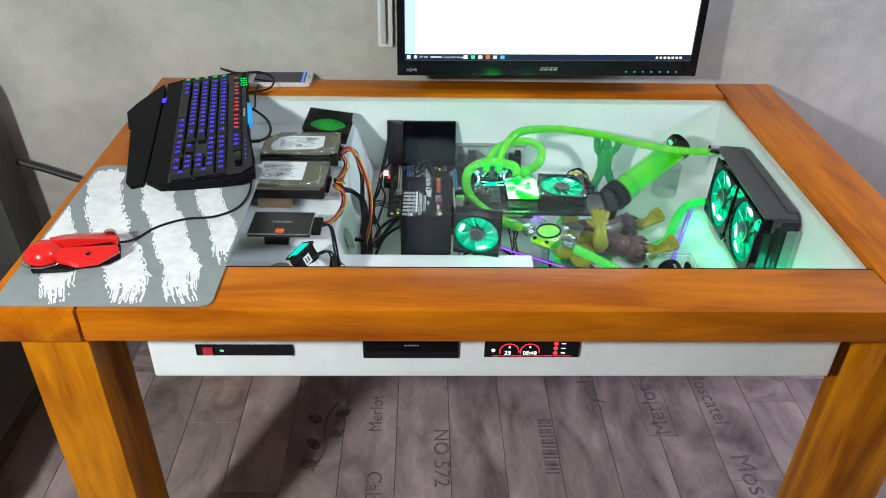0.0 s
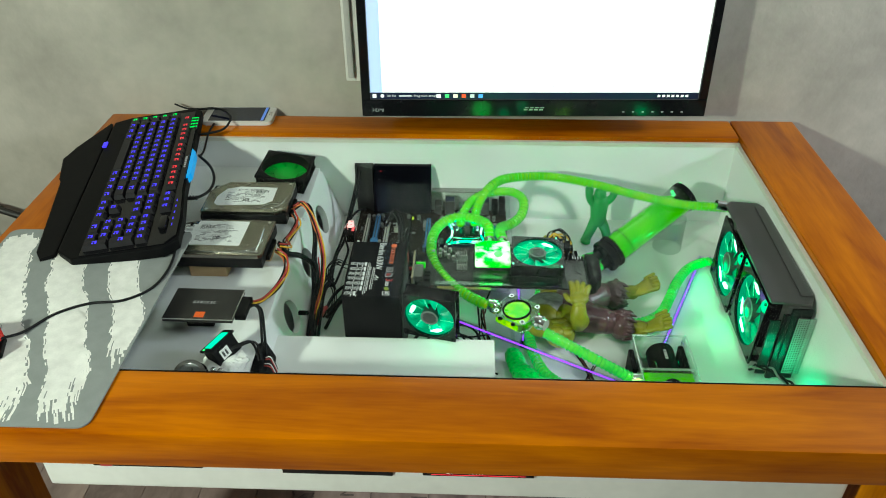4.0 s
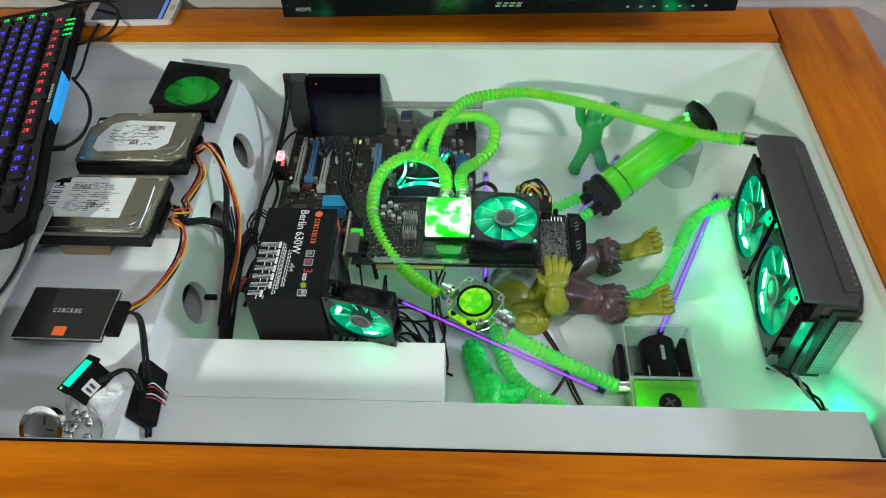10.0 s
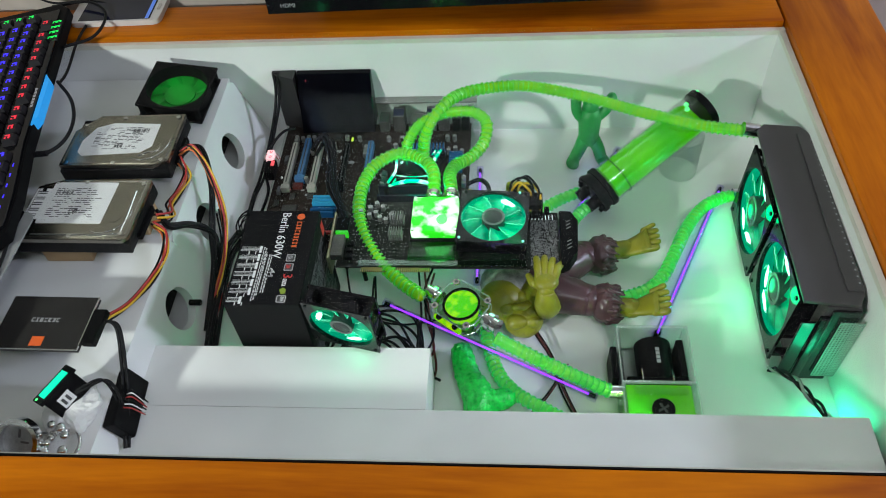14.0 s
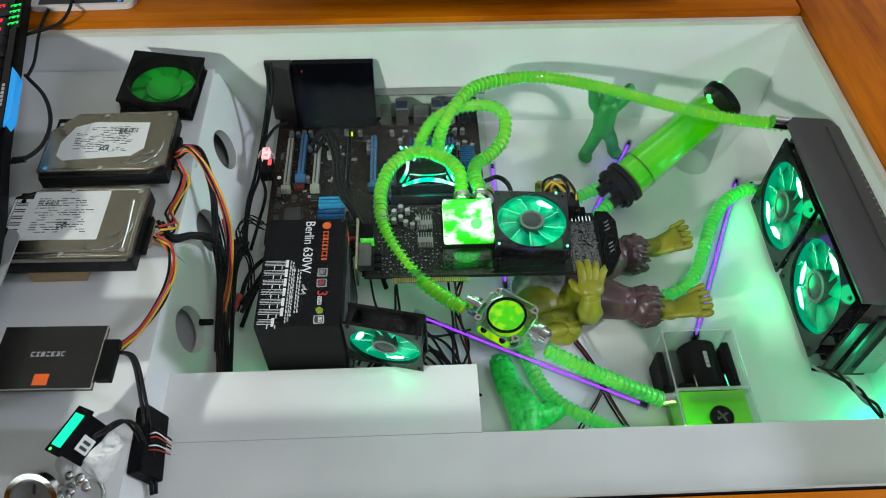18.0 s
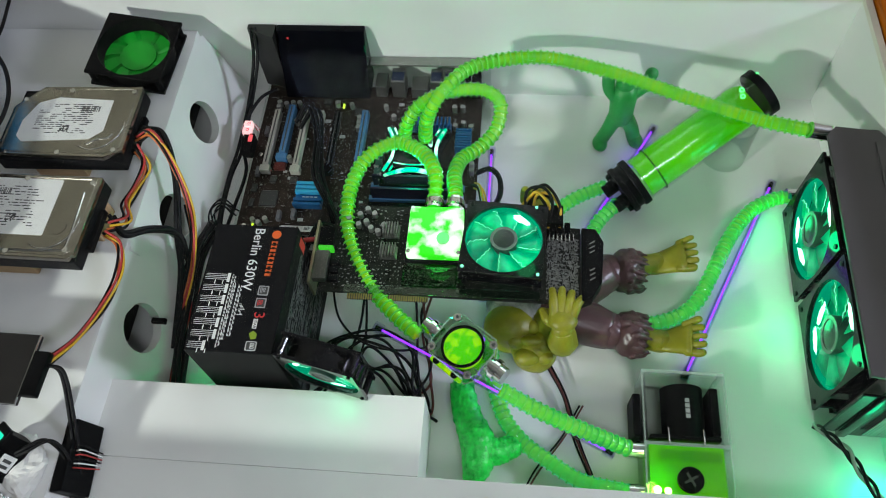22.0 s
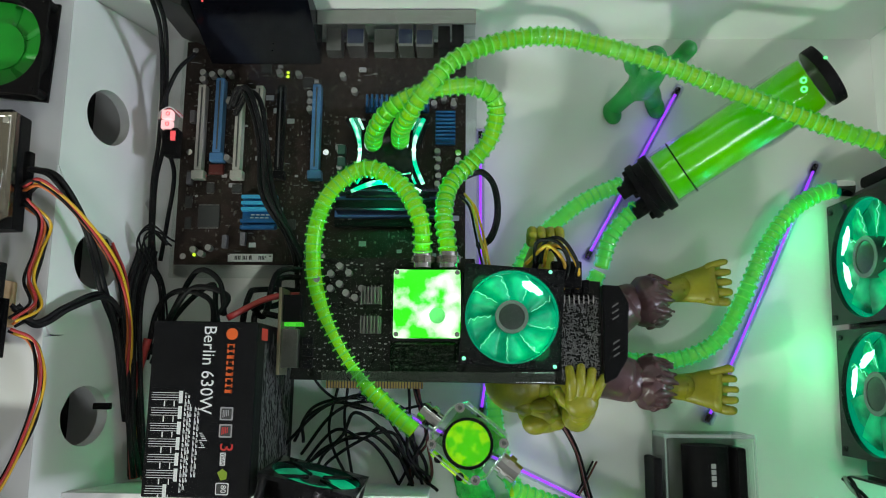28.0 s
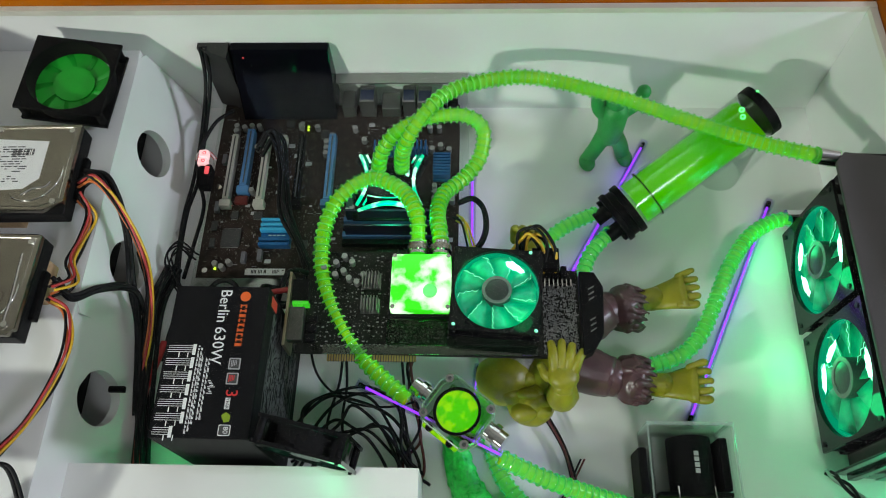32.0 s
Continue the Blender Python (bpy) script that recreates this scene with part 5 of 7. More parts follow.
for i in range(4):
    box(-0.043 + 0.0050 * i, -0.0395 + 0.0050 * i, 1.4500, 1.4512, MBZ + 0.0062, MBZ + 0.0068, bm)
    box(-0.042 + 0.0050 * i, -0.0385 + 0.0050 * i, 1.4530, 1.4542, MBZ + 0.0062, MBZ + 0.0068, bm)
part("maker_mark", bm, PRINT_WHITE, hs)
hs2 = part("heatsink", rbox(0.142, 0.162, 1.528, 1.560, MBZ + 0.0002, MBZ + 0.005, 0.0008), BLUE_SINK, mb, "blue finned heatsink")
for k in range(8):
    part("fin", rbox(0.142, 0.162, 1.5295 + 0.0040 * k, 1.5315 + 0.0040 * k, MBZ + 0.0052, MBZ + 0.016, 0.0003), BLUE_SINK, hs2)
hs3 = part("heatsink", rbox(0.070, 0.135, 1.562, 1.576, MBZ + 0.0002, MBZ + 0.005, 0.0008), BLUE_SINK, mb, "blue finned heatsink")
for k in range(13):
    part("fin", rbox(0.0715 + 0.005 * k, 0.0738 + 0.005 * k, 1.562, 1.576, MBZ + 0.0052, MBZ + 0.018, 0.0003), BLUE_SINK, hs3)
# rear sockets
METALP = mat("socket_tin", (0.27, 0.27, 0.26), 0.35, metal=0.9, vary=0.15)
for x0, x1, h, m in ((0.030, 0.045, 0.020, METALP), (0.052, 0.070, 0.030, METALP), (0.078, 0.100, 0.016, METALP), (0.104, 0.119, 0.030, METALP), (0.122, 0.139, 0.028, METALP), (0.144, 0.156, 0.024, BLACK), (0.158, 0.170, 0.030, BLACK)):
    so = part("rear_socket", rbox(x0, x1, 1.622, 1.647, MBZ + 0.0002, MBZ + h, 0.0008), m, mb)
    if h > 0.027 and m is METALP:
        part("sticker", box(x0 + 0.001, x1 - 0.001, 1.625, 1.640, MBZ + h + 0.0001, MBZ + h + 0.0003), mat("dark_blue_sticker", (0.02, 0.03, 0.07), 0.4, vary=0.2), so)
# small parts
rp = random.Random(11)
CAP_M = mat("capacitor_tin", (0.36, 0.36, 0.35), 0.35, metal=0.7, vary=0.1)
spots = [(-0.0890, 1.6010), (-0.0800, 1.6030), (-0.0710, 1.6020), (-0.0985, 1.5960), (-0.0985, 1.6030), (-0.0700, 1.5720), (0.0130, 1.5720), (0.0130, 1.5640), (0.0130, 1.5800), (-0.0690, 1.5120), (-0.098, 1.418), (-0.090, 1.414), (-0.083, 1.420), (0.140, 1.570), (0.150, 1.575), (0.160, 1.570), (0.137, 1.600), (0.148, 1.600), (0.165, 1.510), (0.165, 1.500), (0.050, 1.490), (0.058, 1.584), (0.046, 1.600), (-0.020, 1.604), (0.000, 1.602)]
for x, y in spots:
    part("capacitor", cyl(0.0032, MBZ + 0.0002, MBZ + 0.0085 + 0.002 * rp.random(), 14, m=pose(x, y, 0)), CAP_M, mb, smooth=True)
for x0, x1, y0, y1 in ((-0.0970, -0.0755, 1.4420, 1.4640), (-0.110, -0.104, 1.44, 1.452), (-0.111, -0.104, 1.462, 1.474), (-0.0400, -0.0300, 1.606, 1.615), (-0.09, -0.082, 1.478, 1.487), (-0.064, -0.054, 1.478, 1.486), (-0.010, 0.002, 1.440, 1.450), (0.004, 0.014, 1.590, 1.600)):
    part("chip", rbox(x0, x1, y0, y1, MBZ + 0.0002, MBZ + 0.0024, 0.0004), mat("chip_epoxy", (0.03, 0.03, 0.03), 0.45, vary=0.3), mb)
pins = bmesh.new()
for x0, x1, y0, y1 in ((-0.0970, -0.0755, 1.4420, 1.4640), (-0.090, -0.082, 1.478, 1.487), (-0.064, -0.054, 1.478, 1.486), (0.004, 0.014, 1.590, 1.600)):
    n = int((x1 - x0) / 0.0012)
    for k in range(n):
        for y in (y0 - 0.0014, y1 + 0.0003):
            box(x0 + 0.0004 + 0.0012 * k, x0 + 0.0010 + 0.0012 * k, y, y + 0.0011, MBZ + 0.0001, MBZ + 0.0008, pins)
tagged(part("chip_pins", pins, CAP_M, mb), kind="stuff")
for x0, y0 in ((-0.110, 1.5500), (-0.1095, 1.4850), (-0.070, 1.4200), (-0.052, 1.4230)):
    part("pin_header", rbox(x0, x0 + 0.005, y0, y0 + 0.013, MBZ + 0.0002, MBZ + 0.0070, 0.0005), mat("grey_header_plastic", (0.10, 0.10, 0.11), 0.5, vary=0.2), mb)
part("sticker", box(-0.0650, -0.0200, 1.4070, 1.4150, MBZ + 0.0002, MBZ + 0.0005), LABEL, mb, "white serial sticker with bars")
bm = bmesh.new()
for k in range(20):
    if rp.random() < 0.65:
        box(-0.058 + 0.0016 * k, -0.057 + 0.0016 * k, 1.409, 1.413, MBZ + 0.0005, MBZ + 0.0008, bm)
part("sticker_bars", bm, PRINT, mb)
bm = bmesh.new()
for _ in range(650):
    x, y = rp.uniform(BX_0 + 0.004, BX_1 - 0.004), rp.uniform(BY_0 + 0.004, BY_1 - 0.02)
    w, d = rp.choice(((0.0012, 0.0022), (0.0022, 0.0012), (0.0016, 0.0030), (0.0008, 0.0016)))
    box(x, x + w, y, y + d, MBZ + 0.0001, MBZ + 0.0010, bm)
tagged(part("surface_parts", bm, [mat("tiny_components", (0.085, 0.075, 0.06), 0.4, 0.3, vary=0.7, scale=400)], mb), kind="stuff")
bm = bmesh.new()
for _ in range(260):
    x, y = rp.uniform(BX_0 + 0.004, BX_1 - 0.012), rp.uniform(BY_0 + 0.004, BY_1 - 0.02)
    L = rp.uniform(0.002, 0.008)
    box(x, x + (L if rp.random() < 0.5 else 0.0004), y, y + (0.0004 if rp.random() < 0.5 else L * 0.7), MBZ + 0.00005, MBZ + 0.0002, bm)
tagged(part("board_print", bm, PRINT_GREY, mb), kind="stuff")
LED_LIME = glow("lime_status_led", (0.65, 1.0, 0.05), 2.0)
for x, y, m in ((-0.0985, 1.4135, LED_LIME), (-0.012, 1.6010, LED_LIME), (-0.012, 1.6055, LED_LIME), (-0.0925, 1.4945, LED_RED)):
    part("status_light", ball(0.0016, (x, y, MBZ + 0.0022), n=6), m, mb)
part("red_latch", rbox(-0.088, -0.073, 1.496, 1.506, MBZ + 0.0002, MBZ + 0.006, 0.001), mat("dark_red_latch", (0.09, 0.012, 0.010), 0.4, vary=0.2), mb)
dbg = part("debug_card", rbox(-0.131, -0.117, 1.512, 1.540, MBZ + 0.004, MBZ + 0.020, 0.001), BLACK, mb)
PINK = glow("pink_lit_button", (1.0, 0.55, 0.58), 1.3)
for y in (1.5425, 1.5530):
    b_ = part("lit_button", rbox(-0.1325, -0.1225, y - 0.0045, y + 0.0045, MBZ + 0.014, MBZ + 0.024, 0.0008), PINK, dbg)
    part("button_mark", ring(0.0022, 0.0014, MBZ + 0.0241, MBZ + 0.0244, 12, pose(-0.126, y, 0)), KEY_RED, b_)
part("lit_button", rbox(-0.1230, -0.1180, 1.526, 1.536, MBZ + 0.0202, MBZ + 0.0225, 0.0008), glow("red_lit_button", (1.0, 0.10, 0.12), 0.9), dbg)
# processor block
CPUX, CPUY = 0.0950, 1.5100
cpu = thing("processor_water_block", pose(CPUX, CPUY, MBZ), "black processor water block with teal lit clear rim", "water block")
part("bracket", prism([(-0.042, -0.040), (0.042, -0.040), (0.030, -0.012), (0.030, 0.012), (0.042, 0.040), (-0.042, 0.040), (-0.030, 0.012), (-0.030, -0.012)], 0.010, 0.014), BLACK_METAL, cpu, bevel=0.001)
part("block", rbox(-0.026, 0.026, -0.026, 0.026, 0.001, 0.032, 0.004), BLACK_GLOSS, cpu, smooth=True)
RIM = two_tone("teal_lit_acrylic", (0.0, 0.5, 0.3), (0.5, 0.8, 0.7), (0.0, 0.62, 0.34), (1.0, 1.7, 1.4), 1.25, 75, 0.46, 0.62)
for s in (-1, 1):
    for o, r in ((0.0, 0.0021), (0.0075, 0.0012)):
        pth = [Vector((s * (0.036 - o - 0.010 * math.sin(math.pi * k / 10)), -0.030 + 0.066 * k / 10, 0.030)) for k in range(11)]
        part("light_bar", sweep(pth, r, 8), RIM, cpu, smooth="all")
    part("bar_led", ball(0.0022, (s * 0.0265, 0.004, 0.0308), n=8), LED_WHITE, cpu, "white-hot led")
    part("clear_arm", prism([(s * 0.038, 0.036), (s * 0.026, 0.004), (s * 0.020, 0.004), (s * 0.030, 0.038)], 0.0275, 0.0290), clear("teal_clear_acrylic", (0.5, 0.9, 0.75), 0.8, 0.05, 0.06, (0.0, 0.6, 0.35), 0.25), cpu)
pth = [Vector((-0.034 + 0.068 * k / 10, -0.038 + 0.010 * math.sin(math.pi * k / 10), 0.031)) for k in range(11)]
part("light_bar", sweep(pth, lambda i: 0.0018 + 0.0012 * math.sin(math.pi * i / 10), 8), RIM, cpu, smooth="all")
pth = [Vector((-0.024 + 0.048 * k / 10, -0.020 - 0.003 * math.sin(math.pi * k / 10), 0.034)) for k in range(11)]
part("light_bar", sweep(pth, 0.0007, 6), RIM, cpu, smooth="all")
for x, y in ((-0.012, 0.006), (0.014, 0.008)):
    part("fitting", cyl(0.0085, 0.032, 0.046, 20, m=pose(x, y, 0)), CHROME, cpu, smooth=True)
point_light("processor_led_light", (CPUX, CPUY - 0.045, MBZ + 0.055), 0.20, (0.01, 1.0, 0.35), 0.01)
for x in (-0.038, 0.038):
    for y in (-0.036, 0.036):
        part("thumb_nut", cyl(0.004, 0.014, 0.026, 14, m=pose(x, y, 0)), BLACK_METAL, cpu, smooth=True)
# chokes coloured teal for the block's light falling on them
for k in range(3):
    part("edge_choke", rbox(-0.052, -0.044, -0.02 + 0.013 * k, -0.010 + 0.013 * k, 0.0004, 0.009, 0.001), mat("teal_lit_choke", (0.03, 0.10, 0.08), 0.5, vary=0.2), cpu)
for x in (-0.0500, 0.0490):
    for k in range(5):
        part("rim_capacitor", cyl(0.0030, 0.0004, 0.0085, 14, m=pose(x + 0.001 * (k % 2), -0.024 + 0.0085 * k, 0)), CAP_M, cpu, smooth=True)
# curved dark cables over the slots
bundle("power_cable", "thick black sleeved cable arching over the slots", [(-0.060, 1.560, 0.624), (-0.048, 1.575, 0.636), (-0.036, 1.560, 0.640), (-0.026, 1.520, 0.638), (-0.018, 1.470, 0.640), (0.0, 1.43, 0.628), (0.010, 1.40, 0.615), (0.01, 1.36, 0.60)], 0.0026, [RUBBER] * 4, 0.0046, 21)
bundle("fan_wire", "black and yellow wires beside the mainboard", [(0.170, 1.470, 0.625), (0.178, 1.455, 0.640), (0.186, 1.425, 0.650), (0.192, 1.395, 0.665), (0.196, 1.375, 0.68)], 0.0012, [YELLOW_W, YELLOW_W, RUBBER, YELLOW_W], 0.0030, 22)
bundle("fan_wire", "black cable looping beside the mainboard", [(0.172, 1.492, 0.620), (0.188, 1.495, 0.625), (0.200, 1.480, 0.630), (0.203, 1.450, 0.640), (0.196, 1.425, 0.648), (0.184, 1.418, 0.640)], 0.0034, [RUBBER], 0.0, 23)
# black sloping duct against the back wall
duct = thing("air_duct", pose(0, 0, 0), "glossy black sloping air duct against the back panel", "duct")
bm = bmesh.new()
sec = [(1.6555, 0.7020), (1.6555, 0.614), (1.612, 0.614), (1.645, 0.7020)]
L_ = [bm.verts.new((-0.090, y, z)) for y, z in sec]
R_ = [bm.verts.new((0.0235, y, z)) for y, z in sec]
bm.faces.new(L_[::-1])
bm.faces.new(R_)
for i in range(4):
    bm.faces.new((L_[i], L_[(i + 1) % 4], R_[(i + 1) % 4], R_[i]))
bmesh.ops.recalc_face_normals(bm, faces=list(bm.faces))
part("hood", bm, mat("matt_black_sheet", (0.003, 0.003, 0.005), 0.06, vary=0.3, scale=30, spec=0.06), duct, bevel=0.0012)
bm = prism([(-0.128, 1.6555), (-0.128, 1.648), (-0.092, 1.632), (-0.092, 1.6555)], 0.600, 0.702)
part("side_flap", bm, mat("grey_black_flap", (0.010, 0.009, 0.008), 0.5, vary=0.3, scale=60), duct)
part("status_light", ball(0.0015, (-0.076, 1.6425, 0.692), n=6), LED_RED, duct)
# ---- power supply ----
psu = thing("power_supply", pose(-0.0425, 1.2690, FLOOR_IN + 0.0005, 0, 0, -0.6), "black power supply printed with white columns, orange and white lettering", "power supply")
PW2, PL2, PH = 0.0432, 0.0700, 0.1520
part("case", rbox(-PW2, PW2, -PL2, PL2, 0, PH, 0.0014), mat("satin_black_steel", (0.007, 0.007, 0.008), 0.6, spec=0.08, vary=0.2, scale=40, bump=0.03, bump_scale=700), psu)
top = lambda x, y, a=-90: pose(x, y, PH + 0.0001, 0, 0, a)
text("case_lettering", "Berlin 630W", 0.0148, top(0.0035, 0.031), PRINT_WHITE, psu, squeeze=0.93)
bm = bmesh.new()
for i in range(9):
    y = 0.052 - 0.0046 * i
    box(0.0188, 0.0200, y - 0.0030, y, PH, PH + 0.0003, bm)
    box(0.0200, 0.0248, y - 0.0012 - 0.0008 * (i % 3), y - 0.0002 - 0.0006 * (i % 2), PH, PH + 0.0003, bm)
    box(0.0235, 0.0248, y - 0.0030, y, PH, PH + 0.0003, bm)
part("maker_mark", bm, PRINT_ORANGE, psu, "orange bar-shaped maker's mark")
part("maker_mark", cyl(0.0048, PH, PH + 0.0003, 20, m=pose(0.0220, 0.0600, 0)), PRINT_ORANGE, psu)
for k, yy in enumerate((-0.004, -0.0175)):
    part("badge", prism(rounded(0.0105, 0.0105, 0.001), PH, PH + 0.0002), PRINT_GREY, psu).location = (0.0215, yy, 0)
    part("badge", prism(rounded(0.0082, 0.0082, 0.001), PH + 0.0002, PH + 0.0004), PRINT, psu).location = (0.0215, yy, 0)
    bm = bmesh.new()
    for j in range(4):
        box(0.0185 + 0.0014 * j, 0.0192 + 0.0014 * j, yy - 0.003 + 0.0005 * j, yy + 0.003, PH + 0.0004, PH + 0.0006, bm)
    part("badge_mark", bm, PRINT_RED if k else PRINT_GREY, psu)
text("case_lettering", "3", 0.0150, top(0.0225, -0.0305), PRINT_RED, psu)
part("year_tag", box(0.0185, 0.0228, -0.0445, -0.0345, PH, PH + 0.0002), PRINT_WHITE, psu)
text("case_lettering", "YEAR", 0.0040, pose(0.0206, -0.0395, PH + 0.0003, 0, 0, -90), PRINT, psu)
part("leaf_mark", prism([(0.017, -0.050), (0.021, -0.047), (0.025, -0.050), (0.0245, -0.055), (0.020, -0.056)], PH, PH + 0.0003), mat("leaf_green_print", (0.22, 0.32, 0.02), 0.5), psu)
part("badge", prism(rounded(0.0105, 0.0095, 0.0015), PH, PH + 0.0002), PRINT_WHITE, psu).location = (0.0215, -0.0625, 0)
part("badge", prism(rounded(0.0090, 0.0080, 0.0012), PH + 0.0002, PH + 0.0004), PRINT, psu).location = (0.0215, -0.0625, 0)
text("case_lettering", "80", 0.0062, pose(0.0225, -0.0625, PH + 0.0005, 0, 0, -90), PRINT_WHITE, psu)
# printed gate: columns running in from the left edge
bm = bmesh.new()
rg = random.Random(6)
for i in range(7):
    y = 0.012 - 0.0122 * i
    x1 = -0.016 if i < 6 else -0.024
    for j in range(4):
        box(-0.0405 + 0.001 * rg.random(), x1 - 0.002 * rg.random(), y - 0.0004 - 0.0019 * j, y - 0.0019 * j, PH, PH + 0.0002, bm)
    box(x1 - 0.002, x1 + 0.001, y - 0.0085, y + 0.0014, PH, PH + 0.0002, bm)
    box(-0.030, -0.0290, y - 0.011, y - 0.0066, PH, PH + 0.0002, bm)
    box(-0.022, -0.0212, y - 0.011, y - 0.0066, PH, PH + 0.0002, bm)
for j, (x, y0, y1) in enumerate(((-0.0130, -0.066, 0.012), (-0.0105, -0.064, 0.010), (-0.0085, -0.058, 0.004), (-0.0045, -0.054, 0.001), (-0.0020, -0.054, 0.001))):
    y = y0
    while y < y1:
        L = rg.uniform(0.002, 0.006)
        box(x, x + 0.0006, y, min(y + L, y1), PH, PH + 0.0002, bm)
        box(x + 0.0009, x + 0.0014, y, min(y + L * 0.6, y1), PH, PH + 0.0002, bm)
        y += L + 0.0008
for k in range(9):
    y = -0.020 - 0.0014 * k
    box(0.0005 + 0.0007 * (k % 4), 0.0030 + 0.0010 * (k % 5), y, y + 0.0006, PH, PH + 0.0002, bm)
part("printed_columns", bm, PRINT_WHITE, psu, "white drawing of a columned gate")
PRINT_FAINT = mat("faint_grey_print", (0.11, 0.11, 0.115), 0.6, vary=0.3, scale=60)
# table of values on the right side
rgt = random.Random(12)
bm = bmesh.new()
sx = PW2 + 0.0001
for z0, z1 in ((0.118, 0.126), (0.090, 0.114), (0.066, 0.086), (0.020, 0.062)):
    r = z1
    while r > z0:
        y = -0.060
        while y < 0.050:
            L = rgt.uniform(0.003, 0.016)
            if rgt.random() < 0.75:
                box(sx, sx + 0.0002, y, y + L, r - 0.0011, r, bm)
            y += L + 0.002
        r -= 0.0026
part("rating_table", bm, PRINT_FAINT, psu, "grey table of printed values")
bm = bmesh.new()
for z in (0.116, 0.128, 0.088, 0.064, 0.018):
    box(sx, sx + 0.0002, -0.062, 0.052, z - 0.0003, z, bm)
part("rating_lines", bm, PRINT_FAINT, psu)
part("switch_label", box(sx, sx + 0.0002, 0.056, 0.066, 0.12, 0.14), PRINT_RED, psu)
bundle("psu_cables", "black and red power leads leaving the power supply", [(-0.03, 1.340, 0.66), (-0.02, 1.362, 0.655), (0.0, 1.378, 0.640), (0.02, 1.376, 0.62), (0.04, 1.36, 0.60)], 0.0030, [RUBBER, RED_W, RUBBER, RUBBER, RUBBER], 0.009, 24, loose=1.9)
bundle("psu_cables", "black leads behind the power supply", [(-0.06, 1.340, 0.63), (-0.065, 1.375, 0.625), (-0.09, 1.385, 0.610), (-0.12, 1.36, 0.600), (-0.135, 1.31, 0.596)], 0.0028, [RUBBER] * 4, 0.007, 25, loose=1.9)
# ---- lit fan leaning at the power supply ----
HUB = mat("dark_grey_hub", (0.03, 0.032, 0.034), 0.35, vary=0.2)
HUB_RING = mat("pale_hub_ring", (0.13, 0.14, 0.14), 0.4, vary=0.1)
FRAME_GLOSS = BLACK_GLOSS


def led_fan(at, size, depth, label, group, spots, seed, power, blade=TEAL_BLADE, glints=9):
    f = fan(at, size, depth, FRAME_GLOSS, blade, HUB, label, 0.165, 9, "led_fan", group)
    part("hub_ring", ring(size * 0.165, size * 0.130, depth * 0.92, depth * 0.955, 32), HUB_RING, f)
    part("hub_cap", cyl(size * 0.125, depth * 0.92, depth * 0.95, 32, size * 0.10), HUB, f, smooth=True)
    part("light_ring", ring(size * 0.466, size * 0.452, depth * 0.30, depth * 0.80, 44), clear("clear_ring_tint", (0.55, 0.9, 0.75), 0.7, 0.05, 0.05, (0.0, 0.6, 0.35), 0.35), f, "clear lit ring round the rotor")
    # added glowing disc behind the blades, so no dark gaps show
    part("rotor_backing", cyl(size * 0.450, depth * 0.22, depth * 0.27, 44), blade, f, smooth=True)
    rs = random.Random(seed)
    # highlights on the blade edges, modelled as thin jagged glowing strips
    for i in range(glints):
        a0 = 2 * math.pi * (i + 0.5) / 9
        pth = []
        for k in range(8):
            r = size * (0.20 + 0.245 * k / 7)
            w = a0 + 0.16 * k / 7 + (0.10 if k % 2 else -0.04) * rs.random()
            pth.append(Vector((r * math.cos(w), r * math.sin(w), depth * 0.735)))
        part("blade_glint", sweep(pth, lambda i: size * 0.0030, 5), GLINT_LED, f, "glowing strip drawn as a glint on the blade edge")
    # ragged glowing patches imitate where led light burns out on the rotor
    for a, r in spots:
        bm = bmesh.new()
        cx, cy = size * r * math.cos(radians(a)), size * r * math.sin(radians(a))
        pts = []
        for k in range(26):
            b = 2 * math.pi * k / 26
            q = size * (0.040 + 0.018 * rs.random())
            u, v = q * 2.4 * math.cos(b), q * 0.85 * math.sin(b)
            ca, sa = math.cos(radians(a + 90)), math.sin(radians(a + 90))
            pts.append((cx + u * ca - v * sa, cy + u * sa + v * ca))
        prism(pts, depth * 0.80, depth * 0.805, bm)
        part("overlit_spot", bm, LED_WHITE, f, "glowing patch standing in for an overlit spot on the rotor")
    for i in range(2):
        lp = f.matrix_basis @ Vector((size * 0.30 * (1 - 2 * i), size * 0.30 * (2 * i - 1), depth + 0.012))
        point_light("fan_led_light", lp, power, (0.01, 1.0, 0.30), 0.012)
    return f


led_fan(pose(0.0480, 1.2140, 0.6995, 94, 0, -13), 0.080, 0.025, "black framed fan with teal lit rotor leaning on the cable cover", "lit fans", [(160, 0.35), (-70, 0.36)], 3, 0.010)
# ---- graphics card held up over the board ----
GZ = 0.6800
gpu = thing("graphics_card", pose(0, 0, 0), "black graphics card with water block and lit fan", "graphics card")
part("board", prism([(0.018, 1.292), (0.291, 1.289), (0.2915, 1.380), (0.182, 1.384), (0.180, 1.400), (0.026, 1.400)], GZ - 0.0018, GZ), PCB_BLACK, gpu)
part("contact_edge", box(0.050, 0.135, 1.2850, 1.2915, GZ - 0.0016, GZ - 0.0002), mat("gold_contacts", (0.5, 0.36, 0.12), 0.35, metal=0.9, vary=0.2), gpu)
bm = bmesh.new()
for k in range(34):
    box(0.051 + 0.0025 * k, 0.0518 + 0.0025 * k, 1.2846, 1.2920, GZ - 0.0018, GZ, bm)
part("contact_gaps", bm, PRINT, gpu)
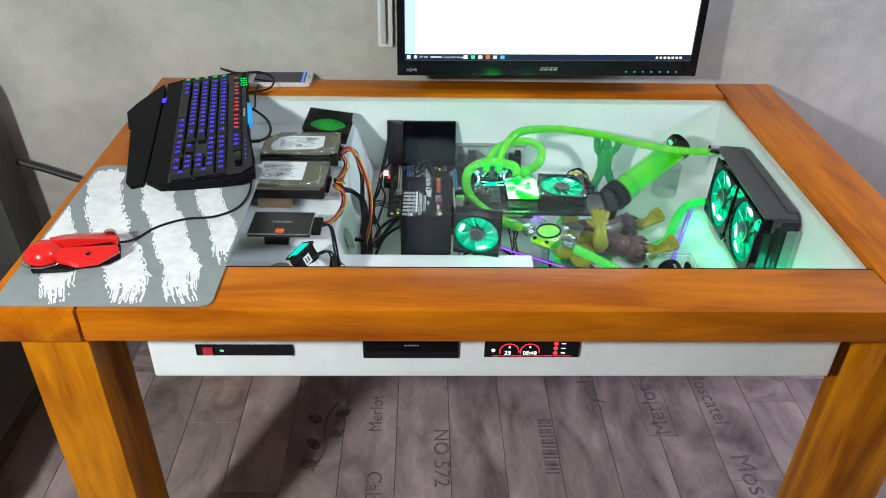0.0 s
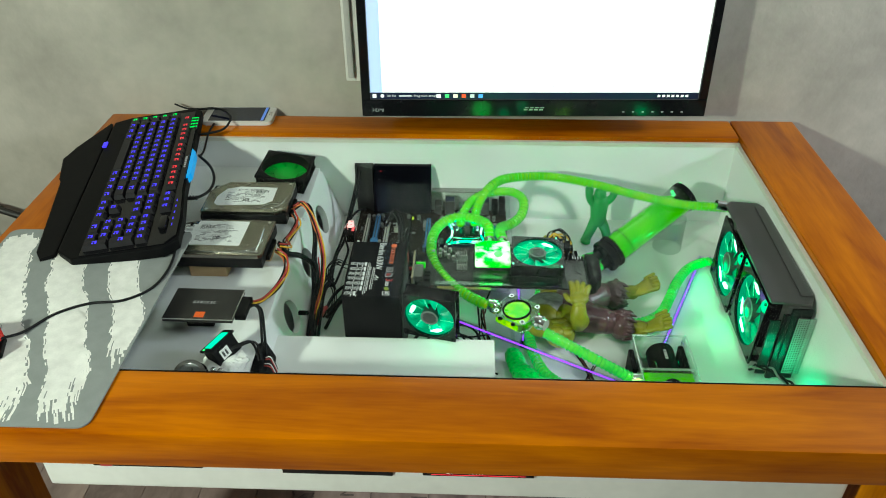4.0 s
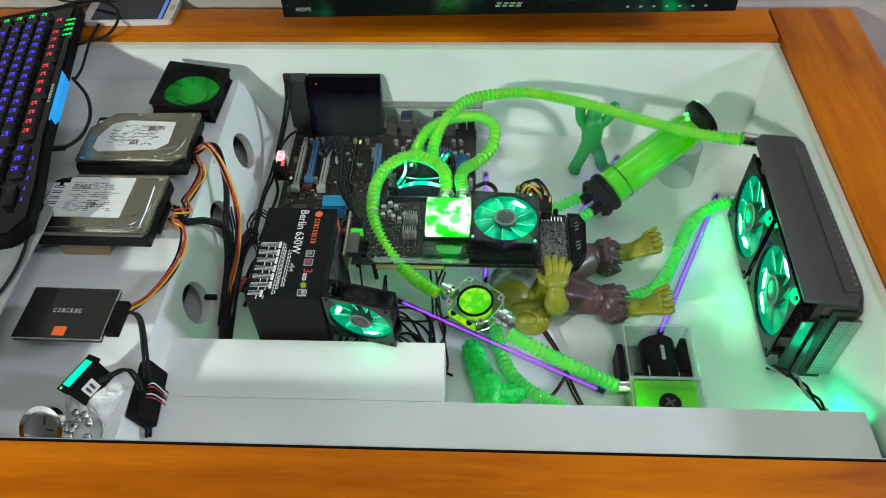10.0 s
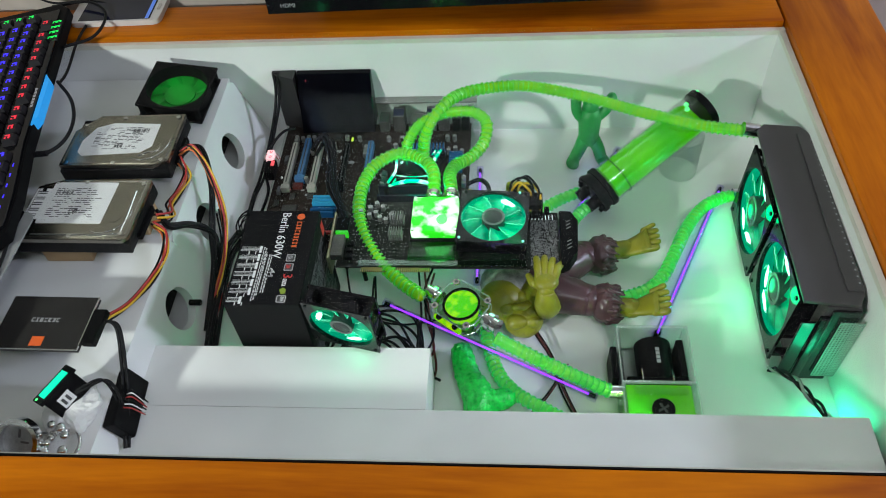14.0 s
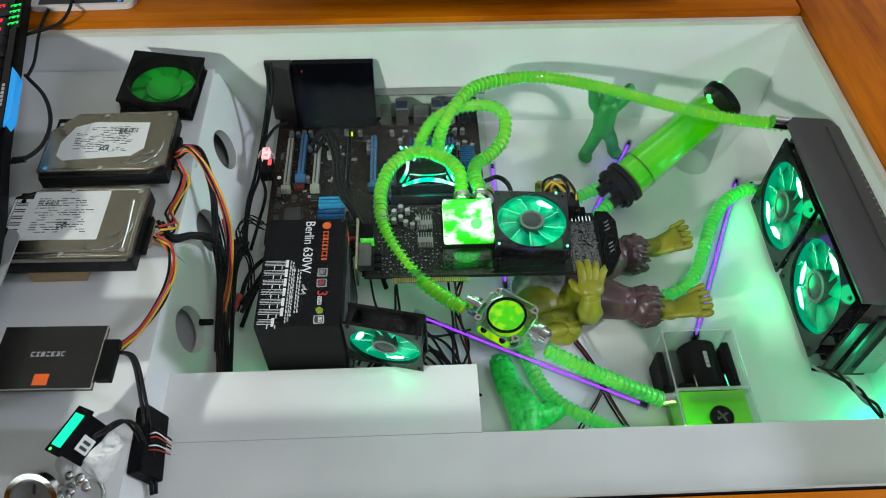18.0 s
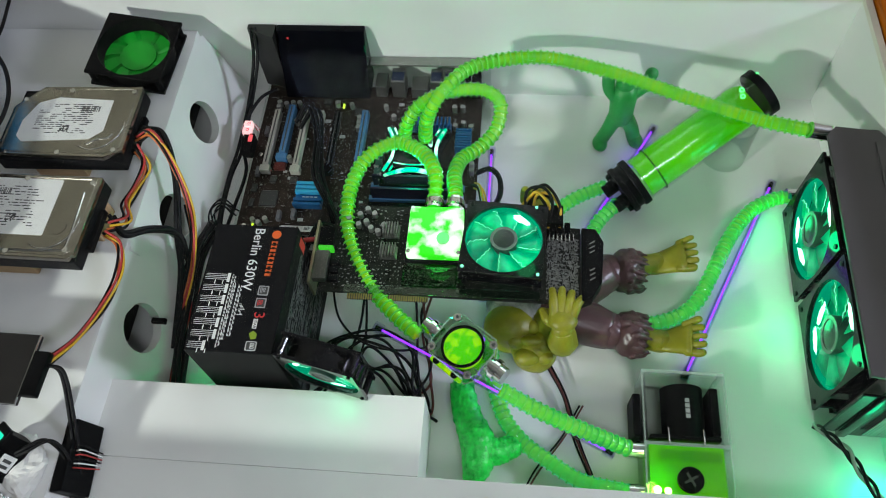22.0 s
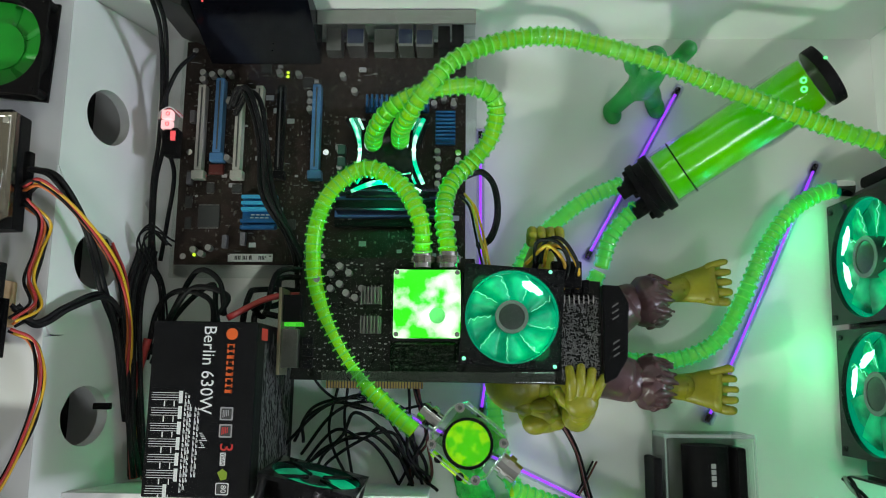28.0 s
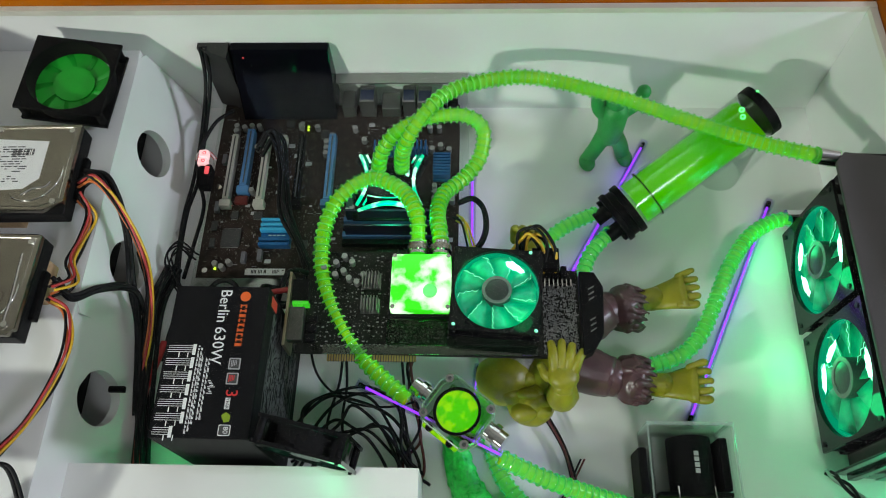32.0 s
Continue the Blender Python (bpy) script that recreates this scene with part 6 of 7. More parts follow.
part("bracket", rbox(0.008, 0.011, 1.296, 1.372, GZ - 0.020, GZ + 0.012, 0.0006), mat("tin_bracket", (0.34, 0.30, 0.20), 0.35, metal=0.9, vary=0.25), gpu)
part("video_socket", rbox(0.0112, 0.026, 1.302, 1.336, GZ + 0.0004, GZ + 0.010, 0.001), mat("dark_socket_steel", (0.12, 0.12, 0.11), 0.4, metal=0.8, vary=0.3), gpu)
part("video_socket", rbox(0.0112, 0.028, 1.342, 1.366, GZ + 0.0004, GZ + 0.008, 0.001), BLACK, gpu)
part("end_shroud", prism([(0.2920, 1.3765), (0.3070, 1.3755), (0.3150, 1.3600), (0.3125, 1.3120), (0.3030, 1.2960), (0.2920, 1.2900)], GZ - 0.012, GZ + 0.008), BLACK, gpu, bevel=0.0015)
bm = bmesh.new()
for k in range(3):
    for y in (1.313, 1.345):
        prism([(0.300, y + 0.0055 * k), (0.3055, y + 0.0035 + 0.0055 * k), (0.3055, y + 0.0050 + 0.0055 * k), (0.300, y + 0.0015 + 0.0055 * k)], GZ + 0.0082, GZ + 0.0084, bm)
part("shroud_slots", bm, METALP, gpu, "small slanted silver slots")
bm = bmesh.new()
rq = random.Random(15)
for _ in range(900):
    x, y = rq.uniform(0.256, 0.288), rq.uniform(1.292, 1.366)
    w, d = rq.choice(((0.0006, 0.0020), (0.0020, 0.0006), (0.0010, 0.0010), (0.0026, 0.0008), (0.0005, 0.0032)))
    box(x, x + w, y, y + d, GZ + 0.0001, GZ + 0.0012, bm)
for r in range(20):
    for c in range(30):
        if rq.random() < 0.55:
            x, y = 0.032 + 0.0045 * c + 0.0020 * rq.random(), 1.298 + 0.0050 * r + 0.002 * rq.random()
            w, d = rq.choice(((0.0008, 0.0015), (0.0015, 0.0008), (0.0010, 0.0010), (0.0024, 0.0011)))
            box(x, x + w, y, y + d, GZ + 0.0001, GZ + 0.0008, bm)
tagged(part("surface_parts", bm, mat("silver_smd_parts", (0.24, 0.24, 0.24), 0.35, 0.4, vary=0.6, scale=300), gpu), kind="stuff")
for x, y in ((0.052, 1.385), (0.060, 1.392), (0.068, 1.386), (0.060, 1.376), (0.066, 1.368), (0.074, 1.364), (0.080, 1.372), (0.052, 1.372), (0.040, 1.380)):
    part("capacitor", cyl(0.0030, GZ + 0.0002, GZ + 0.008, 12, m=pose(x, y, 0)), CAP_M, gpu, smooth=True)
for y in (1.340, 1.366):
    s = part("memory_heatsink", rbox(0.0795, 0.0975, y - 0.0075, y + 0.0075, GZ + 0.0002, GZ + 0.003, 0.0004), METALP, gpu)
    for k in range(6):
        part("fin", rbox(0.0800 + 0.0030 * k, 0.0812 + 0.0030 * k, y - 0.0075, y + 0.0075, GZ + 0.003, GZ + 0.012, 0.0002), METALP, s)
for y in (1.302, 1.312, 1.322):
    part("video_jack", rbox(0.029, 0.038, y, y + 0.007, GZ + 0.0004, GZ + 0.006, 0.0008), BLACK_METAL, gpu)
part("cover_sheet", rbox(0.046, 0.250, 1.2905, 1.3000, GZ + 0.0030, GZ + 0.0046, 0.0006), clear("green_tinted_sheet", (0.75, 0.9, 0.8), 0.9, 0.06, 0.10), gpu, "clear acrylic strip along the card edge")
for k in range(8):
    part("power_pin", box(0.2535 + 0.0042 * k, 0.2547 + 0.0042 * k, 1.3590, 1.3665, GZ + 0.0002, GZ + 0.0100), CHROME, gpu)
part("socket_light", box(0.0135, 0.0290, 1.338, 1.3415, GZ + 0.0004, GZ + 0.011), clear("green_lit_acrylic", (0.4, 0.95, 0.3), 0.8, 0.08, 0.1, (0.1, 0.8, 0.05), 0.5), gpu, "green lit acrylic edge")
for x in (0.250, 0.258, 0.266, 0.274):
    part("power_pin_block", rbox(x, x + 0.006, 1.368, 1.380, GZ + 0.0002, GZ + 0.012, 0.0008), BLACK, gpu)
# water block
wb = part("block_base", rbox(0.1070, 0.1695, 1.3260, 1.3890, GZ + 0.0004, GZ + 0.010, 0.002), BLACK_METAL, gpu)
GLOWBOX = two_tone("lit_green_coolant_block", (0.05, 0.55, 0.02), (0.5, 0.8, 0.4), (0.03, 0.80, 0.01), (2.4, 3.2, 2.4), 1.0, 34, 0.47, 0.67, 0.15, 4)
part("lit_chamber", rbox(0.1095, 0.1675, 1.3280, 1.3870, GZ + 0.0102, GZ + 0.0240, 0.003), GLOWBOX, gpu, "glowing green coolant chamber with white-hot patches", smooth=True)
part("center_plug", cyl(0.0068, GZ + 0.0242, GZ + 0.0258, 24, m=pose(0.1475, 1.3470, 0)), mat("grey_plug", (0.22, 0.24, 0.22), 0.4, 0.5), gpu, smooth=True)
for x, y in ((0.1125, 1.331), (0.1645, 1.331), (0.1125, 1.384), (0.1645, 1.384)):
    part("screw", cyl(0.0022, GZ + 0.0240, GZ + 0.0252, 10, m=pose(x, y, 0)), CHROME, gpu)
for x in (0.1340, 0.1565):
    part("fitting", cyl(0.0088, 0.0, 0.014, 24, m=pose(x, 1.3890, GZ + 0.015, -90, 0, 0)), CHROME, gpu, smooth=True)
    part("fitting_collar", ring(0.0108, 0.0088, 0.004, 0.010, 24, pose(x, 1.3890, GZ + 0.015, -90, 0, 0)), STEEL, gpu)
part("lower_cover", rbox(0.1060, 0.1640, 1.3000, 1.3250, GZ + 0.0004, GZ + 0.009, 0.002), clear("smoked_cover", (0.35, 0.6, 0.4), 0.8, 0.05, 0.04), gpu)
point_light("block_led_light", (0.138, 1.358, GZ + 0.050), 0.20, (0.06, 1.0, 0.12), 0.02)
gfan = led_fan(pose(0.2108, 1.3460, GZ + 0.0120, 0, 0, -4), 0.0850, 0.020, "black framed fan with teal lit rotor on the graphics card", "lit fans", [(60, 0.36)], 4, 0.035)
for x in (-0.0375, 0.0375):
    for y in (-0.0375, 0.0375):
        part("spacer", cyl(0.0032, -0.0119, -0.0001, 12, m=pose(x, y, 0)), BLACK_METAL, gfan)
for x, y in ((-0.038, -0.038), (0.038, -0.039), (0.030, 0.040)):
    part("corner_led", ball(0.0017, (x, y, 0.0212), n=6), GLINT_LED, gfan, "tiny teal led")
bundle("gpu_leads", "black and yellow power leads curling into the graphics card", [(0.262, 1.374, 0.694), (0.262, 1.392, 0.704), (0.250, 1.408, 0.706), (0.238, 1.406, 0.700), (0.232, 1.392, 0.690)], 0.0017, [YELLOW_W, RUBBER, RUBBER, YELLOW_W, RUBBER, RUBBER], 0.0055, 26)
part("power_plug", rbox(0.246, 0.272, 1.372, 1.395, GZ + 0.0125, GZ + 0.022, 0.001), BLACK, gpu)
bundle("loose_wires", "tangle of thin black wires on the case floor", [(0.020, 1.190, 0.596), (0.045, 1.228, 0.603), (0.080, 1.243, 0.600), (0.108, 1.226, 0.594), (0.122, 1.188, 0.586)], 0.0017, [RUBBER] * 5, 0.0075, 27, loose=1.9)
bundle("loose_wires", "brown and black wires running under the card", [(0.125, 1.330, 0.630), (0.130, 1.285, 0.608), (0.132, 1.240, 0.598), (0.126, 1.205, 0.592), (0.120, 1.182, 0.586)], 0.0015, [DARK_RED_W, RUBBER, RUBBER, DARK_RED_W], 0.0060, 28, loose=1.9)
bundle("loose_wires", "black wires curving across the case floor", [(0.045, 1.345, 0.592), (0.055, 1.290, 0.588), (0.050, 1.24, 0.586), (0.062, 1.186, 0.584)], 0.0016, [RUBBER, RUBBER], 0.005, 29, loose=1.9)
bundle("loose_wires", "black wires looping by the power supply", [(0.006, 1.225, 0.60), (0.035, 1.266, 0.612), (0.075, 1.268, 0.610), (0.110, 1.250, 0.600), (0.128, 1.215, 0.592), (0.132, 1.184, 0.586)], 0.0017, [RUBBER] * 4, 0.0065, 30, loose=1.9)
bundle("loose_wires", "thin black cable under the graphics card edge", [(0.020, 1.330, 0.640), (0.030, 1.290, 0.618), (0.058, 1.268, 0.604), (0.098, 1.262, 0.600), (0.140, 1.270, 0.600)], 0.0014, [RUBBER], 0.0, 35, loose=1.9)
point_light("floor_led_light", (-0.112, 1.215, 0.612), 0.022, (0.01, 1.0, 0.30), 0.006)
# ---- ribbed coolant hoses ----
# wall with a faint green glow mixed into its colour
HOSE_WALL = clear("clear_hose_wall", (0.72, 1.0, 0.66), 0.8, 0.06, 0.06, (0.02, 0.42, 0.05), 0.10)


# brighter copy for the floor hoses: the rods' violet light set as teal glow
HOSE_WALL_UV_GLOW = clear("hose_wall_violet_lit_glow", (0.62, 1.0, 0.78), 0.8, 0.06, 0.06, (0.0, 0.62, 0.30), 0.22)


def hose(label, pts, r=0.0078, pitch=0.0074, wall=None):
    h = thing("coolant_hose", pose(0, 0, 0), label, "hose", "green ribbed coolant hoses")
    path = even_path(pts, 0.0024)
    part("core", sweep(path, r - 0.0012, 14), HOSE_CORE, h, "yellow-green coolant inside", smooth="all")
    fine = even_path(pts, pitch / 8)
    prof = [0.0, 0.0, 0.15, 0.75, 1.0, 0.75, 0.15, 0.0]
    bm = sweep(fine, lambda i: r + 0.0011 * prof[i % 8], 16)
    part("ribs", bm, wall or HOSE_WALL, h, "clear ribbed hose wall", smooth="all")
    rib = bmesh.new()
    rh = random.Random(len(pts))
    n = len(fine)
    for i in range(4, n - 4, 8):
        d = (fine[i + 1] - fine[i - 1]).normalized() + Vector((rh.uniform(-1, 1), rh.uniform(-1, 1), rh.uniform(-1, 1))) * 0.04
        q = d.normalized().to_track_quat("Z", "Y").to_matrix().to_4x4()
        ring(r + 0.0010 + 0.0003 * rh.random(), r - 0.0010, -0.0007, 0.0007, 16, Matrix.Translation(fine[i]) @ q, rib)
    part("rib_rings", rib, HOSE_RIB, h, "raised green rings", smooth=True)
    return h


FIT_Z = GZ + 0.015
hose("green ribbed hose from the processor block to the radiator", [(0.109, 1.518, 0.652), (0.112, 1.522, 0.678), (0.122, 1.530, 0.702), (0.140, 1.550, 0.716), (0.165, 1.575, 0.7165), (0.209, 1.5935, 0.712), (0.260, 1.597, 0.7095), (0.336, 1.578, 0.705), (0.413, 1.5505, 0.6985), (0.486, 1.520, 0.700), (0.540, 1.497, 0.7095), (0.557, 1.491, 0.7125)])
hose("green ribbed hose curling from processor block to graphics card", [(0.083, 1.516, 0.652), (0.088, 1.524, 0.672), (0.102, 1.536, 0.690), (0.122, 1.546, 0.698), (0.149, 1.552, 0.702), (0.180, 1.554, 0.700), (0.199, 1.543, 0.690), (0.195, 1.515, 0.676), (0.176, 1.490, 0.672), (0.158, 1.470, 0.678), (0.152, 1.440, 0.688), (0.155, 1.415, 0.694), (0.1565, 1.401, FIT_Z)])
hose("green ribbed hose arching from graphics card to flow meter", [(0.1340, 1.401, FIT_Z), (0.132, 1.430, 0.704), (0.1155, 1.462, 0.6965), (0.083, 1.480, 0.692), (0.053, 1.462, 0.690), (0.038, 1.430, 0.686), (0.036, 1.388, 0.681), (0.047, 1.348, 0.676), (0.072, 1.304, 0.675), (0.103, 1.270, 0.676), (0.128, 1.249, 0.678)])
hose("green ribbed hose from flow meter down to the pump", [(0.214, 1.199, 0.668), (0.254, 1.184, 0.654), (0.297, 1.174, 0.634), (0.346, 1.1645, 0.6105)], wall=HOSE_WALL_UV_GLOW)
hose("green ribbed hose along the case floor to the pump", [(0.306, 1.400, 0.600), (0.285, 1.360, 0.592), (0.235, 1.335, 0.590), (0.204, 1.310, 0.590), (0.203, 1.250, 0.590), (0.217, 1.199, 0.590), (0.238, 1.171, 0.592), (0.264, 1.152, 0.596), (0.298, 1.133, 0.598), (0.346, 1.1245, 0.6000)], wall=HOSE_WALL_UV_GLOW)
hose("green ribbed hose leaving the reservoir beside the card", [(0.331, 1.489, 0.605), (0.296, 1.474, 0.600), (0.266, 1.452, 0.595), (0.240, 1.425, 0.590), (0.225, 1.385, 0.589), (0.25, 1.34, 0.589), (0.31, 1.318, 0.5895), (0.36, 1.311, 0.591), (0.402, 1.320, 0.594), (0.428, 1.340, 0.597), (0.449, 1.378, 0.600), (0.472, 1.424, 0.600), (0.500, 1.462, 0.600), (0.530, 1.481, 0.600), (0.548, 1.484, 0.600)], wall=HOSE_WALL_UV_GLOW)
hose("short green ribbed hose under the reservoir end", [(0.345, 1.466, 0.605), (0.319, 1.436, 0.602), (0.308, 1.404, 0.600)], wall=HOSE_WALL_UV_GLOW)

# ---- reservoir ----
lo, hi = Vector((0.3630, 1.4868, 0.6180)), Vector((0.4970, 1.5695, 0.6840))
axis = (hi - lo).normalized()
res_m = Matrix.Translation(lo) @ axis.to_track_quat("Z", "Y").to_matrix().to_4x4()
RL = (hi - lo).length
res = thing("coolant_reservoir", res_m, "clear cylinder reservoir of green coolant with black caps", "reservoir")
part("glass_tube", ring(0.0280, 0.0258, 0.006, RL - 0.002, 48), ACRYL, res, smooth=True)
bm = cyl(0.0255, 0.008, RL * 0.97, 48)
cut = bmesh.ops.bisect_plane(bm, geom=list(bm.verts) + list(bm.edges) + list(bm.faces), plane_co=(0, 0, RL * 0.895), plane_no=res_m.to_3x3().inverted() @ Vector((0.25, 0, 1)), clear_outer=True)
bmesh.ops.holes_fill(bm, edges=[e for e in bm.edges if e.is_boundary])
part("coolant", bm, COOLANT, res, "bright green coolant", smooth=True)
part("tube_line", ring(0.0283, 0.0279, 0.026, 0.0275, 48), BLACK, res)
for z0, z1, r in ((-0.004, 0.004, 0.0305), (-0.012, -0.0045, 0.0280), (-0.019, -0.0125, 0.0305)):
    part("end_cap", cyl(r, z0, z1, 40), BLACK, res, smooth=True)
for k in range(8):
    a = 2 * math.pi * k / 8
    part("cap_bolt", cyl(0.0035, -0.024, -0.0195, 10, m=pose(0.0245 * math.cos(a), 0.0245 * math.sin(a), 0)), BLACK, res)
part("top_cap", cyl(0.0292, RL - 0.002, RL + 0.0085, 40), BLACK, res, smooth=True)
part("cap_light", ring(0.0030, 0.0016, 0, 0.001, 14, pose(0.004, 0.0266, RL - 0.016, -90, 0, 0)), LED_GREEN, res)
part("cap_light", ring(0.0030, 0.0016, 0, 0.001, 14, pose(-0.003, 0.0266, RL - 0.020, -90, 0, 0)), LED_GREEN, res)
part("cap_light", ball(0.0018, (0.010, 0.0265, RL + 0.0085), n=6), LED_GREEN, res)
for x in (-0.012, 0.012):
    part("fitting", cyl(0.0085, -0.036, -0.0195, 20, m=pose(x, 0, 0)), BLACK_METAL, res, smooth=True)
sup = thing("reservoir_stand", pose(0.4830, 1.5610, FLOOR_IN), "clear plastic cup propping the reservoir end", "stand")
part("cup", ring(0.027, 0.0255, 0.0005, 0.068, 40), clear("frosted_cup", (0.88, 0.93, 0.90), 0.6, 0.2, 0.06), sup, smooth=True)

# ---- radiator with two lit fans ----
rad = thing("radiator", pose(0.5625, 1.3450, FLOOR_IN + 0.002, 0, 0, -1.5), "dark grey coolant radiator standing on edge", "radiator")
RT = 0.141
part("shell", rbox(0.004, 0.040, -0.1400, 0.1400, 0.004, RT, 0.003), DARKGREY, rad, smooth=True)
cover = prism([(-0.020, -0.135), (0.036, -0.140), (0.044, -0.125), (0.044, 0.128), (0.034, 0.142), (-0.010, 0.146), (-0.020, 0.134)], RT + 0.0005, RT + 0.005)
part("top_cover", cover, DARKGREY, rad, bevel=0.0015)
part("cover_strip", rbox(0.026, 0.0435, -0.122, 0.126, RT + 0.0052, RT + 0.0078, 0.001), DARKGREY, rad)
holes_ = bmesh.new()
for k in range(26):
    cyl(0.0011, RT + 0.0079, RT + 0.0081, 8, m=pose(0.0405, -0.112 + 0.0090 * k, 0), bm=holes_)
part("strip_holes", holes_, PRINT_GREY, rad)
part("end_tank", rbox(0.004, 0.040, 0.1405, 0.152, 0.02, RT - 0.004, 0.004), BLACK, rad, smooth=True)
part("end_tank", rbox(0.010, 0.040, -0.1440, -0.1405, 0.004, RT - 0.002, 0.0015), BLACK_GLOSS, rad, "dark sheet end of the radiator")
part("end_clip", rbox(0.0, 0.0095, -0.1470, -0.1405, 0.004, RT - 0.012, 0.002), BLACK_GLOSS, rad, smooth=True)
part("end_clip", rbox(-0.016, -0.0005, -0.1430, -0.1405, 0.010, RT - 0.024, 0.001), BLACK_GLOSS, rad)
part("fitting", cyl(0.0088, 0.0, 0.020, 20, m=pose(-0.014, 0.1455, RT - 0.006, 0, -80, 0)), CHROME, rad, smooth=True)
part("fitting", cyl(0.0088, 0.0, 0.018, 20, m=pose(-0.004, 0.141, 0.020, 0, -90, 0)), CHROME, rad, smooth=True)
part("foot", rbox(0.0, 0.040, -0.12, -0.10, -0.002, 0.0035, 0.001), BLACK, rad)
part("foot", rbox(0.0, 0.040, 0.10, 0.12, -0.002, 0.0035, 0.001), BLACK, rad)
MESHM = mat("galvanised_mesh", (0.42, 0.43, 0.42), 0.4, metal=0.7, vary=0.15)
bm = bmesh.new()
for k in range(8):
    box(0.0035 * k, 0.0035 * k + 0.0009, -0.0004, 0.0004, 0.0, 0.108, bm)
for k in range(31):
    box(0.0, 0.0255, -0.0006, 0.0006, 0.0035 * k, 0.0035 * k + 0.0009, bm)
grid = part("mesh_guard", bm, MESHM, rad, "perforated metal guard")
grid.matrix_basis = pose(0.0205, -0.1475, 0.018, 0, 0, 0)
for i, y in enumerate((1.4065, 1.2815)):
    led_fan(pose(0.5660, y + 0.001, 0.6500, 0, -88, -1.5), 0.120, 0.025, "black framed fan with bright teal lit rotor on the radiator", "lit fans", [(-10, 0.36), (150, 0.36), (200, 0.33)] if i == 0 else [(0, 0.36), (165, 0.35), (120, 0.30)], 7 + i, 0.085, DEEP_BLADE, 4)
lead = thing("fan_leads", pose(0, 0, 0), "twisted grey and black fan leads running to the front ledge", "cable")
lp_ = even_path([(0.534, 1.204, 0.600), (0.538, 1.191, 0.616), (0.549, 1.172, 0.628), (0.557, 1.150, 0.632), (0.567, 1.130, 0.634), (0.577, 1.1180, 0.622)], 0.002)
for k, mm in enumerate((RUBBER, MESHM, RUBBER)):
    tw = [p + Vector((0.0030 * math.cos(i * 0.22 + 2.1 * k), 0.0012 * math.sin(i * 0.22 + 2.1 * k), 0.0026 * math.sin(i * 0.22 + 2.1 * k))) for i, p in enumerate(lp_)]
    part("wire", sweep(tw, 0.0017, 6), mm, lead, smooth="all")
strip = thing("led_strip", pose(0.575, 1.121, FLOOR_IN + 0.001), "short cyan-white led strip glowing on the case floor", "led strip")
part("tape", box(-0.03, 0.03, -0.005, 0.005, 0, 0.002), LABEL, strip)
for k in range(4):
    part("diode", box(-0.026 + 0.015 * k, -0.020 + 0.015 * k, -0.003, 0.003, 0.0021, 0.0036), glow("cyan_white_diode", (0.35, 1.0, 0.85), 14.0), strip)
point_light("strip_light", (0.585, 1.140, 0.592), 0.16, (0.02, 1.0, 0.42), 0.02)

# ---- pump in a clear box ----
pump = thing("pump_reservoir", pose(0.3990, 1.1715, FLOOR_IN), "clear acrylic pump box half full of green coolant", "pump")
PX, PY, PZ = 0.0410, 0.0730, 0.0440
for nm, a in (("wall_panel", (-PX, -PX + 0.004, -PY + 0.018, PY, 0.001, PZ)), ("wall_panel", (PX - 0.004, PX, -PY + 0.018, PY, 0.001, PZ)), ("wall_panel", (-PX + 0.0042, PX - 0.0042, PY - 0.004, PY, 0.001, PZ)), ("wall_panel", (-PX + 0.0042, PX - 0.0042, -PY + 0.018, -PY + 0.022, 0.001, PZ - 0.002)), ("base_panel", (-PX, PX, -PY + 0.018, PY, 0.0, 0.0008)), ("divider", (-PX + 0.0042, PX - 0.0042, -0.002, 0.002, 0.001, PZ - 0.002))):
    part(nm, box(*a), ACRYL, pump)
# separate bright strips and posts draw the lit edges of the panels
for e0, e1 in (((-PX, -PY + 0.018), (-PX, PY)), ((PX, -PY + 0.018), (PX, PY)), ((-PX, PY), (PX, PY)), ((-PX, -0.002), (PX, -0.002))):
    part("panel_edge", rbox(min(e0[0], e1[0]) - 0.0008, max(e0[0], e1[0]) + 0.0008, min(e0[1], e1[1]) - 0.0034, max(e0[1], e1[1]) + 0.0001, PZ + 0.0043, PZ + 0.0062, 0.0004), ACRYL_EDGE_GLOW, pump)
for ex, ey in ((-PX, PY), (PX, PY), (-PX, -0.002), (PX, -0.002)):
    part("corner_post", rbox(ex - 0.004 if ex > 0 else ex, ex if ex > 0 else ex + 0.004, ey - 0.004, ey, 0.001, PZ + 0.004, 0.0006), ACRYL_EDGE_GLOW, pump)
part("lid", rbox(-PX, PX, -PY + 0.018, -0.0025, PZ + 0.0002, PZ + 0.0042, 0.0008), ACRYL, pump)
part("coolant", rbox(-PX + 0.0046, PX - 0.0046, -PY + 0.0225, -0.0025, 0.0012, PZ - 0.0030, 0.001), COOLANT, pump, "bright green coolant")
part("filler_cap", cyl(0.0125, PZ + 0.0043, PZ + 0.0085, 32, m=pose(0.000, -0.038, 0)), BLACK, pump, smooth=True)
bm = bmesh.new()
box(-0.007, 0.007, -0.0012, 0.0012, 0, 0.0006, bm)
box(-0.0012, 0.0012, -0.007, 0.007, 0, 0.0006, bm)
part("cap_slot", bm, PRINT, pump).matrix_basis = pose(0.000, -0.038, PZ + 0.0086, 0, 0, 30)
part("motor", cyl(0.0215, -0.0275, 0.0275, 40, m=pose(0.003, 0.034, 0.0225, 90, 0, 0)), BLACK, pump, "black cylindrical pump motor", smooth=True)
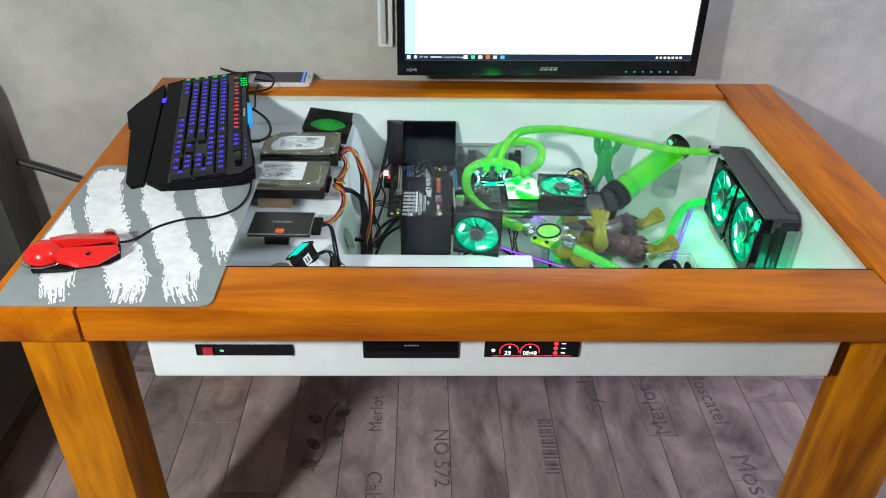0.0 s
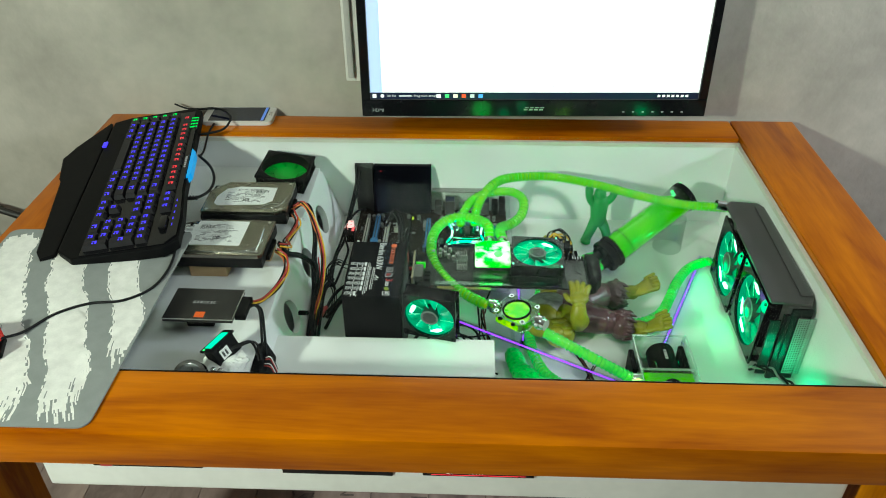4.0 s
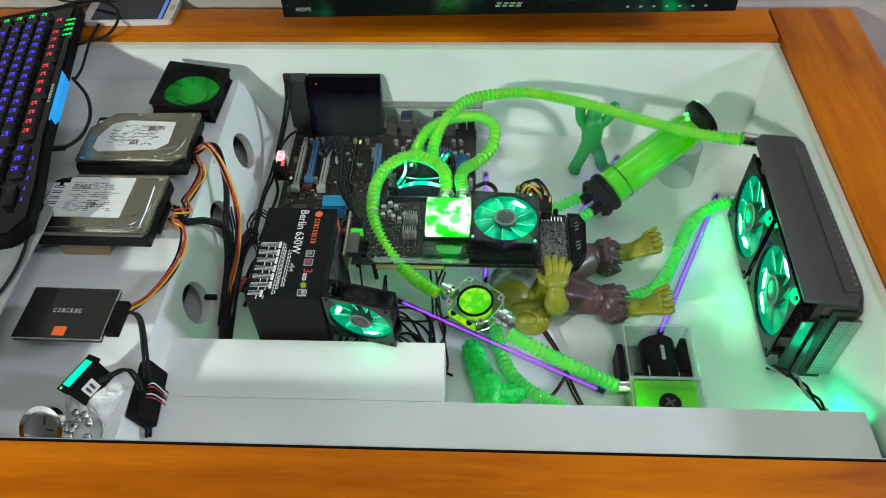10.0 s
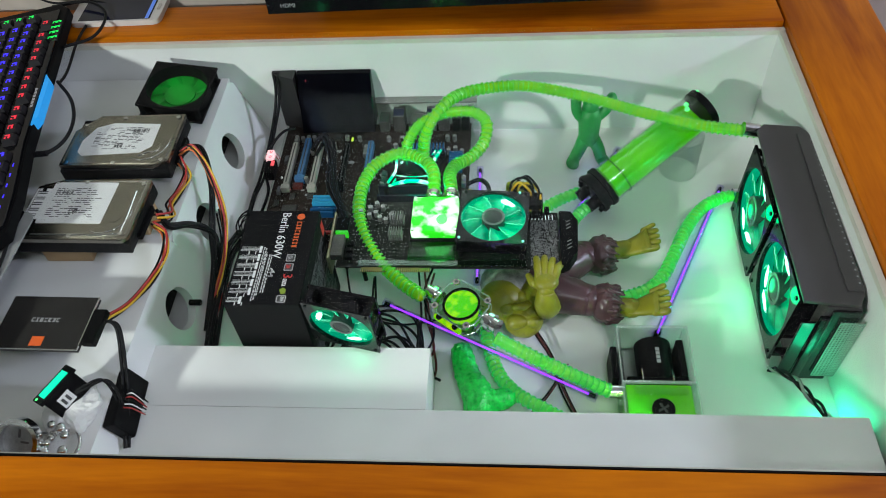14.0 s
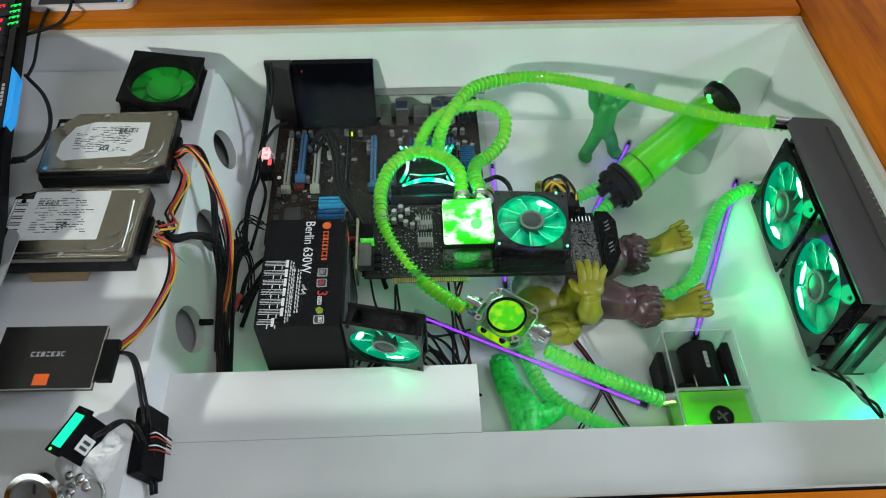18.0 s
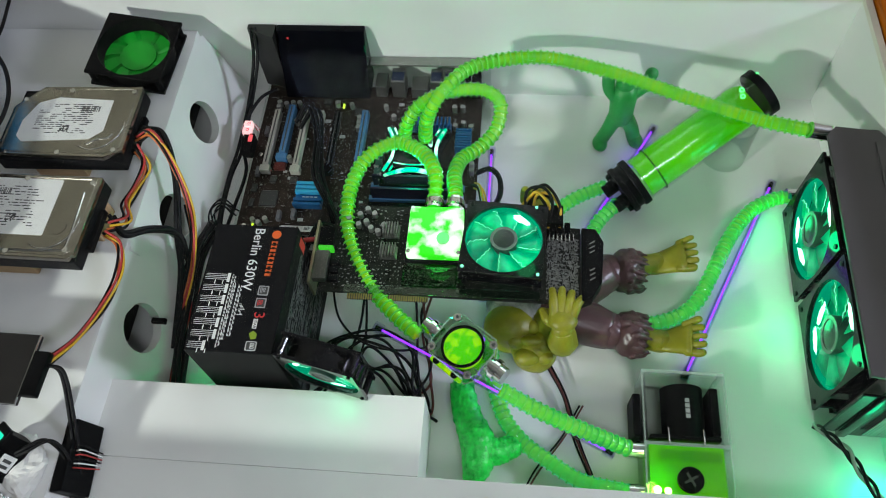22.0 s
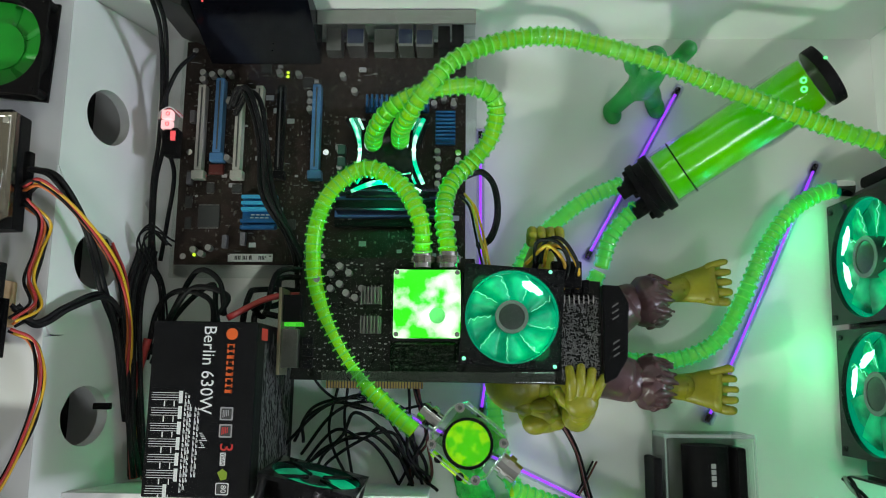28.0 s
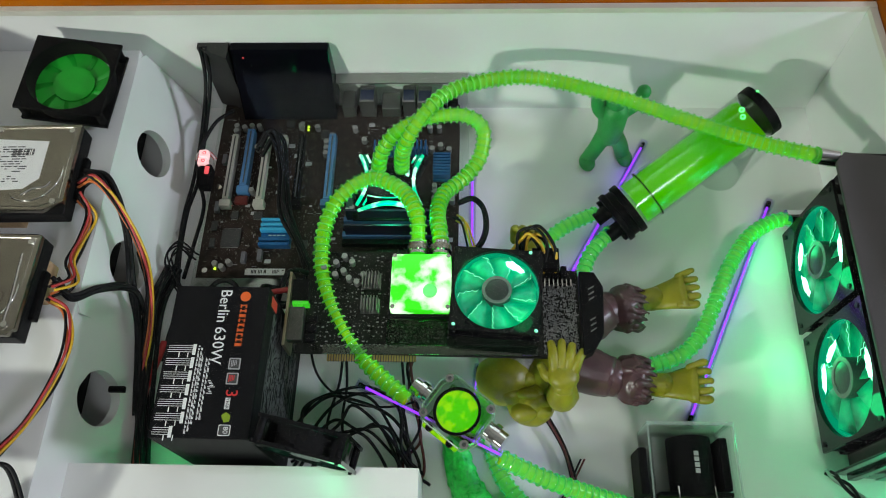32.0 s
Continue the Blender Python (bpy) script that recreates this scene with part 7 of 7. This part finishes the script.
part("motor_flange", rbox(-0.0340, 0.0360, 0.0035, 0.0085, 0.002, 0.042, 0.002), BLACK, pump)
bm = bmesh.new()
for k in range(4):
    box(-0.0022, 0.0022, -0.0105 + 0.0054 * k, -0.0062 + 0.0054 * k, 0, 0.0003, bm)
part("maker_mark", bm, PRINT_GREY, pump).matrix_basis = pose(0.0040, 0.036, 0.0441, 0, 3, 0)
for y, z in ((-0.007, 0.032), (-0.047, 0.022)):
    part("fitting", cyl(0.0088, 0.0, 0.014, 20, m=pose(-PX, y, z, 0, -90, 0)), CHROME, pump, smooth=True)
part("pump_led", ball(0.0042, (-0.030, -0.047, 0.0395), n=8), glow("pump_white_led", (0.85, 1.0, 0.5), 9.0), pump, "white led in the coolant")
part("pump_led", ball(0.0036, (-0.020, -0.0475, 0.0405), n=8), glow("pump_yellow_led", (1.0, 0.9, 0.35), 6.0), pump)
part("side_clip", rbox(-PX - 0.009, -PX - 0.001, 0.006, 0.050, 0.001, 0.040, 0.002), BLACK, pump)
part("back_block", rbox(0.028, 0.0365, 0.010, 0.060, 0.002, 0.040, 0.002), BLACK, pump)
part("lid_strip", rbox(-PX + 0.012, PX - 0.010, -0.020, -0.010, PZ + 0.0044, PZ + 0.0075, 0.001), ACRYL, pump, "clear strip across the lid")
for x in (-0.018, 0.016):
    part("lid_hook", sweep([Vector((x - 0.003, -0.006, PZ + 0.0075)), Vector((x, -0.004, PZ + 0.0082)), Vector((x, 0.004, PZ + 0.0080)), Vector((x, 0.012, PZ + 0.0070))], 0.0008, 6), CHROME, pump)
point_light("pump_led_light", (0.366, 1.128, 0.640), 0.05, (0.4, 1.0, 0.1), 0.006)
bundle("pump_wires", "twisted black and red wires across the case floor", [(0.262, 1.262, 0.590), (0.282, 1.225, 0.586), (0.292, 1.185, 0.586), (0.305, 1.150, 0.586), (0.320, 1.116, 0.586)], 0.0012, [RUBBER, DARK_RED_W, RUBBER], 0.0020, 33)
bundle("pump_wires", "twisted black and red wires under the hoses", [(0.300, 1.215, 0.586), (0.280, 1.180, 0.586), (0.255, 1.145, 0.586), (0.240, 1.116, 0.586)], 0.0011, [DARK_RED_W, RUBBER], 0.0016, 34)

# ---- flow meter ----
fm = thing("flow_meter", pose(0.1760, 1.2395, 0.6620, 6, -3, -38), "clear acrylic flow meter with glowing green disc", "flow meter")
octo = [(0.030, 0.014), (0.022, 0.026), (-0.022, 0.026), (-0.030, 0.014), (-0.030, -0.014), (-0.022, -0.026), (0.022, -0.026), (0.030, -0.014)]
part("body", prism(octo, 0, 0.016), clear("flow_acrylic", (0.80, 0.92, 0.80), 0.8, 0.05, 0.06), fm, bevel=0.0015)
part("body_edge", sweep([Vector((x, y, 0.0162)) for x, y in octo + octo[:1]], 0.0009, 6), ACRYL_EDGE_GLOW, fm)
part("body_edge", sweep([Vector((x, y, 0.0002)) for x, y in octo + octo[:1]], 0.0009, 6), ACRYL_EDGE_GLOW, fm)
part("lower_body", rbox(-0.024, 0.024, -0.020, 0.020, -0.010, -0.0004, 0.002), clear("flow_acrylic_low", (0.70, 0.9, 0.6), 0.8, 0.05, 0.06), fm)
part("channel", rbox(-0.022, 0.022, -0.006, 0.006, -0.008, -0.002, 0.001), COOLANT, fm)
part("lit_disc", cyl(0.0195, 0.0020, 0.0150, 40), two_tone("lit_flow_disc", (0.10, 0.55, 0.0), (0.38, 0.65, 0.0), (0.08, 0.70, 0.0), (0.42, 0.90, 0.0), 0.62, 95, 0.44, 0.56), fm, "glowing lime green disc", smooth=True)
part("bar_insert", rbox(-0.020, 0.020, -0.0300, -0.0245, 0.004, 0.012, 0.002), two_tone("lit_bar_insert", (0.15, 0.5, 0.0), (0.4, 0.6, 0.0), (0.12, 0.6, 0.0), (0.40, 0.8, 0.0), 0.45, 90), fm, "lime coolant channel")
for x in (-0.012, 0.012):
    part("port_plug", cyl(0.0036, 0.0120, 0.0140, 14, m=pose(x, -0.0272, 0)), BLACK, fm)
part("seal_ring", ring(0.0222, 0.0196, 0.0150, 0.0172, 40), BLACK, fm, smooth=True)
for x in (-0.024, 0.024):
    for y in (-0.020, 0.020):
        part("screw", cyl(0.0042, 0.0162, 0.0185, 16, m=pose(x, y, 0)), CHROME, fm, smooth=True)
        part("screw_socket", cyl(0.0020, 0.0185, 0.0188, 6, m=pose(x, y, 0)), PRINT, fm)
for s in (-1, 1):
    part("fitting", cyl(0.0090, 0.0, 0.020, 24, m=pose(s * 0.030, s * 0.004, 0.006, 0, 90 * s, 0)), CHROME, fm, smooth=True)
    part("fitting_collar", ring(0.0115, 0.0090, 0.006, 0.012, 24, pose(s * 0.030, s * 0.004, 0.006, 0, 90 * s, 0)), CHROME, fm)
for s in (-1, 1):
    part("support_post", cyl(0.0030, FLOOR_IN - 0.664 + 0.0005, -0.0104, 10, m=pose(0.012 * s, 0, 0)), ACRYL, fm)

# ---- violet cold cathode rods ----
CLEARTUBE = clear("cathode_glass", (0.92, 0.90, 1.0), 0.7, 0.05, 0.03)


def rod(a, b, label="thin violet glowing cold cathode rod with clear end caps"):
    a, b = Vector(a), Vector(b)
    t = thing("cold_cathode_rod", Matrix.Translation(a) @ (b - a).to_track_quat("Z", "Y").to_matrix().to_4x4(), label, "light rod", "violet light rods")
    L = (b - a).length
    part("lit_tube", cyl(0.0013, 0.008, L - 0.008, 12), UV_ROD, t, smooth=True)
    part("sleeve", ring(0.0042, 0.0036, 0.0, L, 16), CLEARTUBE, t, smooth=True)
    for z in (0.0, L - 0.012):
        part("end_cap", rbox(-0.0052, 0.0052, -0.0052, 0.0052, z, z + 0.012, 0.001), CLEARTUBE, t)
        part("end_plug", cyl(0.0024, z + 0.002, z + 0.010, 10), BLACK, t)
    return t


RZ = FLOOR_IN + 0.0065
rod((0.3990, 1.6000, RZ), (0.2960, 1.4140, RZ))
rod((0.5370, 1.5170, RZ), (0.4100, 1.2520, RZ))
rod((0.0720, 1.2800, 0.6230), (0.3310, 1.1600, 0.6040))
rod((0.1880, 1.5480, RZ + 0.012), (0.1880, 1.3300, RZ + 0.012))
rod((0.1960, 1.3120, RZ + 0.004), (0.1880, 1.2560, RZ + 0.004))
for p in ((0.2950, 1.4130, 0.60), (0.47, 1.39, 0.605), (0.21, 1.222, 0.61), (0.188, 1.46, 0.62), (0.37, 1.55, 0.60)):
    point_light("cathode_glow", p, 0.016, (0.30, 0.08, 1.0), 0.01)

# ---- toys ----
def limb(bm, pts, radii, n=14):
    path = smooth_path(pts, 6)
    m = len(path) - 1
    rr = []
    for i in range(len(path)):
        u = i / m * (len(radii) - 1)
        k = min(int(u), len(radii) - 2)
        rr.append(radii[k] + (radii[k + 1] - radii[k]) * (u - k))
    sweep(path, lambda i: rr[i], n, bm)
    ball(radii[0], path[0], n=8, bm=bm)
    ball(radii[-1], path[-1], n=8, bm=bm)
    return bm


bm = bmesh.new()
limb(bm, [(0, 0, 0.046), (0, 0, 0.070), (0, 0.001, 0.084)], [0.0125, 0.0140, 0.0150])
limb(bm, [(-0.006, 0, 0.044), (-0.013, 0, 0.024), (-0.022, -0.002, 0.006)], [0.0085, 0.0070, 0.0065])
limb(bm, [(0.006, 0, 0.044), (0.016, 0, 0.024), (0.021, -0.002, 0.006)], [0.0085, 0.0070, 0.0065])
limb(bm, [(-0.012, 0, 0.082), (-0.020, 0, 0.094), (-0.0215, 0.001, 0.112)], [0.0060, 0.0050, 0.0058])
limb(bm, [(0.012, 0, 0.082), (0.024, 0, 0.093), (0.030, 0.001, 0.110)], [0.0060, 0.0050, 0.0058])
ball(0.0100, (0, 0, 0.101), (0.95, 1, 1.1), bm)
for s in (-1, 1):
    ball(0.0075, (0.023 * s, -0.006, 0.005), (1, 1.5, 0.7), bm, 8)
bm.normal_update()
for v in bm.verts:
    v.co += v.normal * 0.0022
    v.co.z = max(v.co.z, 0.0)
man = tagged(link_bm("toy_figurine", bm, GREEN_TOY, smooth="all"), "plain bright green rubber figurine with raised arms", "figurine")
man.matrix_basis = pose(0.3495, 1.5800, FLOOR_IN - 0.0004, -6, 0, 8)

# large lying figurine: one mesh, three paint colours
bm = bmesh.new()


def add(idx, fn, *a, **k):
    n0 = len(bm.faces)
    fn(bm, *a, **k) if fn is limb else fn(*a, bm=bm, **k)
    bm.faces.ensure_lookup_table()
    for f in bm.faces[n0:]:
        f.material_index = idx


Fz = FLOOR_IN
add(2, ball, 0.034, (0.235, 1.318, Fz + 0.034), (1.25, 1.05, 0.85))
add(0, ball, 0.030, (0.222, 1.290, Fz + 0.036), (1.0, 0.95, 0.9))
add(0, ball, 0.0235, (0.2480, 1.2660, Fz + 0.0300), (1.05, 1.0, 1.0))
add(0, ball, 0.0105, (0.2400, 1.2530, Fz + 0.0440), (1.3, 1.0, 0.8))
add(0, ball, 0.0090, (0.2580, 1.2550, Fz + 0.0420), (1.1, 1.0, 0.8))
add(0, ball, 0.0085, (0.2440, 1.2690, Fz + 0.0520), (1.5, 0.8, 0.6))
rm = random.Random(9)
for k in range(13):
    a = 2.4 * k
    add(0, ball, 0.0085 + 0.004 * rm.random(), (0.240 + 0.022 * math.cos(a) * rm.uniform(0.5, 1), 1.272 + 0.018 * math.sin(a) * rm.uniform(0.5, 1), Fz + 0.036 + 0.012 * rm.random()), (1.2, 0.9, 0.9), n=10)
add(0, limb, [(0.258, 1.300, Fz + 0.040), (0.276, 1.272, Fz + 0.052), (0.273, 1.260, Fz + 0.074), (0.273, 1.266, Fz + 0.090)], [0.020, 0.0175, 0.0130, 0.0105])
add(0, ball, 0.0130, (0.2735, 1.2740, Fz + 0.0960), (1.15, 1.05, 0.7))
for k in range(4):
    fx = 0.2650 + 0.0062 * k
    sp = 0.2625 + 0.0098 * k
    top_y = 1.3010 + (0.002, 0.004, 0.0, -0.006)[k]
    add(0, limb, [(fx, 1.279, Fz + 0.099), ((fx + sp) / 2, (1.281 + top_y) / 2, Fz + 0.106), (sp, top_y, Fz + 0.1045)], [0.0050, 0.0047, 0.0038], n=10)
add(0, limb, [(0.264, 1.272, Fz + 0.092), (0.257, 1.276, Fz + 0.094), (0.2535, 1.284, Fz + 0.0945)], [0.0054, 0.0048, 0.0040], n=8)
add(0, limb, [(0.238, 1.345, Fz + 0.040), (0.240, 1.385, Fz + 0.052), (0.2420, 1.408, Fz + 0.080), (0.2430, 1.416, Fz + 0.092)], [0.018, 0.016, 0.0125, 0.011])
add(0, ball, 0.0130, (0.2430, 1.4180, Fz + 0.0950), (1.1, 0.9, 0.8))
for k in range(4):
    fx = 0.2310 + 0.0080 * k
    add(0, limb, [(fx, 1.416, Fz + 0.100), (fx, 1.424, Fz + 0.106), (fx, 1.420, Fz + 0.112)], [0.0052, 0.0050, 0.0044], n=8)
def paw(bm, path, widths, flat):
    n = len(path) - 1
    sweep(path, lambda i: widths[0] + (widths[1] - widths[0]) * (i / n) ** 1.3, 16, bm, flat)


for y0, y1, ye in ((1.302, 1.293, 1.2860), (1.345, 1.366, 1.3860)):
    add(1, limb, [(0.262, (y0 + 1.325) / 2, Fz + 0.032), (0.298, y0, Fz + 0.034), (0.330, y1, Fz + 0.033)], [0.029, 0.0255, 0.0205], n=24)
    cy = y1 + (ye - y1) * 0.2
    add(1, ball, 0.0250, (0.3500, cy, Fz + 0.0300), (0.80, 1.02, 1.0), n=18)
    for k in range(22):
        a = 2 * math.pi * k / 22
        s1, s2 = 0.0195 + 0.003 * (k % 2), 0.0215 - 0.004 * (k % 3 == 0)
        add(1, limb, [(0.353, cy + s1 * math.cos(a), Fz + 0.029 + s1 * math.sin(a)), (0.363, cy + s2 * math.cos(a + 0.1), Fz + 0.029 + s2 * math.sin(a + 0.1)), (0.368 + 0.004 * (k % 2), cy + 0.9 * s2 * math.cos(a + 0.2), Fz + 0.029 + 0.9 * s2 * math.sin(a + 0.2))], [0.0048, 0.0034, 0.0010], n=6)
    add(0, limb, [(0.352, cy, Fz + 0.029), (0.372, y1 + (ye - y1) * 0.7, Fz + 0.027), (0.384, y1 + (ye - y1) * 0.85, Fz + 0.026)], [0.0125, 0.0120, 0.0125])
    foot = [Vector((0.378 + 0.038 * k / 8, y1 + (ye - y1) * (0.8 + 0.25 * k / 8), Fz + 0.026 + 0.018 * (k / 8) ** 2)) for k in range(9)]
    n0 = len(bm.faces)
    paw(bm, foot, (0.0125, 0.0225), 0.42)
    bm.faces.ensure_lookup_table()
    for f in bm.faces[n0:]:
        f.material_index = 0
    for k in range(5):
        ty = foot[-1].y - 0.0192 + 0.0096 * k
        rt = 0.0046 - 0.0003 * k
        tip = 0.4250 - 0.0008 * (k - 2) ** 2
        add(0, limb, [(0.408, foot[-1].y + (ty - foot[-1].y) * 0.85, Fz + 0.041), (0.419, ty, Fz + 0.047), (tip, ty, Fz + 0.0490)], [rt, rt * 0.95, rt * 0.85], n=10)
for v in bm.verts:
    cuff = 1.0 if 0.335 < v.co.x < 0.372 else 0.0
    pleat = 0.0009 * math.sin(v.co.y * 1500 + 300 * (v.co.x - 0.3)) if 0.285 < v.co.x < 0.330 and v.co.z < Fz + 0.07 else 0.0
    d = pleat + noise.noise(v.co * 120) * 0.0008 + noise.noise(v.co * 45) * 0.0010 + cuff * noise.noise(Vector((v.co.x * 90, v.co.y * 190, v.co.z * 190))) * 0.0032
    v.co += v.normal * d if v.normal.length else Vector()
    v.co.z = max(v.co.z, Fz + 0.0002)
brute = tagged(link_bm("lying_figurine", bm, [OLIVE_SKIN, PLUM, GREY_TOY], smooth="all"), "large olive green figurine in plum trousers lying on its back", "figurine")

# green scaly toy limb standing by the ledge
bm = bmesh.new()
limb(bm, [(0.172, 1.222, Fz + 0.020), (0.180, 1.190, Fz + 0.022), (0.192, 1.165, Fz + 0.022), (0.192, 1.140, Fz + 0.018), (0.186, 1.120, Fz + 0.008)], [0.013, 0.014, 0.018, 0.015, 0.006], 28)
limb(bm, [(0.196, 1.160, Fz + 0.020), (0.212, 1.158, Fz + 0.018), (0.226, 1.164, Fz + 0.014)], [0.017, 0.013, 0.011], 20)
bmesh.ops.subdivide_edges(bm, edges=list(bm.edges), cuts=1, use_grid_fill=True)
bm.normal_update()
for v in bm.verts:
    v.co += v.normal * (0.0019 * abs(math.sin(v.co.x * 780 + 2 * noise.noise(v.co * 90)) * math.sin(v.co.y * 420 + v.co.z * 360)) + 0.0016 * noise.noise(v.co * 170))
    v.co.z = max(v.co.z, Fz + 0.0002)
tagged(link_bm("scaly_toy", bm, mat("scaly_green_rubber", (0.030, 0.72, 0.085), 0.30, vary=0.35, scale=150, bump=0.6, bump_scale=260), smooth="all"), "bright green scaly rubber toy limb on the case floor", "toy")

# ---- devices in the front panel ----
FP = BY0 - 0.0142
pw_ = thing("power_switch_panel", pose(-0.3125, FP, 0.6350, 90, 0, 0), "slim black switch strip with red button and green light", "switch panel")
part("plate", rbox(-0.0720, 0.0720, -0.0100, 0.0100, 0, 0.003, 0.001), BLACK_GLOSS, pw_)
part("button", rbox(-0.0610, -0.0455, -0.0070, 0.0070, 0.0031, 0.006, 0.001), mat("red_lit_plastic", (0.45, 0.02, 0.04), 0.3, vary=0.1), pw_, "red power button")
part("power_light", box(-0.036, -0.031, -0.001, 0.001, 0.0031, 0.0036), LED_GREEN, pw_)
dr = thing("optical_drive", pose(-0.0655, FP, 0.6385, 90, 0, 0), "black optical drive front with thin tray slot", "disc drive")
part("front", rbox(-0.0715, 0.0715, -0.0185, 0.0185, 0, 0.003, 0.001), BLACK_GLOSS, dr)
part("tray", rbox(-0.068, 0.068, -0.004, 0.014, 0.0031, 0.0042, 0.0005), BLACK, dr)
bm = bmesh.new()
for i in range(6):
    box(-0.010 + 0.0038 * i, -0.0073 + 0.0038 * i, 0.0070, 0.0092, 0.0043, 0.0046, bm)
part("maker_mark", bm, PRINT_GREY, dr)
fc = thing("fan_controller", pose(0.1160, FP, 0.6405, 90, 0, 0), "black fan controller with red gauges and white digits", "fan controller")
part("front", rbox(-0.0715, 0.0715, -0.0180, 0.0180, 0, 0.003, 0.001), BLACK_GLOSS, fc)
G_RED = glow("gauge_red", (1.0, 0.03, 0.06), 1.6)
G_WHITE = glow("gauge_white", (0.9, 0.95, 1.0), 1.8)
for cx in (-0.034, -0.003):
    bm = bmesh.new()
    for k in range(19):
        a = radians(-10 + 200 * k / 18)
        b = radians(-10 + 200 * (k + 0.7) / 18)
        prism([(cx + 0.0135 * math.cos(a), -0.006 + 0.0135 * math.sin(a)), (cx + 0.0150 * math.cos(a), -0.006 + 0.0150 * math.sin(a)), (cx + 0.0150 * math.cos(b), -0.006 + 0.0150 * math.sin(b)), (cx + 0.0135 * math.cos(b), -0.006 + 0.0135 * math.sin(b))], 0.0031, 0.0034, bm)
    part("gauge_arc", bm, G_RED, fc)
    part("gauge_dot", cyl(0.0016, 0.0031, 0.0034, 10, m=pose(cx, 0.002, 0)), G_WHITE, fc)
text("digits", "29", 0.0105, pose(-0.036, -0.0095, 0.0033, 0, 0, 0), G_WHITE, fc)
text("digits", "05:40", 0.0095, pose(-0.003, -0.0095, 0.0033, 0, 0, 0), G_WHITE, fc)
part("knob_mark", cyl(0.0028, 0.0031, 0.0034, 14, m=pose(-0.058, -0.004, 0)), G_WHITE, fc)
for y in (0.009, 0.000, -0.009):
    part("channel_light", cyl(0.0034, 0.0031, 0.0034, 16, m=pose(0.0355, y, 0)), G_RED, fc)
    part("channel_bar", box(0.044, 0.050, y - 0.0006, y + 0.0006, 0.0031, 0.0034), G_WHITE, fc)
part("red_line", box(-0.060, 0.060, -0.0152, -0.0146, 0.0031, 0.0034), G_RED, fc)
